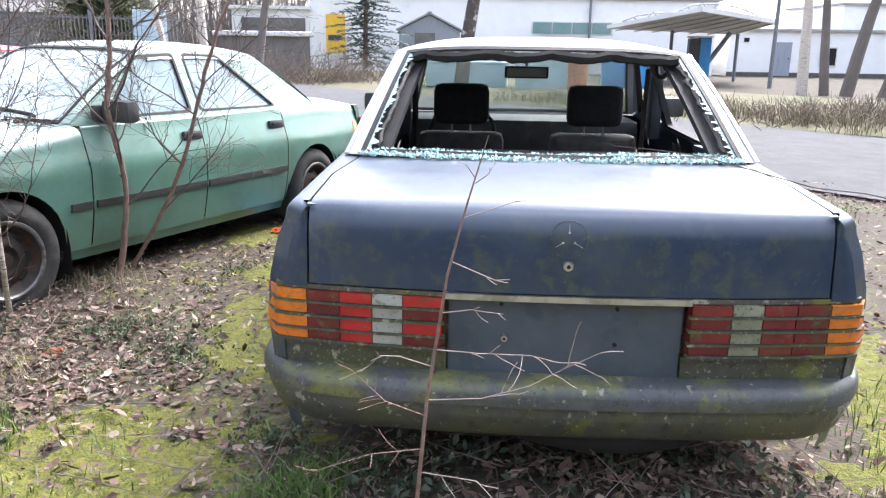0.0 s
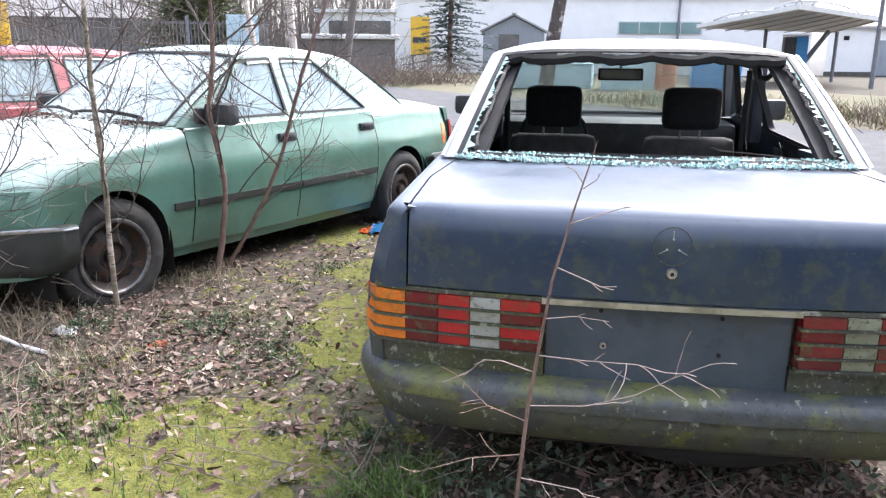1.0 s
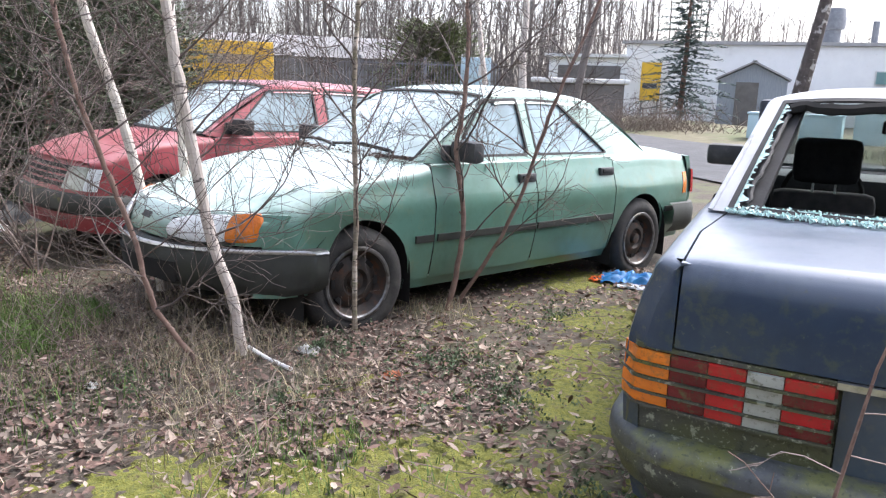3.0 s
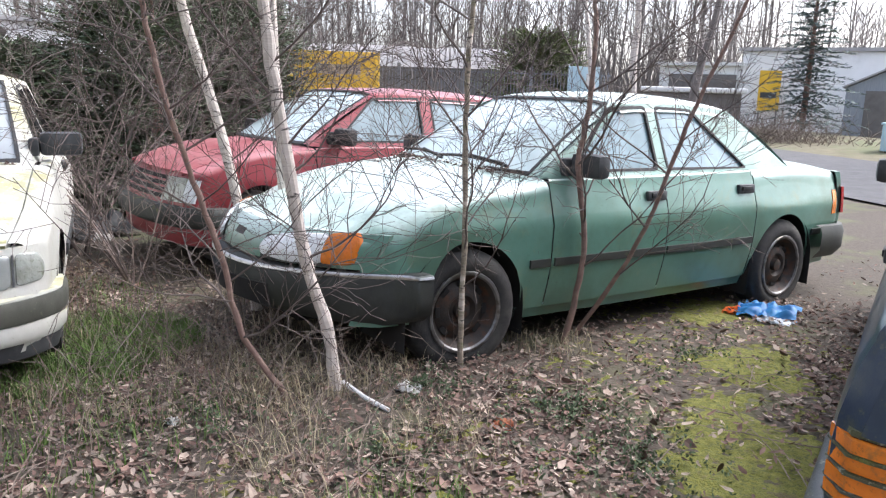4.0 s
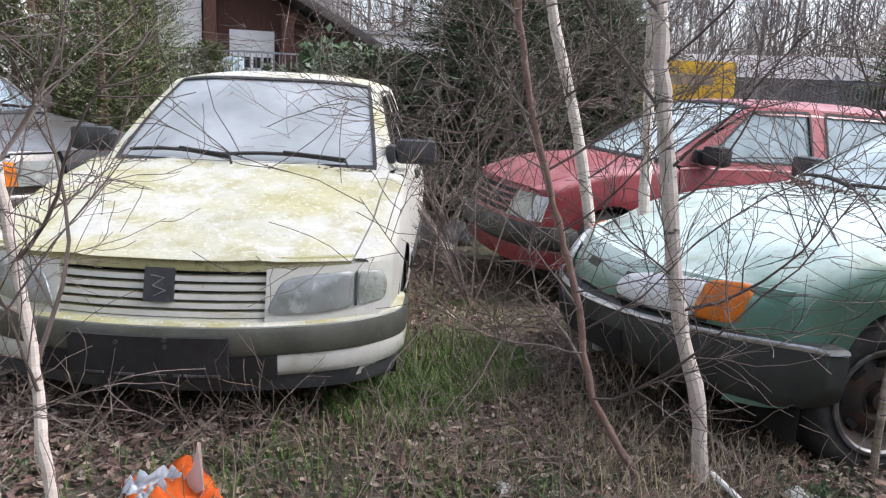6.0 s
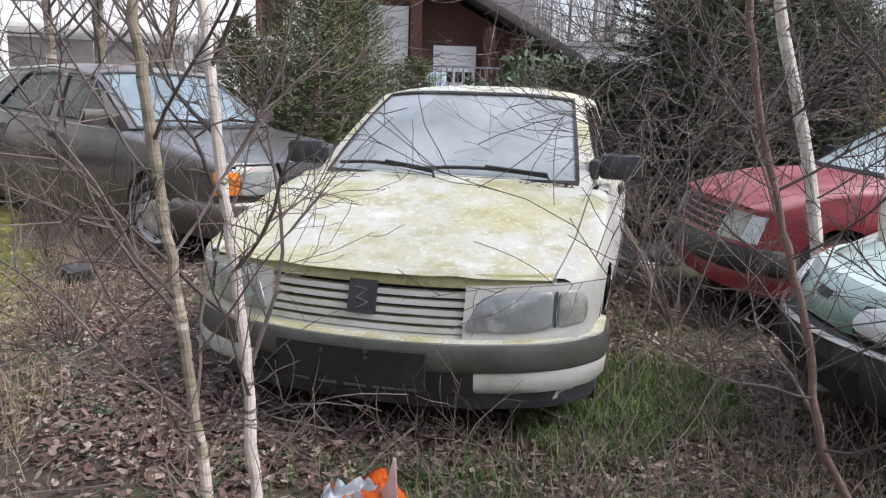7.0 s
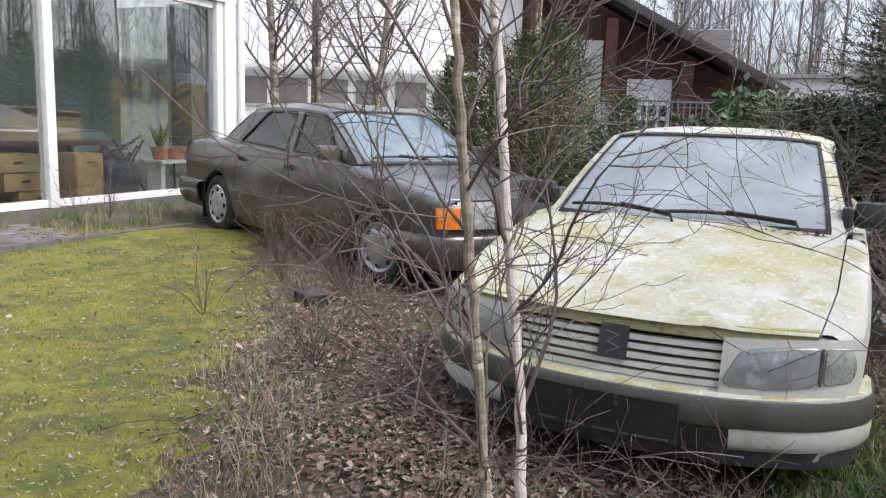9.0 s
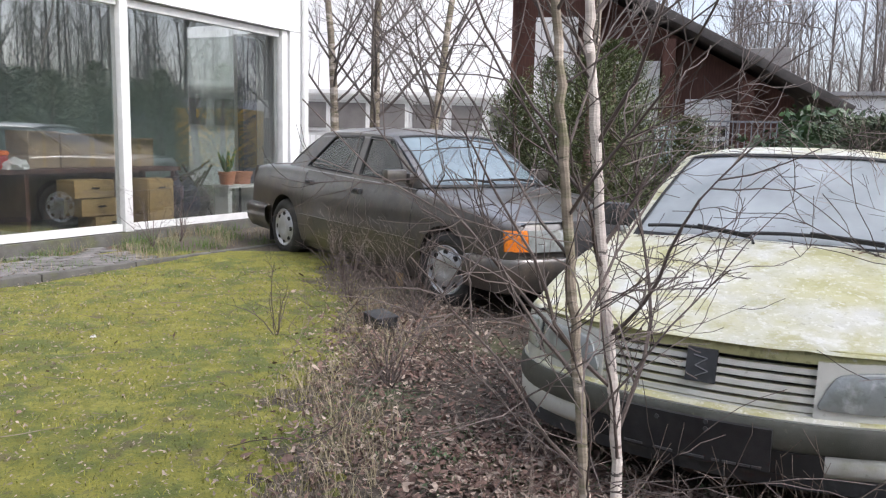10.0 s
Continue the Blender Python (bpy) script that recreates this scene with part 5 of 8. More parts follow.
def boxm(name, m, x0, x1, y0, y1, z0, z1, mat, parent=None, bevel=0.0, label=""):
    """A box by its limits in the frame m."""
    bm = bmesh.new()
    box_into(bm, (x0 + x1) / 2, (y0 + y1) / 2, (z0 + z1) / 2, x1 - x0, y1 - y0, z1 - z0, bevel)
    ob = part(name, bm, mat, parent, label)
    if parent is None:
        ob.matrix_world = m
    return ob


I4 = Matrix()
# asphalt road running from the right foreground to the far left, and the verge behind it
def road_pt(u, w):
    """u along the road, w across it: 0 near edge, 1 far edge."""
    a, b = Vector((5.6, 4.9)), Vector((-1.1, 12.9))
    d = (b - a).normalized()
    nrm = Vector((-d.y, d.x)) * -1
    p = a + d * u + nrm * (w * 5.6)
    return p
vs, fs = [], []
us = [-40 + 4 * k for k in range(45)]
for u in us:
    for k in range(6):
        w = k / 5
        p = road_pt(u, w)
        vs.append((p.x, p.y, 0.026 + 0.03 * math.sin(w * math.pi) + 0.012 * noise.noise((u * 0.2, w, 1))))
fs = [(i * 6 + k, i * 6 + k + 1, i * 6 + k + 7, i * 6 + k + 6) for i in range(len(us) - 1) for k in range(5)]
tagged(add_mesh("road", vs, fs, M["asphalt"]), "pale worn asphalt road", "road", kind="structure")

# long white works building
works = thing("works_building", "long white single-storey works building with flat roof", "building")
boxm("wall", I4, -6.9, 13.6, 41, 55, 0, 3.65, M["white_wall"], works)
boxm("roof", I4, -7.1, 13.8, 40.8, 55, 3.66, 3.82, M["roof_grey"], works, label="grey flat roof edge")
boxm("garage_wing", I4, -10.8, -6.92, 40.9, 52, 0, 2.95, M["white_wall"], works)
boxm("garage_roof", I4, -11.0, -6.8, 40.6, 52, 2.96, 3.12, M["white_plain"], works)
door = boxm("garage_door", I4, -10.3, -7.1, 40.82, 40.89, 0, 2.55, M["garage"], works, label="dark grey-brown sectional garage door")
for k in range(6):
    boxm("door_slat", I4, -10.3, -7.1, 40.79, 40.815, 0.03 + k * 0.42, 0.40 + k * 0.42, M["garage"], door)
band = boxm("window", I4, 4.3, 8.4, 40.93, 40.985, 1.95, 2.58, M["white_plain"], works, label="teal window band")
for k in range(4):
    boxm("pane", I4, 4.36 + k * 1.0, 5.30 + k * 1.0, 40.89, 40.925, 2.0, 2.53, M["teal_panel"], band)
ch = tube("chimney", [(2.5, 44, 3.8), (2.5, 44, 4.6), (2.5, 44, 4.61), (2.5, 44, 5.0), (2.5, 44, 5.6)], [0.42, 0.42, 0.55, 0.6, 0.5], M["fence_metal"], works, 12, "grey metal roof vent")
tube("chimney", [(4.4, 44, 3.8), (4.4, 44, 5.0)], 0.16, M["fence_metal"], works, 8)
tube("downpipe", [(7.2, 40.86, 0), (7.2, 40.86, 5.4)], 0.06, M["fence_metal"], works, 6)
sign = thing("yellow_sign", "yellow upright notice panel beside the works wall", "sign")
boxm("panel", I4, -6.0, -5.05, 40.45, 40.52, 0.9, 2.75, M["yellow"], sign)
boxm("post", I4, -5.95, -5.88, 40.53, 40.58, 0, 2.75, M["fence_metal"], sign)
boxm("post", I4, -5.17, -5.10, 40.53, 40.58, 0, 2.75, M["fence_metal"], sign)
boxm("text_bar", I4, -5.9, -5.2, 40.43, 40.447, 1.5, 1.75, M["plastic"], sign)

# small grey gabled shed
shed = thing("garden_shed", "small grey board shed with pitched roof", "shed")
bm = bmesh.new()
pr = [(-2.1, 0), (0.6, 0), (0.6, 1.95), (-0.75, 2.62), (-2.1, 1.95)]
a = [bm.verts.new((x, 36.0, z)) for x, z in pr]
b = [bm.verts.new((x, 39.0, z)) for x, z in pr]
bm.faces.new(a)
bm.faces.new(b[::-1])
for k in range(5):
    bm.faces.new((a[k], a[(k + 1) % 5], b[(k + 1) % 5], b[k]))
part("wall", bm, M["shed_grey"], shed)
for sgn in (1, -1):
    bm = bmesh.new()
    box_into(bm, 0.78 * sgn, 37.5, -0.38, 1.75, 3.4, 0.07, 0, Matrix.Translation((-0.75, 0, 2.70)) @ Matrix.Translation((0, 37.5, 0)) @ Matrix.Rotation(0.46 * sgn, 4, "Y") @ Matrix.Translation((0, -37.5, 0.38)))
    part("roof", bm, M["roof_grey"], shed)
boxm("door", I4, -1.4, -0.5, 35.94, 35.99, 0.05, 1.85, M["garage"], shed)

# white annex across the yard
ANN = pose(14.7, 42.0, 0)
ann = thing("annex_building", "white rendered low building with a higher block beside the yard", "building", ANN)
boxm("wall", I4, 0, 16, 0, 8, 0, 2.30, M["white_wall"], ann)
boxm("roof", I4, -0.2, 16.2, -0.2, 8, 2.303, 2.42, M["roof_grey"], ann)
boxm("plinth", I4, -0.02, 16, -0.05, -0.004, 0, 0.22, M["concrete"], ann)
boxm("upper_block", I4, 6.2, 16, 1.0, 7.9, 2.424, 3.7, M["white_wall"], ann)
boxm("upper_roof", I4, 6.0, 16.2, 0.8, 8, 3.703, 3.82, M["roof_grey"], ann)
d = boxm("door", I4, 2.35, 3.25, -0.06, -0.01, 0.05, 1.75, M["shed_grey"], ann, label="grey metal door")
boxm("handle", I4, 3.08, 3.16, -0.10, -0.065, 0.9, 0.95, M["black"], d)
w = boxm("window", I4, 4.75, 5.65, -0.05, -0.01, 0.55, 1.55, M["white_plain"], ann)
for k in range(2):
    boxm("pane", I4, 4.82 + k * 0.40, 5.18 + k * 0.40, -0.07, -0.052, 0.62, 1.48, M["dark"], w)
boxm("vent", I4, 0.75, 1.0, -0.06, -0.01, 1.75, 1.95, M["dark"], ann)
# sloping metal canopy with lattice girders above it
can = thing("canopy", "sloping grey metal canopy roof with lattice girders on posts", "canopy")
CA, CB, CC, CD = Vector((7.1, 36, 2.14)), Vector((12.8, 36, 1.98)), Vector((12.15, 30, 2.27)), Vector((8.76, 28, 2.58))
bm = bmesh.new()
lo = [bm.verts.new(p) for p in (CA, CB, CC, CD)]
hi = [bm.verts.new(p + Vector((0, 0, 0.16))) for p in (CA, CB, CC, CD)]
bm.faces.new(lo)
bm.faces.new(hi[::-1])
for k in range(4):
    bm.faces.new((lo[k], lo[(k + 1) % 4], hi[(k + 1) % 4], hi[k]))
part("roof", bm, M["white_plain"], can, "thin pale metal roof sheet", smooth=False)
for k in range(7):
    u = (k + 0.5) / 7
    tube("rib", [CA.lerp(CB, u) - Vector((0, 0, 0.06)), CD.lerp(CC, u) - Vector((0, 0, 0.03))], 0.022, M["roof_grey"], can, 4)
for q, (p0, p1, hh) in enumerate(((CA.lerp(CD, 0.2), CB.lerp(CC, 0.2), 0.5), (CA.lerp(CD, 0.8), CB.lerp(CC, 0.75), 0.42))):
    st0 = []
    for k in range(13):
        p = p0.lerp(p1, k / 12) + Vector((0, 0, 0.18 + (hh * math.sin(min(1, k / 4) * 1.57) * math.sin(min(1, (12 - k) / 4) * 1.57) if k % 2 else 0)))
        st0.append(p)
    tube("girder_web", st0, 0.025, M["fence_metal"], can, 4)
    tube("girder_chord", [p0.lerp(p1, k / 8) + Vector((0, 0, 0.18 + hh * math.sin(k / 8 * math.pi) ** 0.6)) for k in range(9)], 0.03, M["fence_metal"], can, 4)
tube("post", [(10.6, 34.2, 0), (11.9, 34, 2.02)], 0.10, M["fence_metal"], can, 8, "leaning dark steel post")
tube("post", [(9.6, 34.5, 0), (9.6, 34.5, 2.1)], 0.07, M["fence_metal"], can, 8)
tube("post", [(12.4, 34.5, 0), (12.4, 34.5, 2.0)], 0.07, M["fence_metal"], can, 8)
bx = thing("blue_cabin", "small blue and grey portable cabin under the canopy", "cabin", pose(9.95, 33.0, 0, 0, 0, -10))
boxm("body", I4, 0.42, 0.85, 0, 0.9, 0.05, 1.78, M["blue_tarp"], bx, 0.03)
boxm("side_panel", I4, 0, 0.417, 0.02, 0.9, 0.05, 1.76, M["plastic"], bx, 0.03)
boxm("roof", I4, -0.03, 0.88, -0.03, 0.93, 1.785, 1.86, M["white_plain"], bx, 0.03)
for (x, y, wd, h, mt, nm, lb, ct) in ((2.0, 23.0, 1.6, 0.95, "pale_blue", "skip_container", "pale blue metal skip on the far verge", "container"), (4.8, 24.5, 1.4, 1.0, "blue_tarp", "blue_container", "blue plastic container on the far verge", "container"), (-0.6, 24.0, 2.4, 0.8, "pale_blue", "flat_trailer", "pale blue low trailer body", "trailer")):
    o = thing(nm, lb, ct, pose(x, y, 0, 0, 0, -8))
    boxm("body", I4, 0, wd, 0, 1.2, 0.12, h, M[mt], o, 0.04)
    boxm("rim", I4, -0.03, wd + 0.03, -0.03, 1.23, h + 0.003, h + 0.06, M[mt], o, 0.01)
    for k in range(3):
        boxm("foot", I4, 0.1 + k * (wd - 0.3) / 2, 0.2 + k * (wd - 0.3) / 2, 0.1, 1.1, 0, 0.118, M["dark"], o)
o = thing("orange_barrel", "orange metal barrel on the far verge", "barrel", pose(3.75, 22.8, 0))
tube("body", [(0, 0, 0.0), (0, 0, 0.3), (0, 0, 0.31), (0, 0, 0.6), (0, 0, 0.61), (0, 0, 0.9)], [0.28, 0.28, 0.295, 0.28, 0.295, 0.28], M["terracotta"], o, 16)
o = thing("lamp_post", "plain grey metal lamp post", "lamp post", pose(11.6, 28.6, 0))
tube("pole", [(0, 0, 0), (0, 0, 5.5), (0.1, -0.2, 5.9), (0.2, -0.9, 6.0)], [0.08, 0.06, 0.05, 0.05], M["fence_metal"], o, 8)
bm = bmesh.new()
box_into(bm, 0.2, -1.1, 5.98, 0.2, 0.5, 0.12, 0.04)
part("head", bm, M["fence_metal"], o)

# fence and pale gate pillar left of the works
FEN = pose(-20.5, 22.9, 0, 0, 0, 26.9)
fen = thing("metal_fence", "grey metal bar fence", "fence", FEN)
bar_mesh = None
for k in range(104):
    if bar_mesh is None:
        bm = bmesh.new()
        box_into(bm, 0, 0, 1.15, 0.03, 0.03, 2.0)
        ob = part("bar", bm, M["fence_metal"], fen, smooth=False)
        bar_mesh = ob.data
    else:
        ob = new("bar", bar_mesh)
        ob.parent = fen
    ob.location.x = k * 0.12
for z in (0.25, 1.2, 2.05):
    boxm("rail", I4, -0.05, 12.45, 0.016, 0.046, z - 0.025, z + 0.025, M["fence_metal"], fen)
for k in range(6):
    boxm("post", I4, k * 2.4 - 0.06, k * 2.4 + 0.06, -0.06, 0.06, 0, 2.3, M["fence_metal"], fen)
o = thing("gate_pillar", "pale blue-grey gate pillar with a small notice", "pillar", pose(-10.3, 28.2, 0, 0, 0, 20))
boxm("body", I4, -0.55, 0.55, -0.3, 0.3, 0, 2.35, M["pale_blue"], o, 0.02)
boxm("notice", I4, 0.1, 0.35, -0.32, -0.302, 1.7, 2.1, M["white_plain"], o)

# yellow container and the low long building in front of the woods
o = thing("yellow_container", "yellow metal freight container behind the hedge", "container", pose(-17.0, 19.8, 0, 0, 0, 36))
boxm("body", I4, 0, 2.9, 0, 2.2, 0.1, 2.45, M["yellow"], o, 0.03)
for k in range(14):
    boxm("rib", I4, 0.08 + k * 0.2, 0.18 + k * 0.2, -0.03, -0.002, 0.2, 2.3, M["yellow"], o)
boxm("lettering_bar", I4, 0.9, 2.3, -0.04, -0.032, 1.75, 2.05, M["carton"], o)
LOW = pose(-30, 34, 0, 0, 0, 32)
o = thing("long_barn", "long low barn with a grey-brown pitched roof", "barn", LOW)
boxm("wall", I4, 0, 16, 0, 7, 0, 2.7, M["garage"], o)
bm = bmesh.new()
a = [bm.verts.new(p) for p in ((-0.4, -0.5, 2.6), (16.4, -0.5, 2.6), (16.4, 3.5, 3.9), (-0.4, 3.5, 3.9), (16.4, 7.5, 2.6), (-0.4, 7.5, 2.6))]
bm.faces.new((a[0], a[1], a[2], a[3]))
bm.faces.new((a[3], a[2], a[4], a[5]))
bmesh.ops.solidify(bm, geom=bm.faces[:], thickness=0.12)
part("roof", bm, M["roof_grey"], o)

# parked white van-like vehicle seen as a pale strip behind the gate is a low white shed roof
o = thing("low_white_roof", "low shed with a white curved roof", "shed", pose(-8.6, 30.5, 0, 0, 0, 10))
boxm("wall", I4, 0, 3.4, 0, 2, 0, 1.55, M["garage"], o)
boxm("roof", I4, -0.2, 3.6, -0.2, 2.2, 1.56, 1.75, M["white_plain"], o, 0.08)

# brown timber hall with the sloping eave and pale sectional doors
HALL = pose(-25.7, 3.4, 0, 0, 0, 67.7)
hall = thing("timber_hall", "dark brown timber hall with sloping roof and pale doors", "building", HALL)
bm = bmesh.new()
pr = [(0, 0), (9.6, 0), (9.6, 2.75), (0.0, 7.9)]
a = [bm.verts.new((x, 0, z)) for x, z in pr]
b = [bm.verts.new((x, 9.0, z)) for x, z in pr]
bm.faces.new(a)
bm.faces.new(b[::-1])
for k in range(4):
    bm.faces.new((a[k], a[(k + 1) % 4], b[(k + 1) % 4], b[k]))
part("wall", bm, M["brown_wood"], hall, smooth=False)
bm = bmesh.new()
box_into(bm, 5.3, 4.0, 5.36, 12.6, 10.6, 0.24, 0.02, Matrix.Translation((5.3, 0, 5.36)) @ Matrix.Rotation(math.atan2(5.15, 9.6), 4, "Y") @ Matrix.Translation((-5.3, 0, -5.36)))
part("roof", bm, M["dark_roof"], hall, "dark roof slab with wide eave")
for k, x in enumerate((2.3, 4.7, 6.7)):
    top = 7.9 - (x + 1.3) * 5.15 / 9.6 - 0.9
    dr = boxm("door", I4, x, x + 1.25, -0.10, -0.01, 0.2, max(2.0, top), M["white_wall"], hall, label="pale sectional door with small panes")
    for r in range(2):
        for q in range(4):
            boxm("pane", I4, x + 0.10 + q * 0.28, x + 0.30 + q * 0.28, -0.125, -0.103, 1.25 + r * 0.42, 1.55 + r * 0.42, M["dark"], dr)
for k, x in enumerate((1.6, 4.05, 6.2, 8.3)):
    top = 7.9 - x * 5.15 / 9.6 - 0.3
    bm = bmesh.new()
    a = [bm.verts.new(p) for p in ((x - 0.16, -0.02, 0), (x + 0.16, -0.02, 0), (x + 0.16, -0.02, top), (x - 0.16, -0.02, top), (x - 0.16, -0.25, 0), (x + 0.16, -0.25, 0), (x + 0.16, -1.1, top), (x - 0.16, -1.1, top))]
    for f in ((0, 1, 2, 3), (4, 7, 6, 5), (0, 4, 5, 1), (1, 5, 6, 2), (2, 6, 7, 3), (3, 7, 4, 0)):
        bm.faces.new([a[q] for q in f])
    part("buttress", bm, M["brown_wood"], hall, smooth=False)
o = thing("flat_white_house", "white flat-roofed house beyond the hedge", "building", pose(-30.0, 14.2, 0, 0, 0, 59))
boxm("wall", I4, 0, 12, 0, 8, 0, 3.3, M["white_wall"], o)
boxm("roof", I4, -0.2, 12.2, -0.2, 8, 3.31, 3.45, M["roof_grey"], o)
w = boxm("window", I4, 0.5, 1.3, -0.05, -0.01, 1.6, 2.5, M["white_plain"], o)
boxm("pane", I4, 0.58, 1.22, -0.07, -0.053, 1.68, 2.42, M["dark"], w)
o = thing("dark_roof_house", "house with a dark tiled roof and chimney", "building", pose(-38.5, 15.5, 0, 0, 0, 63))
boxm("wall", I4, 0, 5, 0, 6, 0, 4.3, M["white_wall"], o)
boxm("roof", I4, -0.4, 5.0, -0.4, 6, 4.31, 6.0, M["garage"], o, 0.1)
boxm("chimney", I4, 0.6, 1.1, 1, 1.5, 6.003, 6.7, M["brown_wood"], o)

# railing and pale blue bin before the hall
RAIL = pose(-19.6, 4.9, 0, 0, 0, 67)
o = thing("yard_railing", "thin grey metal yard railing", "railing", RAIL)
bar_mesh = None
for k in range(44):
    if bar_mesh is None:
        bm = bmesh.new()
        box_into(bm, 0, 0, 1.2, 0.022, 0.022, 1.4)
        ob = part("bar", bm, M["fence_metal"], o, smooth=False)
        bar_mesh = ob.data
    else:
        ob = new("bar", bar_mesh)
        ob.parent = o
    ob.location.x = k * 0.13
for z in (0.6, 1.93):
    boxm("rail", I4, -0.1, 5.7, -0.02, 0.02, z - 0.02, z + 0.02, M["fence_metal"], o)
o = thing("blue_crate_bin", "pale blue slatted bin behind the railing", "bin", pose(-20.2, 7.6, 0, 0, 0, 67))
boxm("body", I4, 0, 1.1, 0, 0.8, 0.9, 1.85, M["pale_blue"], o, 0.02)
boxm("stand", I4, 0.05, 1.05, 0.05, 0.75, 0, 0.897, M["dark"], o)
for k in range(6):
    boxm("slat", I4, 0.06 + k * 0.18, 0.14 + k * 0.18, -0.03, -0.002, 0.95, 1.8, M["white_plain"], o)

# white wing with window band behind the showroom
WING = pose(-21.3, -4.5, 0, 0, 0, 88)
o = thing("rear_wing_building", "white building wing with a dark window band", "building", WING)
boxm("wall", I4, -2, 8.6, 0, 6, 0, 6.2, M["white_wall"], o)
for k in range(9):
    w = boxm("window", I4, 0.2 + k * 0.98, 1.12 + k * 0.98, -0.05, -0.008, 1.55, 2.32, M["white_plain"], o)
    boxm("pane", I4, 0.27 + k * 0.98, 1.05 + k * 0.98, -0.075, -0.053, 1.62, 2.25, M["garage"], w)
boxm("gutter", I4, -2, 9.2, -0.25, -0.06, 2.45, 2.55, M["white_plain"], o)
o = thing("white_picket_rail", "white metal railing by the wing", "railing", pose(-19.8, -2.5, 0, 0, 0, 88))
bar_mesh = None
for k in range(48):
    if bar_mesh is None:
        bm = bmesh.new()
        box_into(bm, 0, 0, 0.85, 0.03, 0.03, 1.2)
        ob = part("bar", bm, M["white_plain"], o, smooth=False)
        bar_mesh = ob.data
    else:
        ob = new("bar", bar_mesh)
        ob.parent = o
    ob.location.x = k * 0.13
for z in (0.4, 1.45):
    boxm("rail", I4, -0.1, 6.3, -0.025, 0.025, z - 0.025, z + 0.025, M["white_plain"], o)

# ---- showroom with large panes ----
SHOW = pose(-10.18, -2.18, 0.10, 0, 0, 146.2)
show = thing("showroom_building", "white showroom front with large glass panes", "building", SHOW)
boxm("base", I4, -6.2, 3.1, -0.03, 0.25, -0.1, 0.13, M["concrete"], show)
boxm("fascia", I4, -6.2, 3.1, -0.06, 0.25, 2.70, 4.2, M["white_wall"], show)
boxm("corner_wall", I4, 2.78, 3.1, -0.05, 1.0, 0.133, 2.697, M["white_wall"], show)
boxm("corner_wall", I4, 2.78, 3.1, 6.0, 7.0, 0.133, 2.697, M["white_wall"], show)
# opening and pane added out of view, to let daylight into the showroom
daylight_pane = boxm("side_window", I4, 2.92, 2.93, 1.002, 5.998, 0.133, 2.697, M["pane_shop"], show)
daylight_pane.visible_shadow = False
boxm("floor", I4, -6.2, 2.77, 0.26, 7.0, 0.0, 0.12, M["concrete"], show)
boxm("rear_wall", I4, -6.2, 2.77, 7.0, 7.2, 0.0, 4.2, M["garage"], show)
boxm("end_wall", I4, -6.4, -6.21, -0.05, 7.0, 0.0, 4.2, M["white_wall"], show)
boxm("ceiling", I4, -6.2, 3.1, 0.26, 7.2, 2.9, 3.0, M["teal_inner"], show)
boxm("flat_roof", I4, -6.5, 3.3, -0.3, 7.4, 4.21, 4.35, M["roof_grey"], show)
boxm("partition", I4, -0.3, 2.76, 1.9, 2.0, 0.125, 2.89, M["teal_inner"], show, label="dull green inner partition")
boxm("curtain", I4, 2.38, 2.66, 0.46, 0.56, 0.125, 2.60, M["navy"], show, label="dark navy hanging curtain")
for xa, xb in ((-2.95, -0.06), (0.06, 2.62), (-6.1, -3.07)):
    w = boxm("window", I4, xa, xb, 0.02, 0.10, 2.60, 2.685, M["white_plain"], show, label="large pane in a white metal frame")
    boxm("frame", I4, xa, xb, 0.02, 0.10, 0.14, 0.22, M["white_plain"], w)
    g = boxm("pane", I4, xa, xb, 0.055, 0.063, 0.222, 2.598, M["pane_shop"], w)
    g.visible_shadow = False
for x in (-3.0, 0.0, 2.70):
    boxm("mullion", I4, x - 0.055, x + 0.055, -0.02, 0.12, 0.135, 2.695, M["white_plain"], show, 0.006)
tube("downpipe", [(3.02, -0.12, -0.1), (3.02, -0.12, 4.2)], 0.045, M["white_plain"], show, 8)


def in_show(x, y, z, rz=0):
    return SHOW @ pose(x, y, z, 0, 0, rz)


FZ = 0.122
# stored things behind the glass
t = thing("storage_bench", "dark bench table with a drawer side behind the glass", "table", in_show(-1.25, 0.75, FZ))
boxm("top", I4, 0, 2.75, 0, 0.75, 0.64, 0.69, M["brown_wood"], t, 0.004)
boxm("side_panel", I4, 0.55, 0.60, 0.02, 0.73, 0, 0.638, M["brown_wood"], t)
boxm("back_panel", I4, 0.62, 2.70, 0.70, 0.74, 0.05, 0.638, M["brown_wood"], t)
for x in (0.03, 2.66):
    for y in (0.04, 0.64):
        boxm("leg", I4, x, x + 0.06, y, y + 0.06, 0, 0.638, M["brown_wood"], t)
for x, y, wd, h, rz in ((-0.50, 0.98, 0.42, 0.42, 6), (-0.06, 1.02, 0.80, 0.40, -3), (0.80, 1.0, 0.50, 0.36, 4)):
    t = thing("cardboard_box", "large brown cardboard box on the bench", "box", in_show(x, y, FZ + 0.693, rz))
    boxm("body", I4, 0, wd, 0, 0.35, 0, h, M["carton"], t, 0.004)
    boxm("tape", I4, wd * 0.46, wd * 0.54, -0.003, -0.0005, 0.01, h - 0.01, M["drawer"], t)
    boxm("flap", I4, 0.01, wd - 0.01, -0.08, -0.004, h - 0.02, h - 0.012, M["carton"], t)
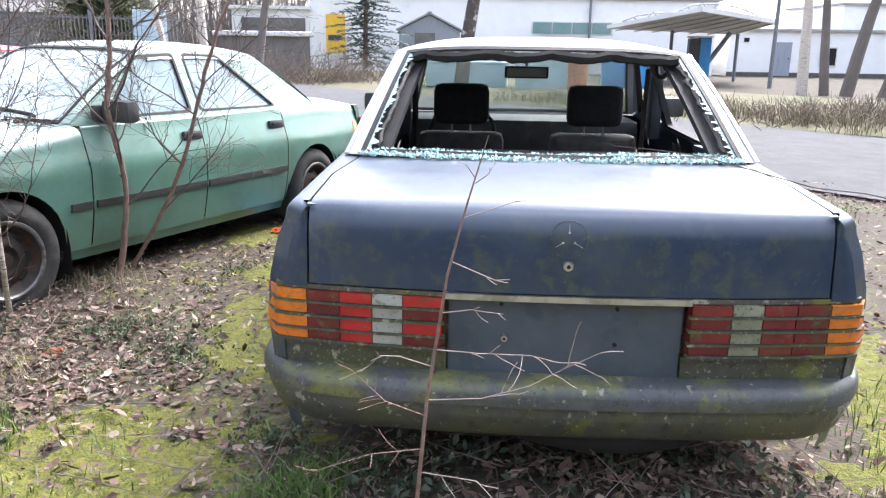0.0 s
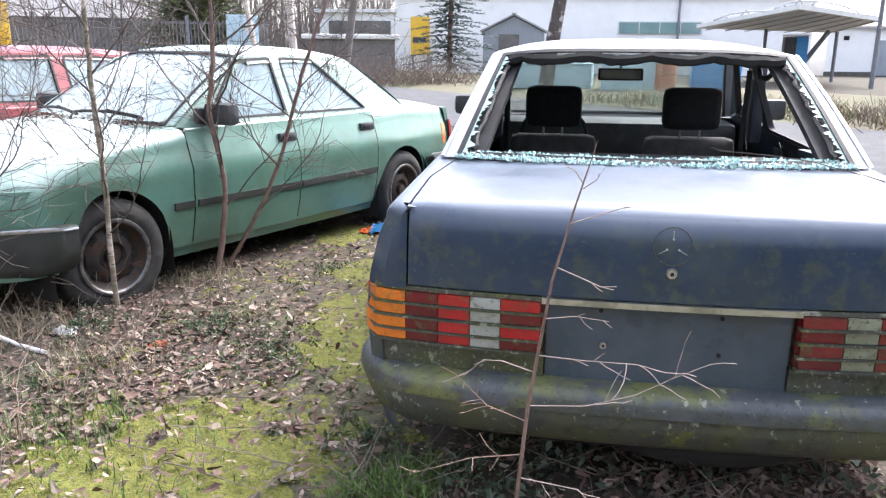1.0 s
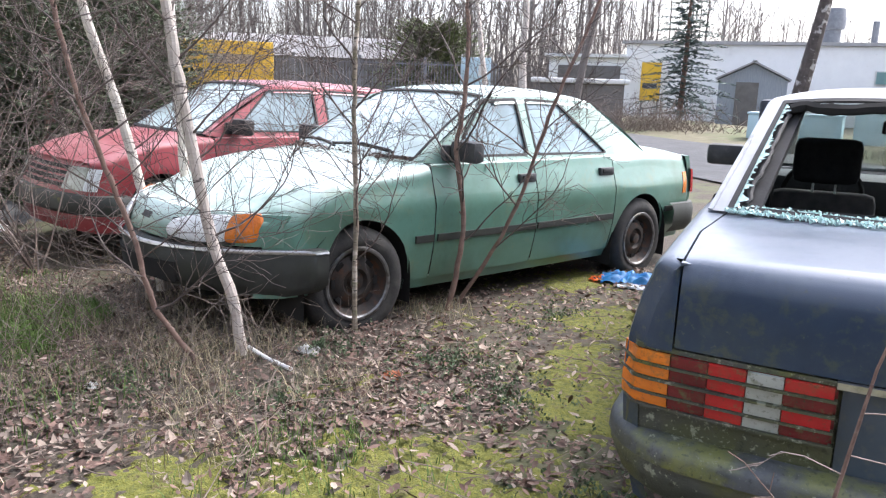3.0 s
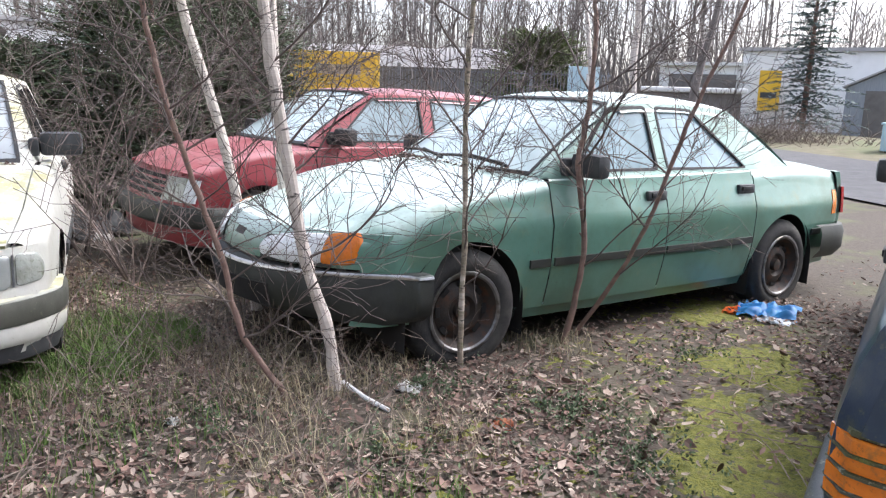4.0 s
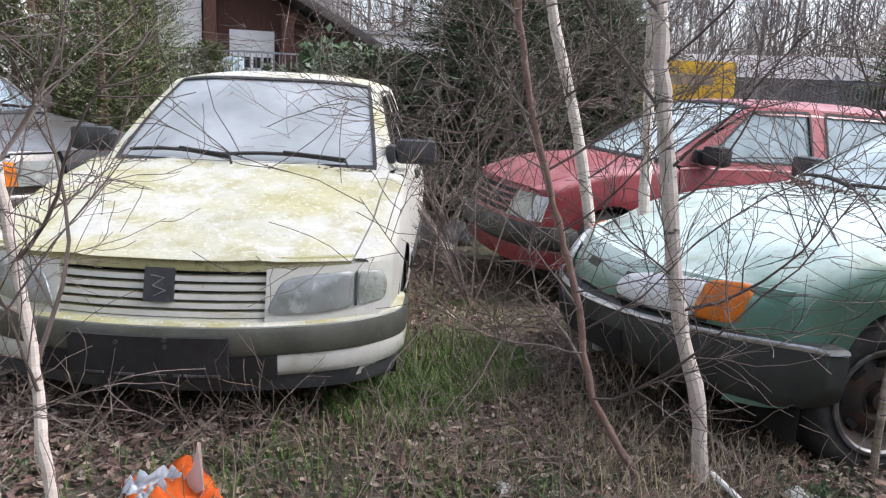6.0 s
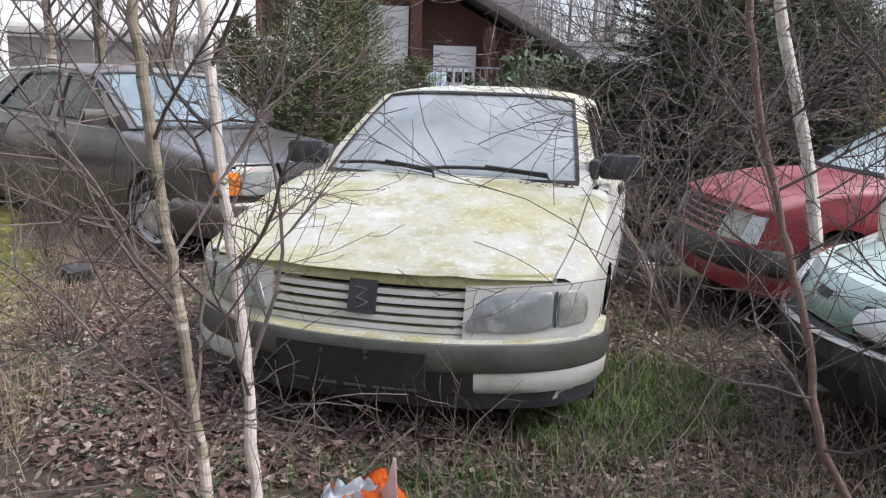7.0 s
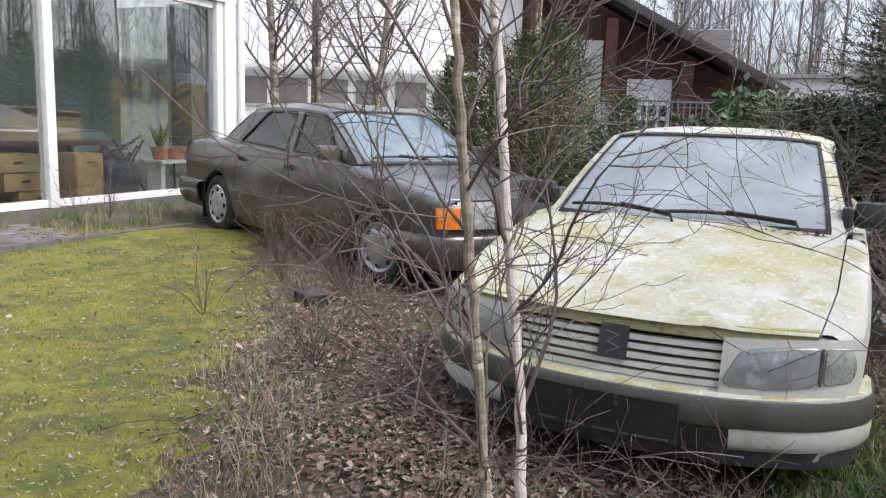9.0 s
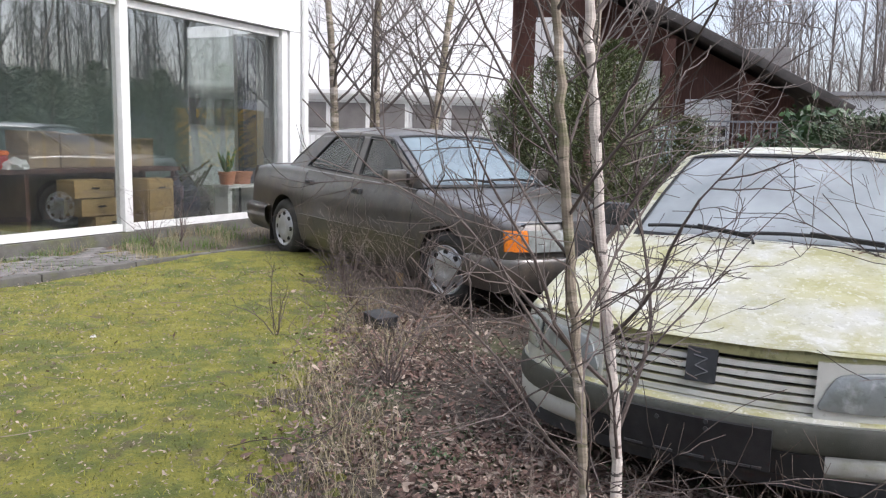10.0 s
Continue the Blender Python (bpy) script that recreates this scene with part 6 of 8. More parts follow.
for x, y, z in ((-0.10, 0.42, 0.0), (-0.26, 0.44, 0.165), (-0.36, 0.42, 0.375)):
    hh = 0.20 if z > 0.1 else 0.155
    t = thing("drawer_box", "light wooden drawer stacked before the bench", "drawer", in_show(x, y, FZ + z))
    boxm("body", I4, 0, 0.50, 0, 0.30, 0, hh, M["drawer"], t, 0.004)
    boxm("front", I4, -0.01, 0.51, -0.02, -0.002, 0.004, hh - 0.002, M["drawer"], t, 0.004)
    boxm("knob", I4, 0.20, 0.30, -0.036, -0.022, hh * 0.5, hh * 0.5 + 0.02, M["dark"], t)
t = thing("small_cabinet", "light wooden small cabinet on the floor", "cabinet", in_show(0.72, 0.5, FZ))
boxm("body", I4, 0, 0.40, 0, 0.34, 0, 0.56, M["drawer"], t, 0.004)
boxm("front", I4, 0.01, 0.39, -0.02, -0.002, 0.02, 0.54, M["drawer"], t, 0.004)
boxm("knob", I4, 0.15, 0.25, -0.036, -0.022, 0.44, 0.46, M["dark"], t)
t = thing("toolbox", "red toolbox on the bench among cloths", "toolbox", in_show(-1.15, 0.86, FZ + 0.693))
boxm("body", I4, 0, 0.34, 0, 0.2, 0, 0.15, M["red_lens"], t, 0.01)
boxm("lid", I4, -0.005, 0.345, -0.005, 0.205, 0.153, 0.20, M["orange"], t, 0.01)
t = thing("white_cloth", "pale crumpled cloth on the bench", "cloth", in_show(-0.75, 0.84, FZ + 0.693))
bm = bmesh.new()
bmesh.ops.create_icosphere(bm, subdivisions=3, radius=0.13)
for q in bm.verts:
    q.co += Vector(q.normal) * 0.05 * noise.noise(q.co * 17)
    q.co.z = max(0.0, q.co.z * 0.7 + 0.03)
part("folds", bm, M["white_plain"], t)
for k in range(3):
    t = thing("folding_stand", "black folding stand among dark clutter", "stand", in_show(1.42 + 0.22 * k, 0.62 + 0.1 * k, FZ))
    for sg in (1, -1):
        tube("leg", [(-0.22 * sg, 0.05 * sg, 0), (0.22 * sg, -0.05 * sg, 0.55 + 0.08 * k)], 0.016, M["black"], t, 5)
    tube("bar", [(-0.2, 0, 0.56), (0.22, 0, 0.60 + 0.08 * k)], 0.014, M["black"], t, 5)
t = thing("plant_stand", "white plant stand by the window", "stand", in_show(1.74, 0.14, FZ))
boxm("top", I4, 0, 0.62, 0, 0.30, 0.42, 0.46, M["white_plain"], t)
for x in (0.02, 0.53):
    boxm("leg", I4, x, x + 0.07, 0.03, 0.27, 0, 0.418, M["white_plain"], t)
M["leaf_green"] = surf("house_plant_green", (0.03, 0.09, 0.02), (0.06, 0.15, 0.04), 9, 0.5, island=0.3)
for x, wd, pl in ((1.88, 0.11, True), (2.17, 0.13, False)):
    t = thing("flower_pot", "terracotta flower pot with a cactus-like plant" if pl else "low terracotta flower pot", "pot", in_show(x, 0.30, FZ + 0.462))
    tube("pot", [(0, 0, 0), (0, 0, 0.13), (0, 0, 0.131), (0, 0, 0.17)], [wd * 0.8, wd, wd * 1.1, wd * 1.1], M["terracotta"], t, 14)
    if pl:
        for k in range(5):
            a = k * 1.4
            tube("leaf", [(0, 0, 0.15), (0.05 * math.cos(a), 0.05 * math.sin(a), 0.26), (0.13 * math.cos(a), 0.10 * math.sin(a), 0.36 + 0.03 * k)], [0.02, 0.035, 0.012], M["leaf_green"], t, 6)
t = thing("black_sacks", "heap of dark plastic sacks and cloth", "sacks", in_show(1.45, 0.75, FZ))
for k, (x, y, r) in enumerate(((0, 0, 0.28), (0.3, 0.1, 0.25), (0.15, 0.2, 0.32))):
    bm = bmesh.new()
    bmesh.ops.create_icosphere(bm, subdivisions=3, radius=r, matrix=Matrix.Translation((x, y, r * 0.8)))
    for v in bm.verts:
        v.co += Vector(v.normal) * 0.06 * noise.noise(v.co * 7)
        v.co.z = max(0.0, v.co.z)
    part("sack", bm, M["navy"] if k != 1 else M["plastic"], t)

# kerb and paved strip along the showroom
KERB = pose(-7.3, -2.85, 0, 0, 0, 141)
kerb = thing("kerb", "mossy concrete kerb along the showroom strip", "kerb", KERB, kind="structure")
for k in range(5):
    boxm("kerb_stone", I4, k * 0.92, k * 0.92 + 0.908, 0, 0.09, -0.1, 0.115, M["concrete"], kerb, 0.012)
strip = thing("paved_strip", "worn pavers half covered by moss along the showroom", "pavement", KERB, kind="structure")
M["mossy_strip"] = surf("mossy_dirty_strip", (0.032, 0.028, 0.019), (0.07, 0.062, 0.036), 9, 0.95, 0, 1.0, 60, [((0.10, 0.11, 0.02), 2.2, 0.37, 0.16, 0.9, 0), ((0.045, 0.055, 0.015), 40, 0.52, 0.1, 0.6, 0), ((0.14, 0.11, 0.08), 30, 0.60, 0.05, 0.7, 0)])
boxm("bed", I4, -3, 4.6, 0.092, 2.4, -0.1, 0.085, M["mossy_strip"], strip)
pm = None
for i in range(17):
    for j in range(10):
        if j > 5 and random.random() < 0.15 * (j - 4):
            continue
        x, y = -1.4 + i * 0.215 + (0.107 if j % 2 else 0), 0.105 + j * 0.11
        if pm is None:
            bm = bmesh.new()
            box_into(bm, 0, 0, 0, 0.205, 0.10, 0.03, 0.004)
            ob = part("paver", bm, M["brick_paver"], strip)
            pm = ob.data
        else:
            ob = new("paver", pm)
            ob.parent = strip
        ob.location = (x, y + 0.05, 0.092 + random.uniform(-0.004, 0.004))
        ob.rotation_euler = (random.uniform(-.02, .02), random.uniform(-.02, .02), 0)


# ---- trees and shrubs ----
M["birch"] = surf("white_birch_bark", (0.46, 0.40, 0.35), (0.66, 0.60, 0.54), 7, 0.8, 0, 0.3, 40, [((0.05, 0.042, 0.038), 9, 0.60, 0.04, 0.9, 0), ((0.30, 0.20, 0.15), 4, 0.55, 0.15, 0.5, 0), ((0.10, 0.085, 0.075), 30, 0.63, 0.04, 0.8, 0)], stretch=(1, 1, 4.5))
M["birch_green"] = surf("greenish_birch_bark", (0.17, 0.14, 0.10), (0.34, 0.285, 0.22), 8, 0.85, 0, 0.3, 40, [((0.60, 0.52, 0.44), 2, 0.50, 0.10, 0.8, 0), ((0.05, 0.045, 0.035), 10, 0.57, 0.05, 0.9, 0), ((0.12, 0.13, 0.05), 6, 0.5, 0.12, 0.6, 0)], stretch=(1, 1, 4))
M["red_bark"] = surf("reddish_brown_bark", (0.14, 0.085, 0.068), (0.27, 0.18, 0.145), 10, 0.8, 0, 0.3, 60, [((0.32, 0.25, 0.2), 12, 0.58, 0.1, 0.6, 0)], stretch=(1, 1, 2))
M["dark_birch"] = surf("dark_fissured_birch_bark", (0.05, 0.04, 0.035), (0.12, 0.10, 0.09), 6, 0.9, 0, 0.4, 30, [((0.5, 0.47, 0.44), 5, 0.56, 0.06, 0.8, 0)])
M["twig"] = surf("dark_twigs", (0.055, 0.042, 0.037), (0.16, 0.128, 0.112), 6, 0.8)
M["twig_pale"] = surf("pale_dead_twigs", (0.20, 0.15, 0.13), (0.36, 0.30, 0.27), 6, 0.8)
M["stalk"] = surf("dry_brown_stalks", (0.13, 0.10, 0.08), (0.25, 0.20, 0.165), 6, 0.85)
M["far_bark"] = surf("grey_brown_woods", (0.12, 0.102, 0.092), (0.21, 0.185, 0.17), 0.6, 0.9)
M["spruce"] = surf("blue_green_needles", (0.055, 0.08, 0.072), (0.115, 0.15, 0.14), 3, 0.8, island=0.35)
M["hedge"] = surf("dark_conifer_foliage", (0.04, 0.058, 0.03), (0.09, 0.12, 0.06), 3, 0.8, island=0.4)
M["conifer"] = surf("olive_conifer_foliage", (0.07, 0.092, 0.036), (0.15, 0.175, 0.07), 3, 0.8, island=0.4)
M["laurel"] = surf("glossy_laurel_leaves", (0.03, 0.06, 0.022), (0.065, 0.115, 0.045), 5, 0.4, island=0.35)


class Sticks:
    """Collects tapered tubes into one mesh."""

    def __init__(self):
        self.v, self.f = [], []

    def add(self, pts, r0, r1, sides=4):
        n = len(pts)
        vs, fs = tube_data(pts, [lerp(r0, r1, i / (n - 1)) for i in range(n)], sides, caps=False)
        k = len(self.v)
        self.v += vs
        self.f += [tuple(i + k for i in q) for q in fs]


def limb(rng, p, d, length, bend, lift, n=5):
    """A crooked line from p along d."""
    pts = [Vector(p)]
    d = Vector(d).normalized()
    for k in range(n):
        d = (d + Vector((rng.uniform(-1, 1), rng.uniform(-1, 1), rng.uniform(-1, 1))) * bend + Vector((0, 0, lift))).normalized()
        pts.append(pts[-1] + d * length / n)
    return pts


def branching(st, rng, pts, r, level, spec):
    """Twigs along a limb. spec per level: (count per metre, length factor, angle, bend, lift)."""
    if level >= len(spec):
        return
    per, lf, ang, bend, lift = spec[level]
    L = sum((b - a).length for a, b in zip(pts, pts[1:]))
    cnt = max(1, int(per * L + rng.random()))
    for k in range(cnt):
        u = rng.uniform(0.15, 1.0) * (len(pts) - 1)
        i = min(len(pts) - 2, int(u))
        p = pts[i].lerp(pts[i + 1], u - i)
        ax = (pts[i + 1] - pts[i]).normalized()
        side = ax.cross(Vector((rng.uniform(-1, 1), rng.uniform(-1, 1), rng.uniform(-1, 1)))).normalized()
        d = ax * math.cos(ang) + side * math.sin(ang)
        ln = L * lf * rng.uniform(0.5, 1.25)
        q = limb(rng, p, d, ln, bend, lift, 4)
        rr = max(0.0011, r * 0.5 * (1 - 0.5 * u / len(pts)))
        st.add(q, rr, max(0.0009, rr * 0.35), 3 if level else 4)
        branching(st, rng, q, rr, level + 1, spec)


def sapling(name, label, trunk, r0, r1, bark, seed, spec, br, twigmat=None, top=None, category="tree", stout=0.0050):
    """A young tree: trunk through given points, limbs br = (count, zmin, zmax, length, angle, lift)."""
    rng = random.Random(seed)
    root = thing(name, label, category, Matrix.Translation(trunk[0]), group="bare saplings")
    o = Vector(trunk[0])
    pts = [Vector(p) - o for p in trunk]
    if top:
        d = (pts[-1] - pts[-2]).normalized()
        pts += limb(rng, pts[-1], d, top, 0.10, 0.08, 6)[1:]
    # finer centre line
    fine = []
    for i in range(len(pts) - 1):
        p0, p1, p2, p3 = pts[max(0, i - 1)], pts[i], pts[i + 1], pts[min(len(pts) - 1, i + 2)]
        for k in range(4):
            u = k / 4
            fine.append(0.5 * ((2 * p1) + (p2 - p0) * u + (2 * p0 - 5 * p1 + 4 * p2 - p3) * u * u + (3 * p1 - p0 - 3 * p2 + p3) * u ** 3))
    fine.append(pts[-1])
    fine[0] = fine[0] - Vector((0, 0, 0.06))
    n = len(fine)
    radii = [0.64 * lerp(r0, r1, (i / (n - 1)) ** 0.8) * (1 + 0.10 * rng.uniform(-1, 1)) for i in range(n)]
    for i in range(1, n):
        fine[i] = fine[i] + Vector((noise.noise((i * 0.9, seed, 0)), noise.noise((i * 0.9, seed, 5)), 0)) * 0.010
    radii[0] *= 1.35
    tr = tube("trunk", fine, radii, bark, root, 10)
    st = Sticks()
    cnt, z0, z1, ln, ang, lift = br
    for k in range(cnt):
        z = lerp(z0, z1, (k + rng.random()) / cnt)
        i = min(range(n - 1), key=lambda q: abs(fine[q].z - z))
        a = k * 2.4 + rng.uniform(-0.5, 0.5)
        d = Vector((math.cos(a) * math.sin(ang), math.sin(a) * math.sin(ang), math.cos(ang)))
        taper = 1 - 0.45 * (z - z0) / max(0.1, z1 - z0)
        q = limb(rng, fine[i], d, ln * taper * rng.uniform(0.6, 1.35), 0.20, lift, 9)
        rr = min(radii[i] * (0.30 if stout < 0.006 else 0.5), stout) * rng.uniform(0.5, 1.1)
        st.add(q, rr, rr * 0.25, 5)
        branching(st, rng, q, rr, 0, spec)
    tagged(add_mesh("crown", st.v, st.f, twigmat or M["twig"], root), "fine bare twigs", kind="stuff")
    return root


TW = [(14, 0.42, 0.8, 0.26, 0.02), (17, 0.45, 0.75, 0.3, -0.02)]
sapling("birch_tree", "young white-barked birch with bare twigs before the green car", [(-2.42, 3.05, 0), (-2.44, 3.02, 0.27), (-2.52, 2.97, 0.58), (-2.58, 2.92, 1.04), (-2.62, 2.89, 1.36), (-2.64, 2.87, 1.59)], 0.043, 0.032, M["birch"], 3, TW, (32, 0.5, 3.6, 1.1, 1.0, 0.10), top=2.6, stout=0.0062)
sapling("red_sapling", "thin leaning reddish sapling with bare twigs", [(-2.5, 2.85, 0), (-2.64, 2.73, 0.28), (-2.69, 2.68, 0.58), (-2.74, 2.64, 0.79), (-2.78, 2.6, 0.96), (-2.83, 2.53, 1.26), (-2.87, 2.49, 1.55)], 0.021, 0.011, M["red_bark"], 8, TW, (30, 0.25, 2.4, 0.95, 1.15, 0.04), top=1.3, stout=0.0062)
sapling("bare_sapling", "slender reddish sapling before the green car's wheel", [(-2.1, 3.59, 0), (-2.1, 3.58, 0.31), (-2.1, 3.59, 0.67), (-2.11, 3.58, 1.08), (-2.11, 3.58, 1.38), (-2.1, 3.59, 1.65)], 0.023, 0.015, M["birch_green"], 12, TW, (28, 0.3, 3.2, 0.95, 0.85, 0.08), top=2.0, stout=0.0062)
sapling("red_sapling", "reddish sapling growing beside the green car's door", [(-1.83, 4.23, 0), (-1.78, 4.25, 0.28), (-1.76, 4.26, 0.56), (-1.81, 4.24, 0.94), (-1.78, 4.25, 1.21), (-1.77, 4.26, 1.57), (-1.78, 4.25, 1.71)], 0.027, 0.012, M["red_bark"], 15, TW, (26, 0.4, 3.0, 1.0, 0.9, 0.07), top=1.8, stout=0.0062)
sapling("bare_sapling", "leaning thin dark sapling by the green car's rear door", [(-1.84, 4.42, 0), (-1.68, 4.44, 0.26), (-1.51, 4.48, 0.62), (-1.4, 4.5, 0.99), (-1.31, 4.52, 1.28), (-1.2, 4.54, 1.56), (-1.14, 4.55, 1.73)], 0.020, 0.011, M["red_bark"], 19, TW, (20, 0.35, 2.8, 0.9, 0.95, 0.06), top=1.5, stout=0.0062)
sapling("birch_tree", "leaning white birch between the red and green cars", [(-3.58, 3.83, 0), (-3.67, 3.75, 0.72), (-3.75, 3.68, 1.18), (-3.85, 3.57, 1.7)], 0.045, 0.036, M["birch"], 23, TW, (22, 0.8, 3.6, 1.1, 1.0, 0.08), top=2.4)
sapling("birch_tree", "second white birch between the red and green cars", [(-3.42, 3.90, 0), (-3.43, 3.88, 0.83), (-3.45, 3.86, 1.31), (-3.46, 3.85, 1.72)], 0.042, 0.034, M["birch"], 27, TW, (18, 1.0, 3.8, 1.0, 0.9, 0.08), top=2.4)
TWD = [(10, 0.42, 0.85, 0.27, 0.03), (14, 0.40, 0.8, 0.32, 0.02)]
sapling("birch_tree", "slim greenish-barked birch with upswept bare limbs", [(-2.95, 1.064, 0), (-2.95, 1.025, 0.33), (-2.95, 0.995, 0.62), (-2.95, 0.971, 0.83), (-2.95, 0.946, 1.04), (-2.95, 0.926, 1.23), (-2.95, 0.908, 1.40), (-2.95, 0.89, 1.61)], 0.023, 0.015, M["birch_green"], 31, TWD, (30, 0.3, 3.2, 0.92, 0.8, 0.08), top=2.0, stout=0.007)
sapling("birch_tree", "slim pale pinkish birch beside its twin", [(-3.12, 1.185, 0), (-3.16, 1.172, 0.30), (-3.19, 1.162, 0.56), (-3.23, 1.135, 0.85), (-3.255, 1.113, 1.08), (-3.285, 1.098, 1.31), (-3.31, 1.08, 1.53), (-3.325, 1.072, 1.66)], 0.026, 0.018, M["birch"], 36, TWD, (27, 0.35, 3.4, 0.92, 0.75, 0.08), top=2.2, stout=0.007)


# thin reddish sapling in front of the blue car, with its pale side twigs
root = thing("thin_sapling", "thin reddish-brown sapling with pale dry side twigs", "tree", Matrix.Translation((-0.06, 1.6, 0)), group="bare saplings")
off = Vector((0.06, -1.6, 0))
tube("trunk", [Vector(p) + off for p in [(-0.06, 1.6, -0.05), (-0.05, 1.6, 0.3), (-0.03, 1.6, 0.55), (-0.01, 1.6, 0.69), (0.01, 1.6, 0.83), (0.03, 1.6, 0.91), (0.05, 1.6, 0.99), (0.07, 1.6, 1.06), (0.09, 1.6, 1.13)]], [0.0055, 0.005, 0.0043, 0.0038, 0.0031, 0.0027, 0.0022, 0.0016, 0.0009], M["red_bark"], root, 7)
rng = random.Random(5)
for q in ([(-0.03, 1.6, 0.54), (0.09, 1.57, 0.56), (0.19, 1.55, 0.6), (0.26, 1.53, 0.65), (0.31, 1.52, 0.68)], [(-0.01, 1.6, 0.66), (0.08, 1.57, 0.665), (0.19, 1.55, 0.67), (0.24, 1.53, 0.665)], [(0.02, 1.6, 0.86), (0.08, 1.58, 0.84), (0.11, 1.57, 0.83), (0.14, 1.56, 0.835)],
          [(0.04, 1.6, 0.955), (0.1, 1.58, 0.98), (0.15, 1.57, 1.0)], [(0.0, 1.6, 0.745), (0.06, 1.58, 0.76), (0.13, 1.57, 0.755)], [(-0.02, 1.6, 0.62), (-0.09, 1.56, 0.66), (-0.13, 1.55, 0.665), (-0.17, 1.54, 0.63)],
          [(-0.03, 1.6, 0.50), (-0.12, 1.55, 0.56), (-0.19, 1.53, 0.64), (-0.22, 1.52, 0.66)], [(0.065, 1.6, 1.04), (0.045, 1.59, 1.07), (0.03, 1.59, 1.075)], [(0.065, 1.6, 1.03), (0.09, 1.59, 1.05), (0.105, 1.59, 1.075)], [(-0.04, 1.6, 0.42), (-0.15, 1.5, 0.46), (-0.28, 1.45, 0.44)], [(-0.04, 1.6, 0.36), (0.08, 1.5, 0.40), (0.16, 1.46, 0.33)]):
    q = [Vector(p) + off for p in q]
    st = Sticks()
    st.add(q, 0.0016, 0.0007, 4)
    branching(st, rng, q, 0.0015, 0, [(20, 0.25, 0.7, 0.22, 0.0)])
    tagged(add_mesh("side_twig", st.v, st.f, M["twig_pale"] if rng.random() < 0.75 else M["red_bark"], root), kind="stuff")
# long dry bramble trailing over the boot
tagged(tube("dry_bramble", [(1.75, 2.0, 0.0), (1.62, 2.1, 0.5), (1.45, 2.2, 0.86), (1.25, 2.28, 0.90), (1.12, 2.34, 0.905), (0.95, 2.44, 0.945), (0.82, 2.5, 0.975), (0.70, 2.55, 0.985), (0.57, 2.6, 0.99), (0.54, 2.62, 1.0)], [0.002, 0.002, 0.002, 0.002, 0.0018, 0.0018, 0.0016, 0.0014, 0.0011, 0.0008], M["twig"], None, 6), "thin dark bramble stem trailing over the boot", "bramble")


# wide bare shrubs with pale arching stems between the cars and the hedge
for k, (x, y, h, n) in enumerate(((-4.55, 3.75, 1.75, 11), (-5.6, 4.15, 1.6, 8), (-4.9, 3.2, 1.1, 6), (-6.3, 5.4, 1.9, 7))):
    rg = random.Random(500 + k)
    root = thing("arching_shrub", "bare shrub with pale arching stems before the hedge", "shrub", Matrix.Translation((x, y, 0)), group="bare shrubs")
    for q in range(n):
        a = rg.uniform(0, 6.28)
        l = limb(rg, (0, 0, -0.03), (math.cos(a) * 0.7, math.sin(a) * 0.7, 1.2), h * rg.uniform(0.7, 1.25), 0.12, -0.03, 7)
        add = Sticks()
        add.add(l, 0.006 * rg.uniform(0.7, 1.2), 0.0016, 5)
        branching(add, rg, l, 0.0034, 0, [(8, 0.33, 0.75, 0.16, 0.0), (8, 0.4, 0.7, 0.2, 0)])
        tagged(add_mesh("stem", add.v, add.f, M["twig_pale"] if rg.random() < 0.45 else M["twig"], root), kind="stuff")


# foliage built of many small blades
def blades(st, rng, c, r, n, size, flat=0.5, up=0.0):
    """n small pointed leaves round c."""
    v, f = st
    for k in range(n):
        p = Vector((rng.gauss(0, 0.5), rng.gauss(0, 0.5), rng.gauss(0, 0.5)))
        if p.length > 1.3:
            p *= 1.3 / p.length
        p = Vector((c[0] + p.x * r[0], c[1] + p.y * r[1], c[2] + p.z * r[2]))
        d = Vector((rng.uniform(-1, 1), rng.uniform(-1, 1), rng.uniform(-1, 1) + up)).normalized()
        s = d.cross(Vector((rng.uniform(-1, 1), rng.uniform(-1, 1), rng.uniform(-1, 1)))).normalized()
        L = size * rng.uniform(0.6, 1.4)
        w = L * flat * 0.5
        i = len(v)
        v += [p, p + d * L * 0.5 + s * w, p + d * L, p + d * L * 0.5 - s * w]
        f += [(i, i + 1, i + 2, i + 3)]


def sprays(st, rng, base, d, length, n, size):
    """A feathery conifer spray: a stem with leaflets to both sides."""
    v, f = st
    d = Vector(d).normalized()
    s = d.cross(Vector((0, 0, 1)) + Vector((rng.uniform(-.4, .4), rng.uniform(-.4, .4), 0))).normalized()
    for k in range(n):
        u = k / n
        p = Vector(base) + d * length * u + Vector((0, 0, -0.12 * length * u * u))
        for sg in (1, -1):
            e = (d * 0.7 + s * sg * (1 - 0.6 * u) + Vector((0, 0, rng.uniform(-0.3, 0.3)))).normalized()
            L = size * rng.uniform(0.6, 1.3) * (1.1 - 0.6 * u)
            q = e.cross(Vector((0, 0, 1))).normalized() * L * 0.13 + Vector((0, 0, rng.uniform(-.1, .1) * L))
            i = len(v)
            v += [p - q * 0.6, p + e * L * 0.6 - q, p + e * L, p + e * L * 0.6 + q]
            f += [(i, i + 1, i + 2, i + 3)]


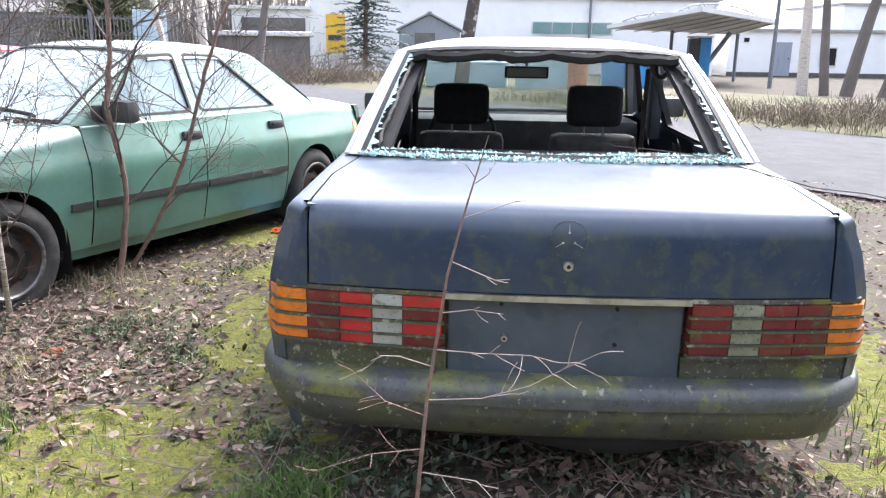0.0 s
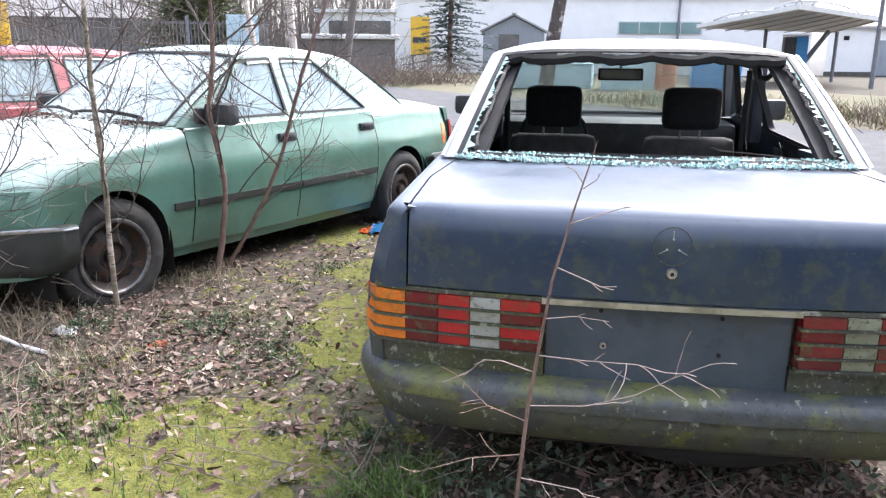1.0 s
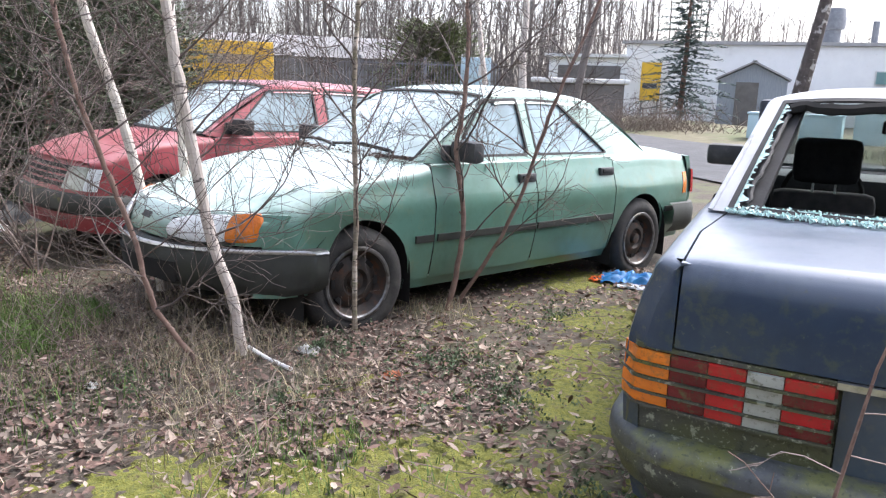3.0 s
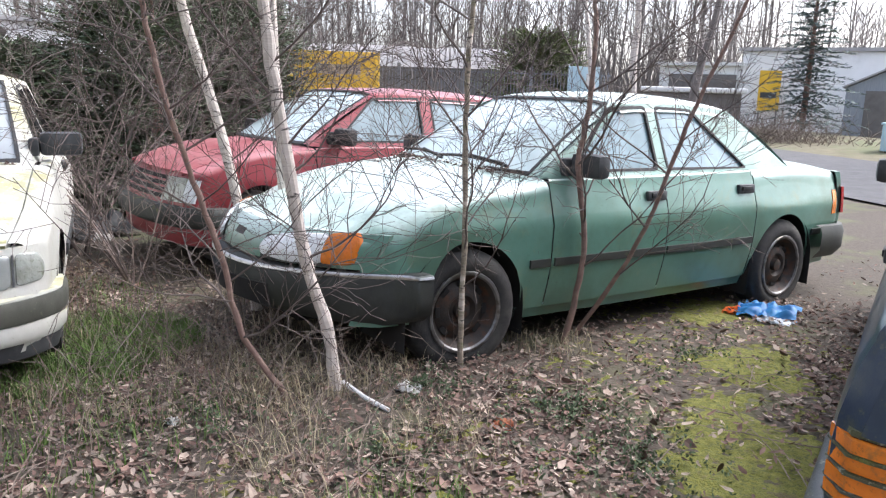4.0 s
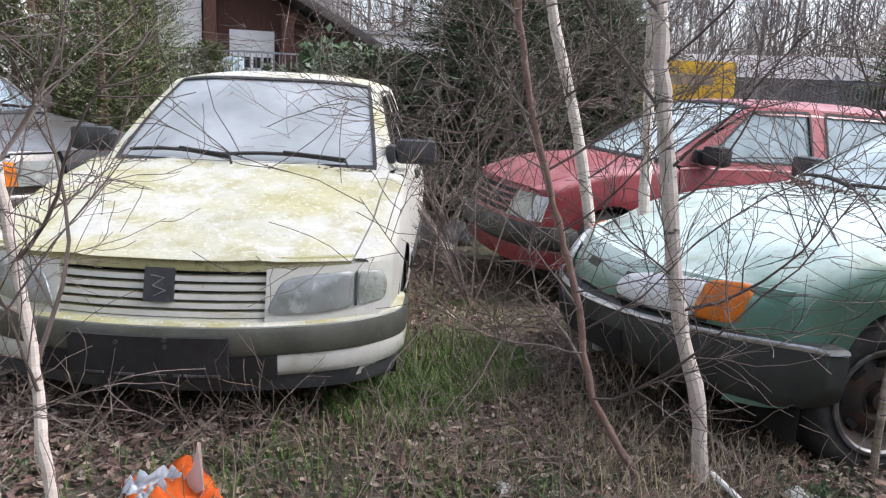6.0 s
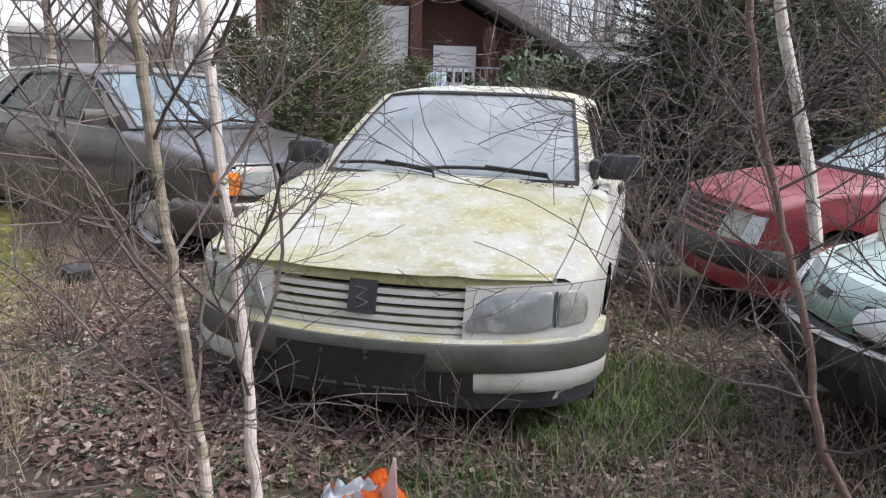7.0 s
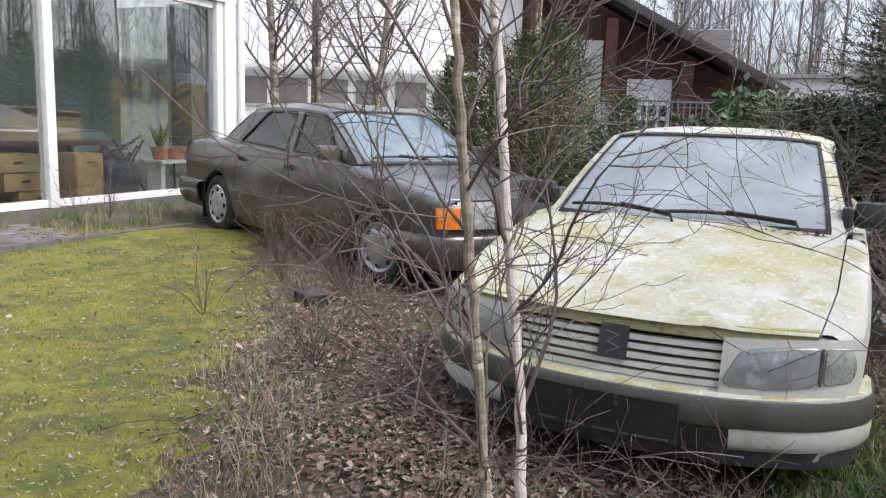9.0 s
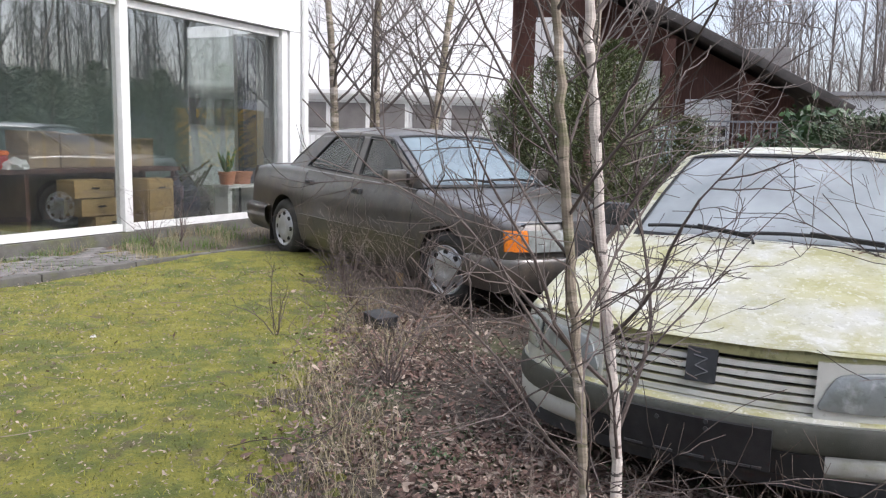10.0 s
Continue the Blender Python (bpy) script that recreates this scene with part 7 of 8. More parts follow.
def conifer(name, label, x, y, h, r, mat, seed, n=260, droop=-0.15, size=0.16, z0=0.05, category="shrub", power=0.7):
    rng = random.Random(seed)
    root = thing(name, label, category, Matrix.Translation((x, y, 0)))
    tube("trunk", [(0, 0, -0.05), (0.02, 0.01, h * 0.5), (0, 0, h * 0.97)], [0.03 + r * 0.05, 0.02 + r * 0.03, 0.008], M["red_bark"], root, 7)
    st = ([], [])
    for k in range(n):
        u = (k + rng.random()) / n
        z = lerp(z0, h, u)
        rad = r * (1 - u) ** power * rng.uniform(0.55, 1.12)
        a = k * 2.399 + rng.uniform(-0.4, 0.4)
        d = Vector((math.cos(a), math.sin(a), droop + 0.5 * u + rng.uniform(-0.15, 0.2)))
        start = Vector((0, 0, z)) + Vector((math.cos(a), math.sin(a), 0)) * rad * 0.25
        sprays(st, rng, start, d, max(0.12, rad), max(6, int(rad * 26)), size)
    tagged(add_mesh("crown", st[0], st[1], mat, root, smooth=False), kind="stuff")
    return root


# dark conifer hedge behind the white and red cars
for k, (x, y, h, r) in enumerate(((-6.9, 6.0, 2.3, 0.95), (-7.6, 5.0, 1.55, 0.85), (-7.9, 6.4, 2.5, 1.1), (-7.3, 7.4, 2.4, 1.0), (-8.7, 5.9, 1.6, 1.0), (-9.0, 7.2, 2.6, 1.15), (-8.1, 8.3, 2.5, 1.1), (-9.9, 6.6, 1.65, 1.0), (-8.8, 9.4, 2.6, 1.1), (-6.6, 7.1, 2.0, 0.9), (-9.6, 8.6, 2.7, 1.1))):
    conifer("hedge_conifer", "dense dark green conifer of the overgrown hedge", x, y, h, r, M["hedge"], 50 + k, 520, -0.05, 0.105, power=0.22)
# lighter conifers behind the brown car
for k, (x, y, h, r) in enumerate(((-9.7, 2.9, 2.25, 1.0), (-10.4, 3.4, 2.5, 1.1), (-10.3, 2.2, 2.0, 0.8), (-11.4, 2.9, 2.4, 1.0), (-9.3, 3.9, 1.6, 0.8), (-12.8, 4.4, 2.7, 1.2))):
    conifer("juniper_shrub", "upright olive green juniper shrub behind the cars", x, y, h, r, M["conifer"], 80 + k, 520, 0.45, 0.075, power=0.5)
# laurel bush
for k, (x, y, z, r) in enumerate(((-9.7, 5.5, 1.05, 0.75), (-10.6, 6.5, 1.1, 0.8), (-8.9, 5.1, 0.9, 0.6))):
    rng = random.Random(90 + k)
    root = thing("laurel_bush", "glossy green laurel bush above the hedge", "shrub", Matrix.Translation((x, y, 0)))
    for q in range(5):
        a = q * 1.3
        tube("stem", [(0, 0, -0.03), (0.2 * math.cos(a), 0.2 * math.sin(a), z * 0.6), (0.5 * r * math.cos(a), 0.5 * r * math.sin(a), z + 0.2)], [0.03, 0.02, 0.008], M["red_bark"], root, 5)
    st = ([], [])
    for q in range(38):
        a, b = rng.uniform(0, 6.28), rng.uniform(-1, 1)
        blades(st, rng, (r * math.cos(a) * (1 - b * b) ** .5 * 0.8, r * math.sin(a) * (1 - b * b) ** .5 * 0.8, z + b * r * 0.8), (0.22, 0.22, 0.2), 45, 0.13, 0.45)
    tagged(add_mesh("crown", st[0], st[1], M["laurel"], root, smooth=False), kind="stuff")
# evergreen near the barn, spruce by the works
conifer("evergreen_tree", "broad dark evergreen tree before the barn", -15.5, 36.5, 4.0, 2.9, M["conifer"], 101, 620, 0.1, 0.24, category="tree", power=0.22)
rng = random.Random(7)
spr = thing("spruce_tree", "thin blue-green spruce with drooping open branches", "tree", Matrix.Translation((-3.3, 32.9, 0)))
tube("trunk", [(0, 0, -0.05), (0.05, 0, 3), (0.05, 0, 7.2)], [0.13, 0.09, 0.02], M["red_bark"], spr, 8)
st = ([], [])
for k in range(105):
    z = lerp(0.5, 7.0, (k + rng.random()) / 105)
    L = lerp(2.8, 0.25, (z / 7.2) ** 0.8) * rng.uniform(0.7, 1.15)
    a = k * 2.399
    d = Vector((math.cos(a), math.sin(a), -0.05 + 0.3 * z / 7))
    sprays(st, rng, (0.03, 0, z), d, L, max(8, int(L * 22)), 0.30)
tagged(add_mesh("crown", st[0], st[1], M["spruce"], spr, smooth=False), kind="stuff")


# bare trees of the middle distance
def bare_tree(name, label, x, y, h, r, lean, seed, bark, spec, nb=12, z0=0.35, mat=None):
    rng = random.Random(seed)
    root = thing(name, label, "tree", Matrix.Translation((x, y, 0)))
    pts = [Vector((0, 0, -0.1))]
    for k in range(1, 9):
        u = k / 8
        pts.append(Vector((lean[0] * u + rng.uniform(-1, 1) * 0.02 * h * u, lean[1] * u + rng.uniform(-1, 1) * 0.02 * h * u, h * u)))
    tube("trunk", pts, [r * (1 - 0.85 * k / 8) for k in range(9)], bark, root, 9)
    st = Sticks()
    for k in range(nb):
        u = rng.uniform(z0, 0.95)
        i = min(7, int(u * 8))
        a = rng.uniform(0, 6.28)
        d = Vector((math.cos(a) * 0.75, math.sin(a) * 0.75, 0.65))
        q = limb(rng, pts[i].lerp(pts[i + 1], u * 8 - i), d, h * 0.32 * (1.15 - u) * rng.uniform(0.7, 1.3) + 0.4, 0.14, 0.10, 6)
        st.add(q, r * 0.3 * (1.1 - u), 0.01, 5)
        branching(st, rng, q, r * 0.18, 0, spec)
    tagged(add_mesh("crown", st.v, st.f, mat or M["far_bark"], root), kind="stuff")


MID = [(3.0, 0.42, 0.7, 0.13, 0.05), (3.5, 0.45, 0.7, 0.16, 0.02)]
for k, (x, y, h, r, lean, bk) in enumerate(((0.35, 20, 9, 0.20, (1.1, 0), "dark_birch"), (-8.0, 26.9, 10, 0.16, (-0.3, 0), "birch"), (-5.6, 23.4, 9, 0.14, (1.6, 0), "far_bark"), (-9.4, 27.5, 9, 0.12, (-1.6, 0), "birch"), (10.6, 23.7, 9, 0.17, (-0.5, 0), "birch"), (12.1, 24.1, 9, 0.20, (1.6, 0), "far_bark"), (11.6, 24.4, 9, 0.15, (-0.8, 0.3), "far_bark"), (13.2, 24.0, 9, 0.2, (2.6, 0), "far_bark"),
        (-17.1, -0.1, 9, 0.10, (-0.5, -0.4), "birch_green"), (-17.2, 0.65, 9, 0.12, (0, 0.1), "birch_green"), (-16.1, 1.5, 9, 0.09, (0.3, 1.4), "birch_green"), (-15.2, 4.4, 8, 0.09, (0, 0.4), "birch_green"), (-16.5, 13.5, 11, 0.15, (0.5, 0.3), "dark_birch"), (-18.5, 17.0, 12, 0.17, (-0.6, 0.2), "far_bark"), (-14.6, 16.5, 12, 0.14, (0.9, 0), "far_bark"), (-20.5, 21.5, 13, 0.2, (0.4, 0), "dark_birch"))):
    bare_tree("birch_tree" if bk == "birch" else "bare_tree", "tall bare birch with white bark" if bk == "birch" else "tall bare tree with grey-brown bark", x, y, h, r, lean, 200 + k, M[bk], MID, 26 if x < -14 else 14, 0.14 if x < -14 else 0.36)

# far woods, one mass of bare trees
rng = random.Random(77)
st = Sticks()
for k in range(460):
    a = radians(rng.uniform(-12, 122))  # from ahead (0) round to the left and behind the showroom
    D = rng.uniform(52, 95)
    if a < radians(2):
        D = rng.uniform(75, 110)
    x, y = -math.sin(a) * D, math.cos(a) * D
    h = rng.uniform(11, 19) * (0.55 if a < radians(4) else 1.0)
    lean = rng.uniform(-0.6, 0.6)
    pts = [Vector((x + lean * u + rng.uniform(-.15, .15), y + rng.uniform(-.15, .15), h * u)) for u in (0, .25, .5, .75, 1)]
    r = rng.uniform(0.05, 0.14)
    st.add(pts, r, 0.02, 5)
    for q in range(19):
        u = rng.uniform(0.2, 0.98)
        i = min(3, int(u * 4))
        p = pts[i].lerp(pts[i + 1], u * 4 - i)
        b = rng.uniform(0, 6.28)
        l = limb(rng, p, (math.cos(b) * 0.6, math.sin(b) * 0.6, 0.8), h * 0.2 * rng.uniform(0.5, 1.3), 0.12, 0.08, 3)
        st.add(l, r * 0.3, 0.012, 3)
        branching(st, rng, l, 0.022, 0, [(2.6, 0.5, 0.6, 0.12, 0.06)])
tagged(add_mesh("far_woods", st.v, st.f, M["far_bark"]), "grey-brown bare woods in the distance", "woods", kind="stuff")
# low undergrowth at the woods' foot
st = Sticks()
for k in range(5200):
    a = radians(rng.uniform(-6, 122))
    D = rng.uniform(44, 70)
    p = Vector((-math.sin(a) * D, math.cos(a) * D, 0))
    st.add(limb(rng, p, (rng.uniform(-.4, .4), rng.uniform(-.4, .4), 1), rng.uniform(1.5, 5) * (1.9 if rng.random() < 0.4 and a > 0.15 else 1), 0.15, 0.05, 3), 0.05, 0.015, 3)
tagged(add_mesh("far_undergrowth", st.v, st.f, M["far_bark"]), "brown bare undergrowth at the edge of the woods", "undergrowth", kind="stuff")
# trees and scrub on the open side behind the path, unseen, to darken reflections
st = Sticks()
for k in range(150):
    a = radians(rng.uniform(128, 305))
    D = rng.uniform(13, 48)
    x, y = -math.sin(a) * D - 1, math.cos(a) * D
    h = rng.uniform(8, 15)
    pts = [Vector((x + rng.uniform(-.3, .3), y + rng.uniform(-.3, .3), h * u)) for u in (0, .25, .5, .75, 1)]
    r = rng.uniform(0.10, 0.22)
    st.add(pts, r, 0.03, 6)
    for q in range(16):
        u = rng.uniform(0.15, 0.98)
        i = min(3, int(u * 4))
        b = rng.uniform(0, 6.28)
        l = limb(rng, pts[i].lerp(pts[i + 1], u * 4 - i), (math.cos(b) * 0.6, math.sin(b) * 0.6, 0.8), h * 0.25 * rng.uniform(0.5, 1.3), 0.12, 0.08, 4)
        st.add(l, r * 0.35, 0.012, 4)
        branching(st, rng, l, 0.03, 0, [(2.5, 0.5, 0.6, 0.12, 0.06)])
tagged(add_mesh("unseen_near_woods", st.v, st.f, M["far_bark"]), "bare trees out of view on the open side of the yard", "woods", kind="stuff")
stb = ([], [])
for k in range(1300):
    a = radians(rng.uniform(128, 305))
    D = rng.uniform(11, 26)
    sprays(stb, rng, (-math.sin(a) * D - 1, math.cos(a) * D, rng.uniform(0.1, 3.2)), (rng.uniform(-1, 1), rng.uniform(-1, 1), 0.8), 1.3, 18, 0.55)
tagged(add_mesh("scrub_hedge", stb[0], stb[1], M["hedge"], smooth=False), "dark scrub hedge added out of view to darken reflections", "hedge", kind="stuff")
# grassy verge across the road
M["verge"] = surf("tan_green_verge_grass", (0.10, 0.088, 0.05), (0.18, 0.16, 0.095), 2.5, 0.95, 0, 0.8, 30, [((0.09, 0.12, 0.04), 0.6, 0.48, 0.15, 0.7, 0)])
vs, fs = [], []
for i, u in enumerate(us):
    for k in range(5):
        p = road_pt(u, 1.02 + k * 0.42)
        vs.append((p.x, p.y, (0.02, 0.13, 0.17, 0.15, 0.05)[k] + 0.05 * noise.noise((p.x * 0.8, p.y * 0.8, 0))))
fs = [(i * 5 + k, i * 5 + k + 1, i * 5 + k + 6, i * 5 + k + 5) for i in range(len(us) - 1) for k in range(4)]
tagged(add_mesh("verge", vs, fs, M["verge"]), "tan and green grass verge across the road", "verge", kind="structure")
# dry bushes on the verge across the road
for k, (cx, cy, sx, sy, h, n) in enumerate(((7.8, 14.6, 2.4, 1.3, 0.5, 1500), (-4.2, 27.0, 3.5, 1.5, 1.2, 700), (-8.5, 29, 2.5, 1.2, 1.5, 500), (18, 17, 5, 3, 1.0, 900))):
    st = Sticks()
    for q in range(n):
        p = Vector((cx + rng.gauss(0, 0.45) * sx, cy + rng.gauss(0, 0.45) * sy, 0))
        st.add(limb(rng, p, (rng.uniform(-1, 1), rng.uniform(-1, 1), 0.9), h * rng.uniform(0.5, 1.3), 0.25, -0.05, 4), 0.010, 0.004, 3)
    tagged(add_mesh("dry_bush", st.v, st.f, M["stalk"]), "tangled brown dry brush on the verge", "bush", kind="stuff")


# ---- ground cover ----
M["moss"] = surf("yellow_green_moss", (0.105, 0.11, 0.017), (0.21, 0.21, 0.04), 30, 0.95, 0, 1.0, 140, [((0.05, 0.06, 0.02), 60, 0.5, 0.12, 0.7, 0), ((0.12, 0.09, 0.055), 18, 0.56, 0.1, 0.8, 0)])
M["lawn"] = surf("mossy_lawn", (0.125, 0.125, 0.016), (0.225, 0.215, 0.036), 7, 0.95, 0, 1.0, 110, [((0.075, 0.10, 0.022), 3.2, 0.45, 0.16, 0.85, 0), ((0.10, 0.078, 0.048), 7.0, 0.55, 0.10, 0.7, 0), ((0.26, 0.25, 0.05), 5.0, 0.55, 0.1, 0.6, 0), ((0.045, 0.055, 0.015), 70, 0.52, 0.1, 0.6, 0), ((0.13, 0.11, 0.07), 22, 0.62, 0.06, 0.7, 0)])
M["grass"] = surf("green_grass_blades", (0.06, 0.12, 0.02), (0.13, 0.20, 0.045), 12, 0.8, island=0.35)
M["lawn_blade"] = surf("yellowish_moss_blades", (0.12, 0.125, 0.018), (0.25, 0.24, 0.045), 12, 0.9, island=0.75)
M["dry_grass"] = surf("straw_dry_grass", (0.20, 0.17, 0.10), (0.34, 0.29, 0.19), 12, 0.9, island=0.35)
M["weed"] = surf("grey_green_weeds", (0.055, 0.085, 0.04), (0.11, 0.15, 0.075), 12, 0.8, island=0.3)
M["leaf_a"] = surf("pale_dead_leaves", (0.205, 0.155, 0.12), (0.355, 0.29, 0.235), 10, 0.85, 0, 0.2, 80, island=0.45)
M["leaf_b"] = surf("brown_dead_leaves", (0.10, 0.06, 0.046), (0.195, 0.125, 0.098), 10, 0.85, 0, 0.2, 80, island=0.45)
M["ivy"] = surf("dark_ivy", (0.035, 0.055, 0.03), (0.075, 0.10, 0.06), 10, 0.5, island=0.4)


def lawn_edge(x):
    """The lawn lies at y below this."""
    return 0.38 + 0.16 * math.sin(x * 1.7) + 0.1 * math.sin(x * 4.1 + 1) - 1.6 * sstep(-3.9, -1.8, x)


def in_lawn(x, y):
    return y < lawn_edge(x)


MOSSY = [(-0.80, 3.35, 0.26, 0.75, 0.15), (-1.10, 2.20, 0.62, 0.34, 0.0), (-1.95, 1.95, 0.30, 0.25, 0.3), (-0.95, 4.5, 0.28, 0.5, 0.0), (1.75, 3.0, 0.30, 0.7, 0.0), (-1.35, 5.4, 0.25, 0.4, 0), (1.6, 2.3, 0.25, 0.3, 0)]


def moss_at(x, y):
    b = 0.0
    for cx, cy, rx, ry, an in MOSSY:
        dx, dy = x - cx, y - cy
        u = dx * math.cos(an) + dy * math.sin(an)
        w = -dx * math.sin(an) + dy * math.cos(an)
        q = 0.1 + math.hypot(u / rx, w / ry) + 0.55 * noise.noise((x * 3.1, y * 3.1, 0.5)) + 0.5 * noise.noise((x * 8.3, y * 8.3, 4.5)) + 0.4 * noise.noise((x * 23, y * 23, 7.5))
        b = max(b, 1 - q)
    return b


# moss cushions: low uneven mounds with a ragged outline
for k, (cx, cy, rx, ry, an) in enumerate(MOSSY):
    vs, idx, fs = [], {}, []
    n = 110
    for j in range(n + 1):
        for i in range(n + 1):
            x, y = cx + (i / n * 2 - 1) * max(rx, ry) * 1.4, cy + (j / n * 2 - 1) * max(rx, ry) * 1.4
            m = moss_at(x, y)
            if m > -0.35:
                idx[i, j] = len(vs)
                vs.append((x, y, gz(x, y) + max(-0.02, min(0.008, 0.05 * m)) + 0.008 * noise.noise((x * 9, y * 9, 2)) + 0.009 * noise.noise((x * 31, y * 31, 5)) - 0.003))
    for j in range(n):
        for i in range(n):
            q = [(i, j), (i + 1, j), (i + 1, j + 1), (i, j + 1)]
            if all(p in idx for p in q):
                fs.append(tuple(idx[p] for p in q))
    tagged(add_mesh("moss_patch", vs, fs, M["moss"], sharp=180), "yellow-green moss patch on the ground", "moss", kind="stuff")

# lawn sheet
vs, idx, fs = [], {}, []
nx, ny = 380, 250
for j in range(ny + 1):
    for i in range(nx + 1):
        x, y = lerp(-9.6, 4.5, i / nx), lerp(-7.5, 0.9, j / ny)
        e = lawn_edge(x) - y + 0.3 * noise.noise((x * 2.7, y * 2.7, 4.0)) + 0.28 * noise.noise((x * 7.1, y * 7.1, 4.0)) + 0.22 * noise.noise((x * 15, y * 15, 4.0)) - 0.08
        if e > -0.35:
            idx[i, j] = len(vs)
            vs.append((x, y, gz(x, y) + max(-0.03, min(0.015, 0.06 * e)) + 0.010 * noise.noise((x * 5, y * 5, 6)) + 0.007 * noise.noise((x * 17, y * 17, 3)) - 0.002))
for j in range(ny):
    for i in range(nx):
        q = [(i, j), (i + 1, j), (i + 1, j + 1), (i, j + 1)]
        if all(p in idx for p in q):
            fs.append(tuple(idx[p] for p in q))
tagged(add_mesh("lawn", vs, fs, M["lawn"], sharp=180), "yellow-green mossy lawn", "lawn", kind="stuff")


def under_car(x, y):
    for m, a, b, w in CARS:
        q = m @ Vector((x, y, 0))
        if b < q.x < a and abs(q.y) < w:
            return True
    return False


CARS = [(car_pose(-2.843, 4.031, -116.4).inverted(), 0.7, -3.2, 0.7), (car_pose(0.515, 5.655, 87.2).inverted(), 0.6, -3.0, 0.68), (car_pose(-4.348, 2.118, -36.88).inverted(), 0.6, -3.3, 0.68), (car_pose(-4.83, 4.76, -114).inverted(), 0.6, -3.0, 0.7), (car_pose(-7.71, 1.795, 32.25).inverted(), 0.7, -3.6, 0.7)]


def leaf_into(v, f, rng, p, s):
    """A curled dead leaf of eight triangles."""
    a = rng.uniform(0, 6.28)
    tilt = rng.gauss(0, 0.38)
    roll = rng.gauss(0, 0.38)
    R = Matrix.Rotation(a, 3, "Z") @ Matrix.Rotation(tilt, 3, "X") @ Matrix.Rotation(roll, 3, "Y")
    curl = rng.uniform(-0.1, 0.55)
    wd = rng.uniform(0.35, 0.8)
    i = len(v)
    shape = [(-0.5, 0), (-0.3 + rng.uniform(-.12, .12), rng.uniform(0.28, 0.5)), (0.12 + rng.uniform(-.15, .1), rng.uniform(0.22, 0.46)), (0.62, rng.uniform(-.1, .1)), (0.1 + rng.uniform(-.15, .15), -rng.uniform(0.25, 0.5)), (-0.3, -rng.uniform(0.2, 0.45)), (0.02, 0)]
    for x, y in shape:
        z = curl * (x * x + 1.4 * y * y) * 0.9 - 0.05
        v.append(Vector(p) + R @ Vector((x * s, y * s * wd, z * s)))
    f += [(i + 6, i + q, i + (q + 1) % 6) for q in range(6)]


rng = random.Random(11)
la, lb = ([], []), ([], [])
count = 0
while count < 84000:
    # dense close to the path, thinner further off
    pick = rng.random()
    if pick < 0.60:
        x, y = rng.uniform(-5.2, 1.0), rng.uniform(0.6, 5.8)
    elif pick < 0.75:
        x, y = rng.uniform(-7.2, -2.6), rng.uniform(0.2, 1.9)
    elif pick < 0.92:
        x, y = 0.8 + 3.8 * rng.random() ** 1.7, 1.2 + 6.4 * rng.random() ** 1.5
    else:
        x, y = rng.uniform(-9.0, 4.5), rng.uniform(-1.8, 8.0)
    x, y = x + rng.gauss(0, 0.28), y + rng.gauss(0, 0.28)
    m = moss_at(x, y)
    dens = 0.50 + 0.9 * noise.noise((x * 1.1, y * 1.1, 9.0))
    dens = min(1.0, max(0.22, dens))
    if m > 0.0:
        dens *= 0.16
    if in_lawn(x, y):
        dens *= 0.07 + 0.85 * max(0.0, 1 - (lawn_edge(x) - y) / 0.7) ** 1.6
    if under_car(x, y):
        dens *= 0.55 if x > -0.5 else 0.3
    if rng.random() > dens:
        continue
    count += 1
    tgt = la if rng.random() < 0.35 else lb
    s = rng.uniform(0.014, 0.036) if rng.random() < 0.86 else rng.uniform(0.036, 0.06)
    leaf_into(tgt[0], tgt[1], rng, (x, y, gz(x, y) + rng.uniform(0.006, 0.03) + (0.02 if m > 0 or in_lawn(x, y) else 0)), s)
tagged(add_mesh("pale_leaf_litter", la[0], la[1], M["leaf_a"], smooth=False), "pale curled dead leaves covering the ground", "dead leaves", kind="stuff")
tagged(add_mesh("brown_leaf_litter", lb[0], lb[1], M["leaf_b"], smooth=False), "brown curled dead leaves covering the ground", "dead leaves", kind="stuff")


def tufts(name, label, mat, spots, h, w, spread, seed, cat="grass"):
    """Grass blades: spots are (x, y, radius, count)."""
    rng = random.Random(seed)
    v, f = [], []
    for cx, cy, r, n in spots:
        for k in range(n):
            a, q = rng.uniform(0, 6.28), r * math.sqrt(rng.random())
            x, y = cx + q * math.cos(a), cy + q * math.sin(a)
            b = rng.uniform(0, 6.28)
            L = h * rng.uniform(0.4, 1.3)
            d = Vector((math.cos(b), math.sin(b), 0)) * L * spread * rng.uniform(0.3, 1.2)
            s = Vector((-math.sin(b), math.cos(b), 0)) * w * rng.uniform(0.6, 1.2)
            p = Vector((x, y, gz(x, y) - 0.005))
            i = len(v)
            v += [p - s, p + s, p + d * 0.4 + Vector((0, 0, L * 0.6)) + s * 0.8, p + d * 0.4 + Vector((0, 0, L * 0.6)) - s * 0.8, p + d + Vector((0, 0, L * 0.85))]
            f += [(i, i + 1, i + 2, i + 3), (i + 3, i + 2, i + 4)]
    return tagged(add_mesh(name, v, f, mat, smooth=False), label, cat, kind="stuff")


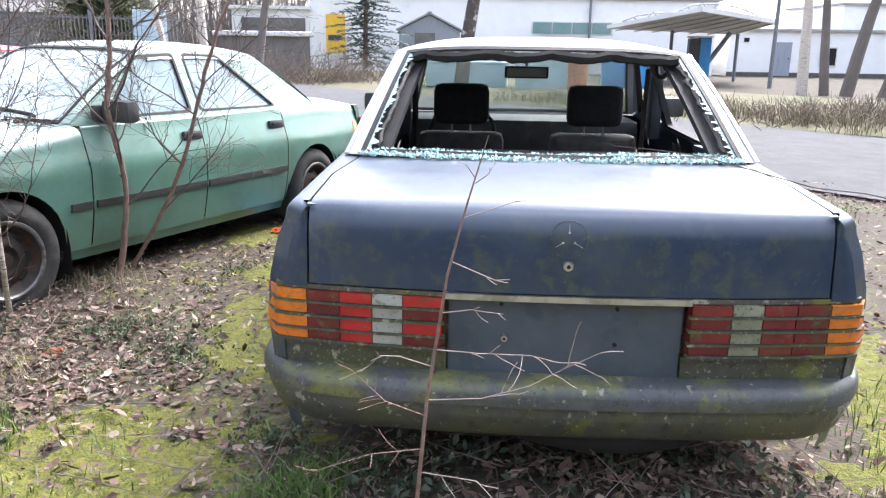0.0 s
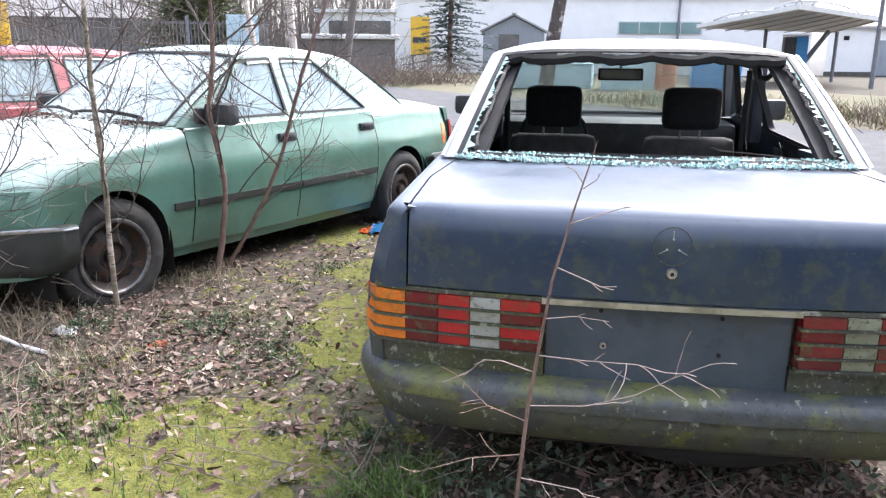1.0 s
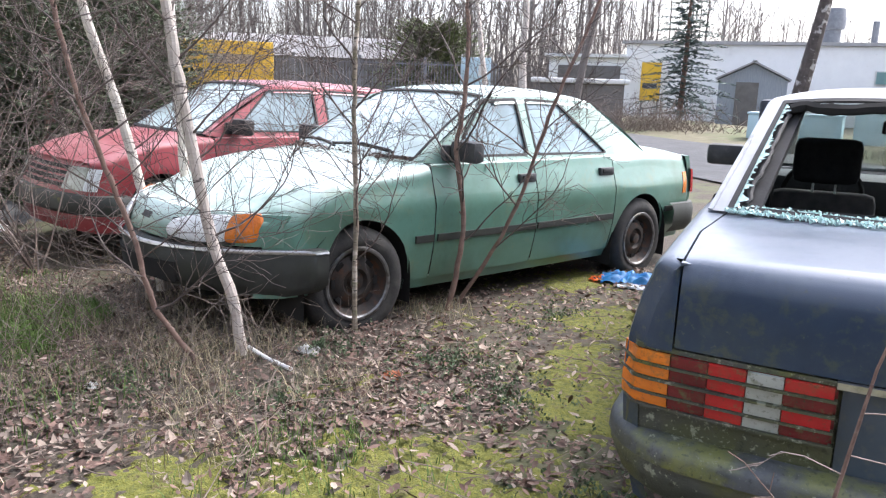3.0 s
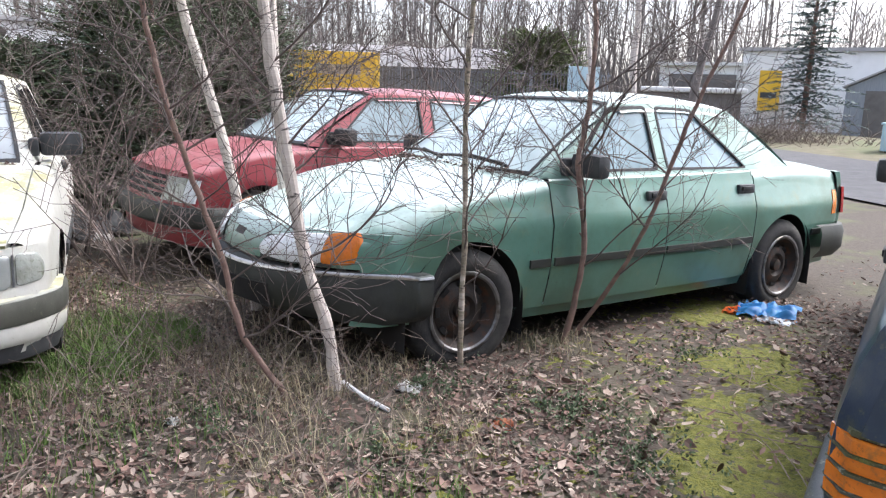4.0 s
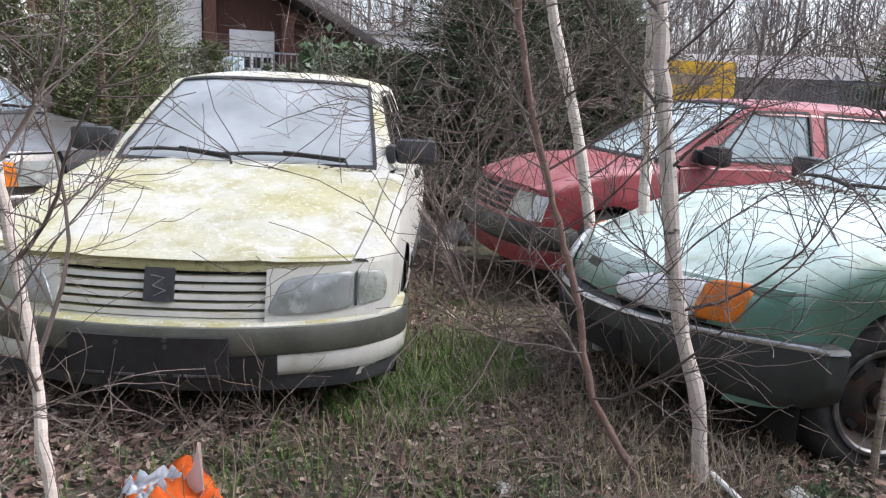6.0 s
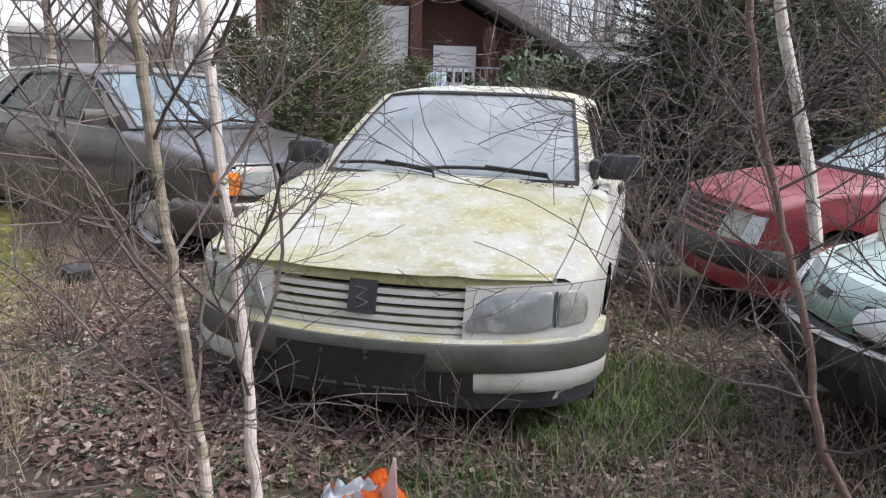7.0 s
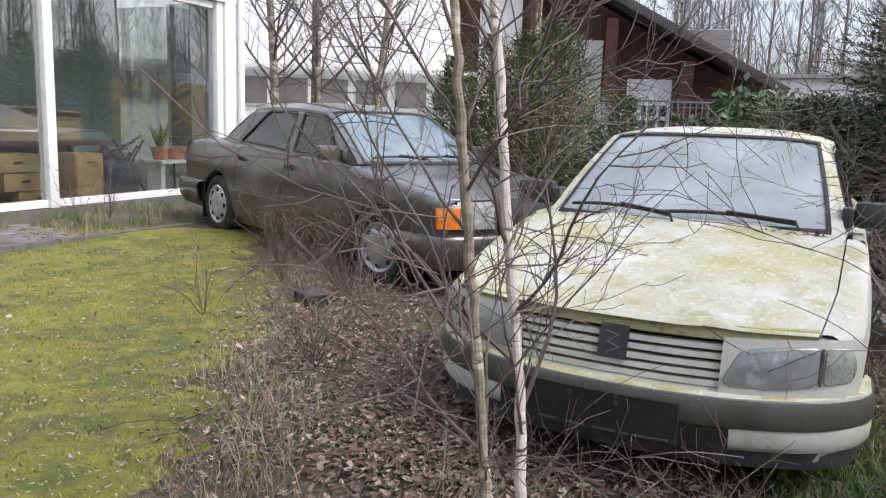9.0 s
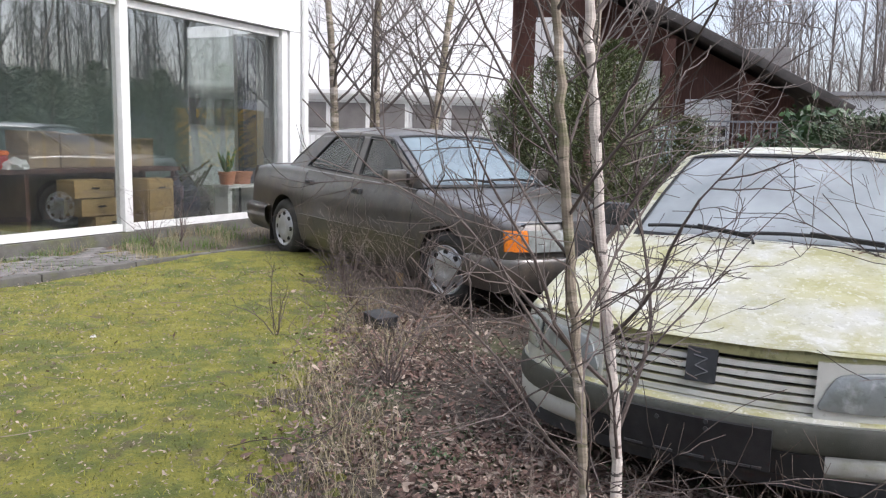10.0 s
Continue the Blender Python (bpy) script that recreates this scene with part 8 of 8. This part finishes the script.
tufts("green_grass", "fresh green grass tufts between the leaves", M["grass"], [(-0.45, 1.95, 0.16, 700), (-0.38, 2.12, 0.12, 400), (-0.2, 1.75, 0.2, 160), (0.4, 1.7, 0.35, 200), (1.2, 1.9, 0.3, 200), (-1.6, 2.3, 0.22, 260), (-3.75, 2.93, 0.46, 6500), (-3.5, 2.55, 0.32, 1400), (-3.2, 2.35, 0.5, 420), (-2.9, 1.95, 0.5, 260), (-1.4, 2.0, 0.5, 300), (2.4, 6.5, 1.0, 1500), (1.6, 2.6, 0.4, 400), (-4.5, 3.3, 0.5, 700), (-3.0, 2.2, 0.6, 500), (-3.2, 1.6, 0.4, 250)], 0.09, 0.0022, 0.7, 21)
lawn_spots = [(-3.0 - 0.35 * (k % 18) - 0.1, -3.4 + 0.27 * (k // 18), 0.32, 190) for k in range(18 * 14) if in_lawn(-3.0 - 0.35 * (k % 18) - 0.1, -3.4 + 0.27 * (k // 18))]
tufts("lawn_grass", "short blades standing in the mossy lawn", M["lawn_blade"], lawn_spots, 0.036, 0.0021, 0.9, 22)
rs = random.Random(23)
tufts("dry_grass", "straw-coloured dry grass among the leaves", M["dry_grass"], [(rs.uniform(-5.0, -1.6), rs.uniform(1.9, 4.2), 0.22, 70) for k in range(60)] + [(-3.3 + 0.2 * k, 3.0 + 0.15 * math.sin(k), 0.25, 160) for k in range(5)] + [(-7.6 + 0.16 * k, lawn_edge(-7.6 + 0.16 * k) + rs.uniform(-0.1, 0.25), 0.2, 90) for k in range(30)], 0.12, 0.0016, 1.0, 24)


rv = random.Random(24)
spots = []
for k in range(150):
    p = road_pt(rv.uniform(-3, 14), 1.06 + rv.random() ** 1.4 * 0.5)
    spots.append((p.x, p.y, 0.45, 42))
tufts("verge_grass", "long dry grass and brush across the road", M["dry_grass"], spots, 0.42, 0.006, 0.9, 26)
tufts("verge_green", "dull green grass across the road", M["weed"], [(x + 0.2, y + 0.1, r, 22) for x, y, r, n in spots], 0.32, 0.007, 0.9, 27)


# low grey-green weeds and ivy patches
def weeds(name, label, mat, spots, leaf, seed, h):
    rng = random.Random(seed)
    st = ([], [])
    for x, y, r, n in spots:
        for k in range(n):
            a, q = rng.uniform(0, 6.28), abs(r * rng.gauss(0, 0.75))
            px, py = x + q * math.cos(a), y + q * math.sin(a)
            blades(st, rng, (px, py, gz(px, py) + h * rng.uniform(0.1, 0.8)), (0.03, 0.03, h * 0.5), 6, leaf, 0.5, 0.5)
    tagged(add_mesh(name, st[0], st[1], mat, smooth=False), label, "weeds", kind="stuff")


weeds("low_weeds", "low grey-green weeds among dead leaves", M["weed"], [(-2.1, 3.25, 0.18, 120), (-1.45, 3.3, 0.42, 230), (-1.1, 3.0, 0.3, 120), (-0.55, 2.35, 0.25, 110), (-1.9, 2.6, 0.4, 110), (-2.6, 2.5, 0.5, 110), (-0.2, 2.2, 0.2, 60), (-3.35, 1.75, 0.4, 90), (-3.6, 1.2, 0.35, 80), (-1.2, 4.4, 0.4, 90), (-4.2, 0.75, 0.5, 90), (-5.0, 0.55, 0.4, 70), (-5.9, 0.6, 0.4, 60)], 0.018, 31, 0.05)
weeds("ivy_patch", "dark ivy leaves under the blue car", M["ivy"], [(0.1, 2.3, 0.35, 40), (0.5, 2.35, 0.3, 36), (-0.1, 2.0, 0.2, 18), (0.9, 2.3, 0.35, 30)], 0.035, 32, 0.04)
# dry stalks and brambles between the cars
rng = random.Random(41)
st = Sticks()
for k in range(620):
    x, y = rng.gauss(-3.2, 0.75), rng.gauss(2.9, 0.55)
    if rng.random() < 0.25:
        x, y = rng.gauss(-6.6, 0.7), rng.gauss(0.75, 0.35)
    elif rng.random() < 0.2:
        x, y = rng.uniform(-4.6, -2.6), rng.uniform(1.0, 2.0)
    if under_car(x, y):
        continue
    q = limb(rng, (x, y, gz(x, y)), (rng.uniform(-1, 1), rng.uniform(-1, 1), rng.uniform(0.5, 1.4)), rng.uniform(0.12, 0.5), 0.28, -0.06, 5)
    st.add(q, 0.0028, 0.001, 3)
    branching(st, rng, q, 0.0018, 0, [(9, 0.35, 0.8, 0.2, 0)])
tagged(add_mesh("dry_stalks", st.v, st.f, M["stalk"]), "tangle of dry pale stalks and brambles", "stalks", kind="stuff")
st = Sticks()
for k in range(420):
    x, y = rng.uniform(-5, 1.2), rng.uniform(0.8, 4.5)
    if under_car(x, y):
        continue
    a = rng.uniform(0, 6.28)
    q = limb(rng, (x, y, gz(x, y) + 0.02), (math.cos(a), math.sin(a), 0.05), rng.uniform(0.1, 0.55), 0.12, 0.0, 5)
    for p in q:
        p.z = gz(p.x, p.y) + 0.018 + 0.01 * rng.random()
    st.add(q, 0.003, 0.0012, 4)
for k in range(150):
    x, y = rng.uniform(-0.7, 1.3), rng.gauss(1.95, 0.22)
    a = rng.uniform(0, 6.28)
    st.add(limb(rng, (x, y, gz(x, y) + 0.02), (math.cos(a), math.sin(a), rng.uniform(0.05, 0.5)), rng.uniform(0.1, 0.4), 0.16, -0.04, 5), 0.0024, 0.0009, 4)
for k in range(120):
    x, y = rng.uniform(-8.4, -3.2), rng.uniform(-3.0, 0.5)
    a = rng.uniform(0, 6.28)
    q = limb(rng, (x, y, gz(x, y) + 0.03), (math.cos(a), math.sin(a), 0.02), rng.uniform(0.06, 0.3), 0.14, 0.0, 4)
    for p in q:
        p.z = gz(p.x, p.y) + 0.032 + 0.008 * rng.random()
    st.add(q, 0.0026, 0.001, 4)
tagged(add_mesh("fallen_twigs", st.v, st.f, M["stalk"]), "fallen twigs lying on the leaves", "twigs", kind="stuff")
# small shrubs on the lawn
for k, (x, y, h, n) in enumerate(((-6.4, -0.13, 0.55, 6), (-9.55, -1.75, 0.6, 7), (-9.9, -1.55, 0.6, 7), (-7.35, 0.35, 0.5, 14), (-6.9, 0.85, 0.7, 14), (-5.2, 0.6, 0.5, 10), (-4.3, -1.3, 0.35, 2), (-7.9, 0.3, 0.6, 12), (-8.6, 0.15, 0.6, 12))):
    rg = random.Random(300 + k)
    st = Sticks()
    for q in range(n):
        l = limb(rg, (0, 0, -0.02), (rg.uniform(-.6, .6), rg.uniform(-.6, .6), 1), h * rg.uniform(0.6, 1.2), 0.22, 0.04, 6)
        st.add(l, 0.0045, 0.0014, 4)
        branching(st, rg, l, 0.0026, 0, [(10, 0.4, 0.75, 0.26, 0.02), (9, 0.4, 0.7, 0.3, 0)])
    ob = add_mesh("bare_shrub", st.v, st.f, M["twig"])
    ob.location = (x, y, gz(x, y) + (0.08 if x < -9.5 else 0))
    tagged(ob, "small bare shrub with thin dark twigs", "shrub", group="bare shrubs")

# grass, leaves and stalks on the strip before the showroom
rk = random.Random(73)
def strip_pt():
    u, w = rk.uniform(0.2, 4.6), rk.uniform(0.12, 2.35)
    return -7.3 - 0.777 * u - 0.629 * w, -2.85 + 0.629 * u - 0.777 * w
spots = [(*strip_pt(), 0.16, 60) for k in range(110)]
tufts("strip_grass", "short grass growing on the mossy strip", M["grass"], spots[:60], 0.13, 0.002, 0.9, 28)
tufts("strip_straw", "dry straw growing on the mossy strip", M["dry_grass"], spots[60:], 0.16, 0.002, 0.9, 29)
v, f = [], []
for k in range(2600):
    x, y = strip_pt()
    leaf_into(v, f, rk, (x, y, 0.095 + rk.random() * 0.012), rk.uniform(0.012, 0.04))
tagged(add_mesh("strip_leaves", v, f, M["leaf_b"], smooth=False), "brown dead leaves on the mossy strip", "dead leaves", kind="stuff")

# flecks of pale leaf and twig on the lawn
rng = random.Random(71)
v, f = [], []
for k in range(11000):
    x, y = rng.uniform(-8.6, -2.9), rng.uniform(-3.6, 0.6)
    if in_lawn(x, y):
        leaf_into(v, f, rng, (x, y, gz(x, y) + 0.026 + rng.random() * 0.012), rng.uniform(0.007, 0.024))
tagged(add_mesh("lawn_flecks", v, f, M["leaf_a"], smooth=False), "pale leaf flecks scattered on the lawn", "dead leaves", kind="stuff")

# ---- litter and small things ----
def crumple(name, label, cat, x, y, sx, sy, h, mat, seed, extra=None):
    rg = random.Random(seed)
    root = thing(name, label, cat, Matrix.Translation((x, y, gz(x, y))))
    def sheet(nm, cx, cy, ax, ay, hh, mt, sd):
        vs, fs = [], []
        n = 16
        for j in range(n + 1):
            for i in range(n + 1):
                u, w = i / n * 2 - 1, j / n * 2 - 1
                e = max(0.0, 1 - max(abs(u), abs(w)) ** 2)
                px = cx + ax * (u + 0.25 * noise.noise((u * 1.5, w * 1.5, sd)))
                py = cy + ay * (w + 0.25 * noise.noise((u * 1.5, w * 1.5, sd + 5)))
                z = hh * (0.35 * e + 0.75 * abs(noise.noise((u * 2.2, w * 2.2, sd + 9)))) + 0.008
                vs.append((px, py, z))
        fs = [(j * (n + 1) + i, j * (n + 1) + i + 1, (j + 1) * (n + 1) + i + 1, (j + 1) * (n + 1) + i) for j in range(n) for i in range(n)]
        bm = bmesh.new()
        bv = [bm.verts.new(p) for p in vs]
        for q in fs:
            bm.faces.new([bv[k] for k in q])
        bmesh.ops.solidify(bm, geom=bm.faces[:], thickness=0.003)
        return part(nm, bm, mt, root, sharp=180)
    sheet("cloth", 0, 0, sx, sy, h, mat, seed * 1.3)
    for k, (nm, cx, cy, ax, ay, hh, mt) in enumerate(extra or []):
        sheet(nm, cx, cy, ax, ay, hh, mt, seed * 1.3 + k + 2)
    return root


M["silver_tape"] = surf("reflective_grey_tape", (0.5, 0.56, 0.62), (0.65, 0.7, 0.75), 14, 0.35, 0.2)
M["pinkish"] = surf("faded_pinkish_lining", (0.62, 0.45, 0.42), (0.75, 0.62, 0.58), 10, 0.8)
vest = crumple("orange_vest", "crumpled orange safety vest with reflective tape on the leaves", "vest", -3.20, 1.52, 0.17, 0.13, 0.12, M["orange"], 3, [("tape", -0.06, -0.04, 0.025, 0.10, 0.125, M["silver_tape"]), ("tape", 0.02, -0.06, 0.02, 0.09, 0.125, M["silver_tape"])])
bm = bmesh.new()
a = [bm.verts.new(p) for p in ((-0.02, 0.02, 0.04), (0.11, 0.06, 0.03), (0.08, 0.05, 0.22), (0.05, 0.07, 0.20), (0.0, 0.06, 0.10))]
bm.faces.new(a)
bmesh.ops.solidify(bm, geom=bm.faces[:], thickness=0.006)
part("raised_flap", bm, M["pinkish"], vest, "pale lining folded up")
crumple("blue_plastic_bag", "crumpled blue plastic bag beside the green car", "bag", -0.98, 5.55, 0.17, 0.15, 0.10, M["blue_tarp"], 6, [("orange_scrap", -0.18, -0.08, 0.07, 0.04, 0.05, M["orange"]), ("pale_scrap", 0.05, -0.18, 0.10, 0.05, 0.04, M["silver_tape"])])
crumple("white_bag", "torn white plastic bag on dark rubbish near the hedge", "bag", -6.6, 5.0, 0.18, 0.14, 0.13, M["white_plain"], 9)
crumple("black_sack", "dark rubbish sack near the hedge", "sack", -6.35, 4.75, 0.35, 0.3, 0.3, M["plastic"], 10)
crumple("white_bag", "small white plastic scrap near the hedge", "bag", -6.0, 4.6, 0.09, 0.08, 0.08, M["white_plain"], 12)
crumple("white_scrap", "small white paper scrap on the leaves", "litter", -2.72, 2.42, 0.03, 0.025, 0.03, M["white_plain"], 14)
crumple("white_scrap", "pale plastic scrap beside the weeds", "litter", -2.13, 3.18, 0.06, 0.04, 0.05, M["white_plain"], 15)
crumple("white_scrap", "small pale scrap in the grass", "litter", -3.42, 2.78, 0.06, 0.025, 0.02, M["white_plain"], 16)
crumple("white_scrap", "small pale scrap on the lawn", "litter", -6.25, -1.28, 0.03, 0.02, 0.03, M["white_plain"], 17)
crumple("red_leaf", "single rusty red leaf on the litter", "leaf", -1.62, 3.05, 0.045, 0.035, 0.04, M["terracotta"], 18)
tagged(tube("pale_pipe", [(-2.36, 3.02, 0.06), (-2.22, 2.98, 0.035), (-2.08, 2.95, 0.02)], 0.010, M["white_plain"], None, 8), "short pale stick lying by the birch", "stick")
bxx = thing("black_plastic_box", "small black plastic box lying on the lawn", "box", pose(-6.62, 0.58, gz(-6.62, 0.58) + 0.005, 3, 2, 25))
boxm("body", I4, -0.12, 0.12, -0.08, 0.08, 0, 0.085, M["black"], bxx, 0.01)
boxm("lid", I4, -0.125, 0.125, -0.085, 0.085, 0.086, 0.10, M["plastic"], bxx, 0.004)
stk = thing("wooden_stake", "rotten orange-brown wooden stake beside the brown car", "stake", pose(-7.95, 0.78, 0, 3, -4, 20))
boxm("post", I4, -0.03, 0.03, -0.025, 0.025, -0.05, 0.62, M["drawer"], stk, 0.006)

# shattered glass along the broken rear window, hanging seal
BM = car_pose(0.515, 5.655, 87.2, 0.0, -0.6)
gl = thing("broken_window_glass", "crumbled teal safety glass along the rear window edge", "broken glass", BM)
rng = random.Random(61)
v, f = [], []
for k in range(3400):
    y = rng.uniform(-0.68, 0.68)
    base = Vector(BLUE.warp(BLUE.screen_pt(False, y / 0.72, 0.0)))
    if abs(y) < 0.1 and rng.random() < 0.5:
        continue
    p = base + Vector((rng.uniform(0.0, 0.16) - 0.045, 0, 0.006 + rng.random() * 0.008 * (1 + abs(noise.noise((y * 6, 3, 1))) * 2)))
    p.y = y
    s = rng.uniform(0.0025, 0.0075)
    i = len(v)
    R = Euler((rng.uniform(0, 3), rng.uniform(0, 3), rng.uniform(0, 3))).to_matrix()
    v += [p + R @ Vector(q) * s for q in ((-1, -1, -.6), (1, -1, -.6), (0, 1.1, -.6), (0, 0, 0.9))]
    f += [(i, i + 2, i + 1), (i, i + 1, i + 3), (i + 1, i + 2, i + 3), (i + 2, i, i + 3)]
tagged(add_mesh("crumbs", v, f, M["shard"], gl, smooth=False), kind="stuff")
for sg in (1, -1):
    v, f = [], []
    pr = None
    for k in range(91):
        u = 0.03 + 0.92 * k / 90
        e = Vector(BLUE.warp(BLUE.screen_pt(False, sg * 0.905, u)))
        inn = Vector(BLUE.warp(BLUE.screen_pt(False, sg * (0.900 - 0.045 * rng.random() ** 2 - 0.012 * abs(noise.noise((u * 9, sg, 3)))), u)))
        v += [e, inn, e + Vector((0.004, 0, 0)), inn + Vector((0.004, 0, 0))]
        if k:
            i = 4 * k
            f += [(i - 4, i - 3, i + 1, i), (i - 2, i + 2, i + 3, i - 1), (i - 3, i - 1, i + 3, i + 1)]
    add_mesh("jagged_rim", v, f, M["shard"], gl, smooth=False)
# torn seal hanging under the roof edge and along the pillars
pts = [Vector(BLUE.warp(BLUE.screen_pt(False, -0.86 + 1.72 * k / 40, 0.90 - 0.045 * abs(math.sin(k * 0.33)) - 0.02 * noise.noise((k * 0.4, 0, 0))))) for k in range(41)]
tube("torn_seal", pts, [0.019 + 0.012 * abs(noise.noise((k * 0.5, 2, 0))) for k in range(41)], M["dark"], gl, 6, "black torn window seal")
for sg in (1, -1):
    pts = [Vector(BLUE.warp(BLUE.screen_pt(False, sg * (0.86 + 0.03 * noise.noise((k * 0.7, sg, 8))), 0.06 + 0.84 * k / 24))) + Vector((0.02, 0, 0)) for k in range(25)]
    tube("torn_seal", pts, 0.009, M["black"], gl, 5)
tube("rubber_strip", [Vector(BLUE.warp((-2.86, 0.62, 0.966))), Vector(BLUE.warp((-2.935, 0.2, 0.968))), Vector(BLUE.warp((-2.94, -0.2, 0.967))), Vector(BLUE.warp((-2.865, -0.62, 0.966)))], 0.008, M["black"], gl, 6)
# dead leaves and moss heaped on scuttles
for car, mm, sd in ((GREEN, car_pose(-2.843, 4.031, -116.4, -0.03, -0.6), 1), (WHITE, car_pose(-4.348, 2.118, -36.88, -0.03, -0.4), 2)):
    rg = random.Random(400 + sd)
    root = thing("leaf_debris", "dead leaves and needles heaped below the windscreen", "leaf debris", mm, kind="stuff")
    v, f = [], []
    for k in range(700):
        sx = rg.uniform(-0.9, 0.9)
        p = Vector(car.warp(car.screen_pt(True, sx, rg.uniform(0.0, 0.05)))) + Vector((rg.uniform(0.0, 0.09), 0, 0.008 + rg.random() * 0.02))
        leaf_into(v, f, rg, p, rg.uniform(0.012, 0.034))
    tagged(add_mesh("debris", v, f, M["leaf_b"], root, smooth=False), kind="stuff")
    v, f = [], []
    for k in range(26):
        x, y = rg.uniform(-0.35, 0.6), rg.uniform(-0.6, 0.6)
        zt = car.zs(x) + car.crown(x, y, 0.75)
        leaf_into(v, f, rg, Vector(car.warp((x, y, zt + 0.012))), rg.uniform(0.02, 0.04))
    tagged(add_mesh("loose_leaves", v, f, M["leaf_b"], root, smooth=False), kind="stuff")
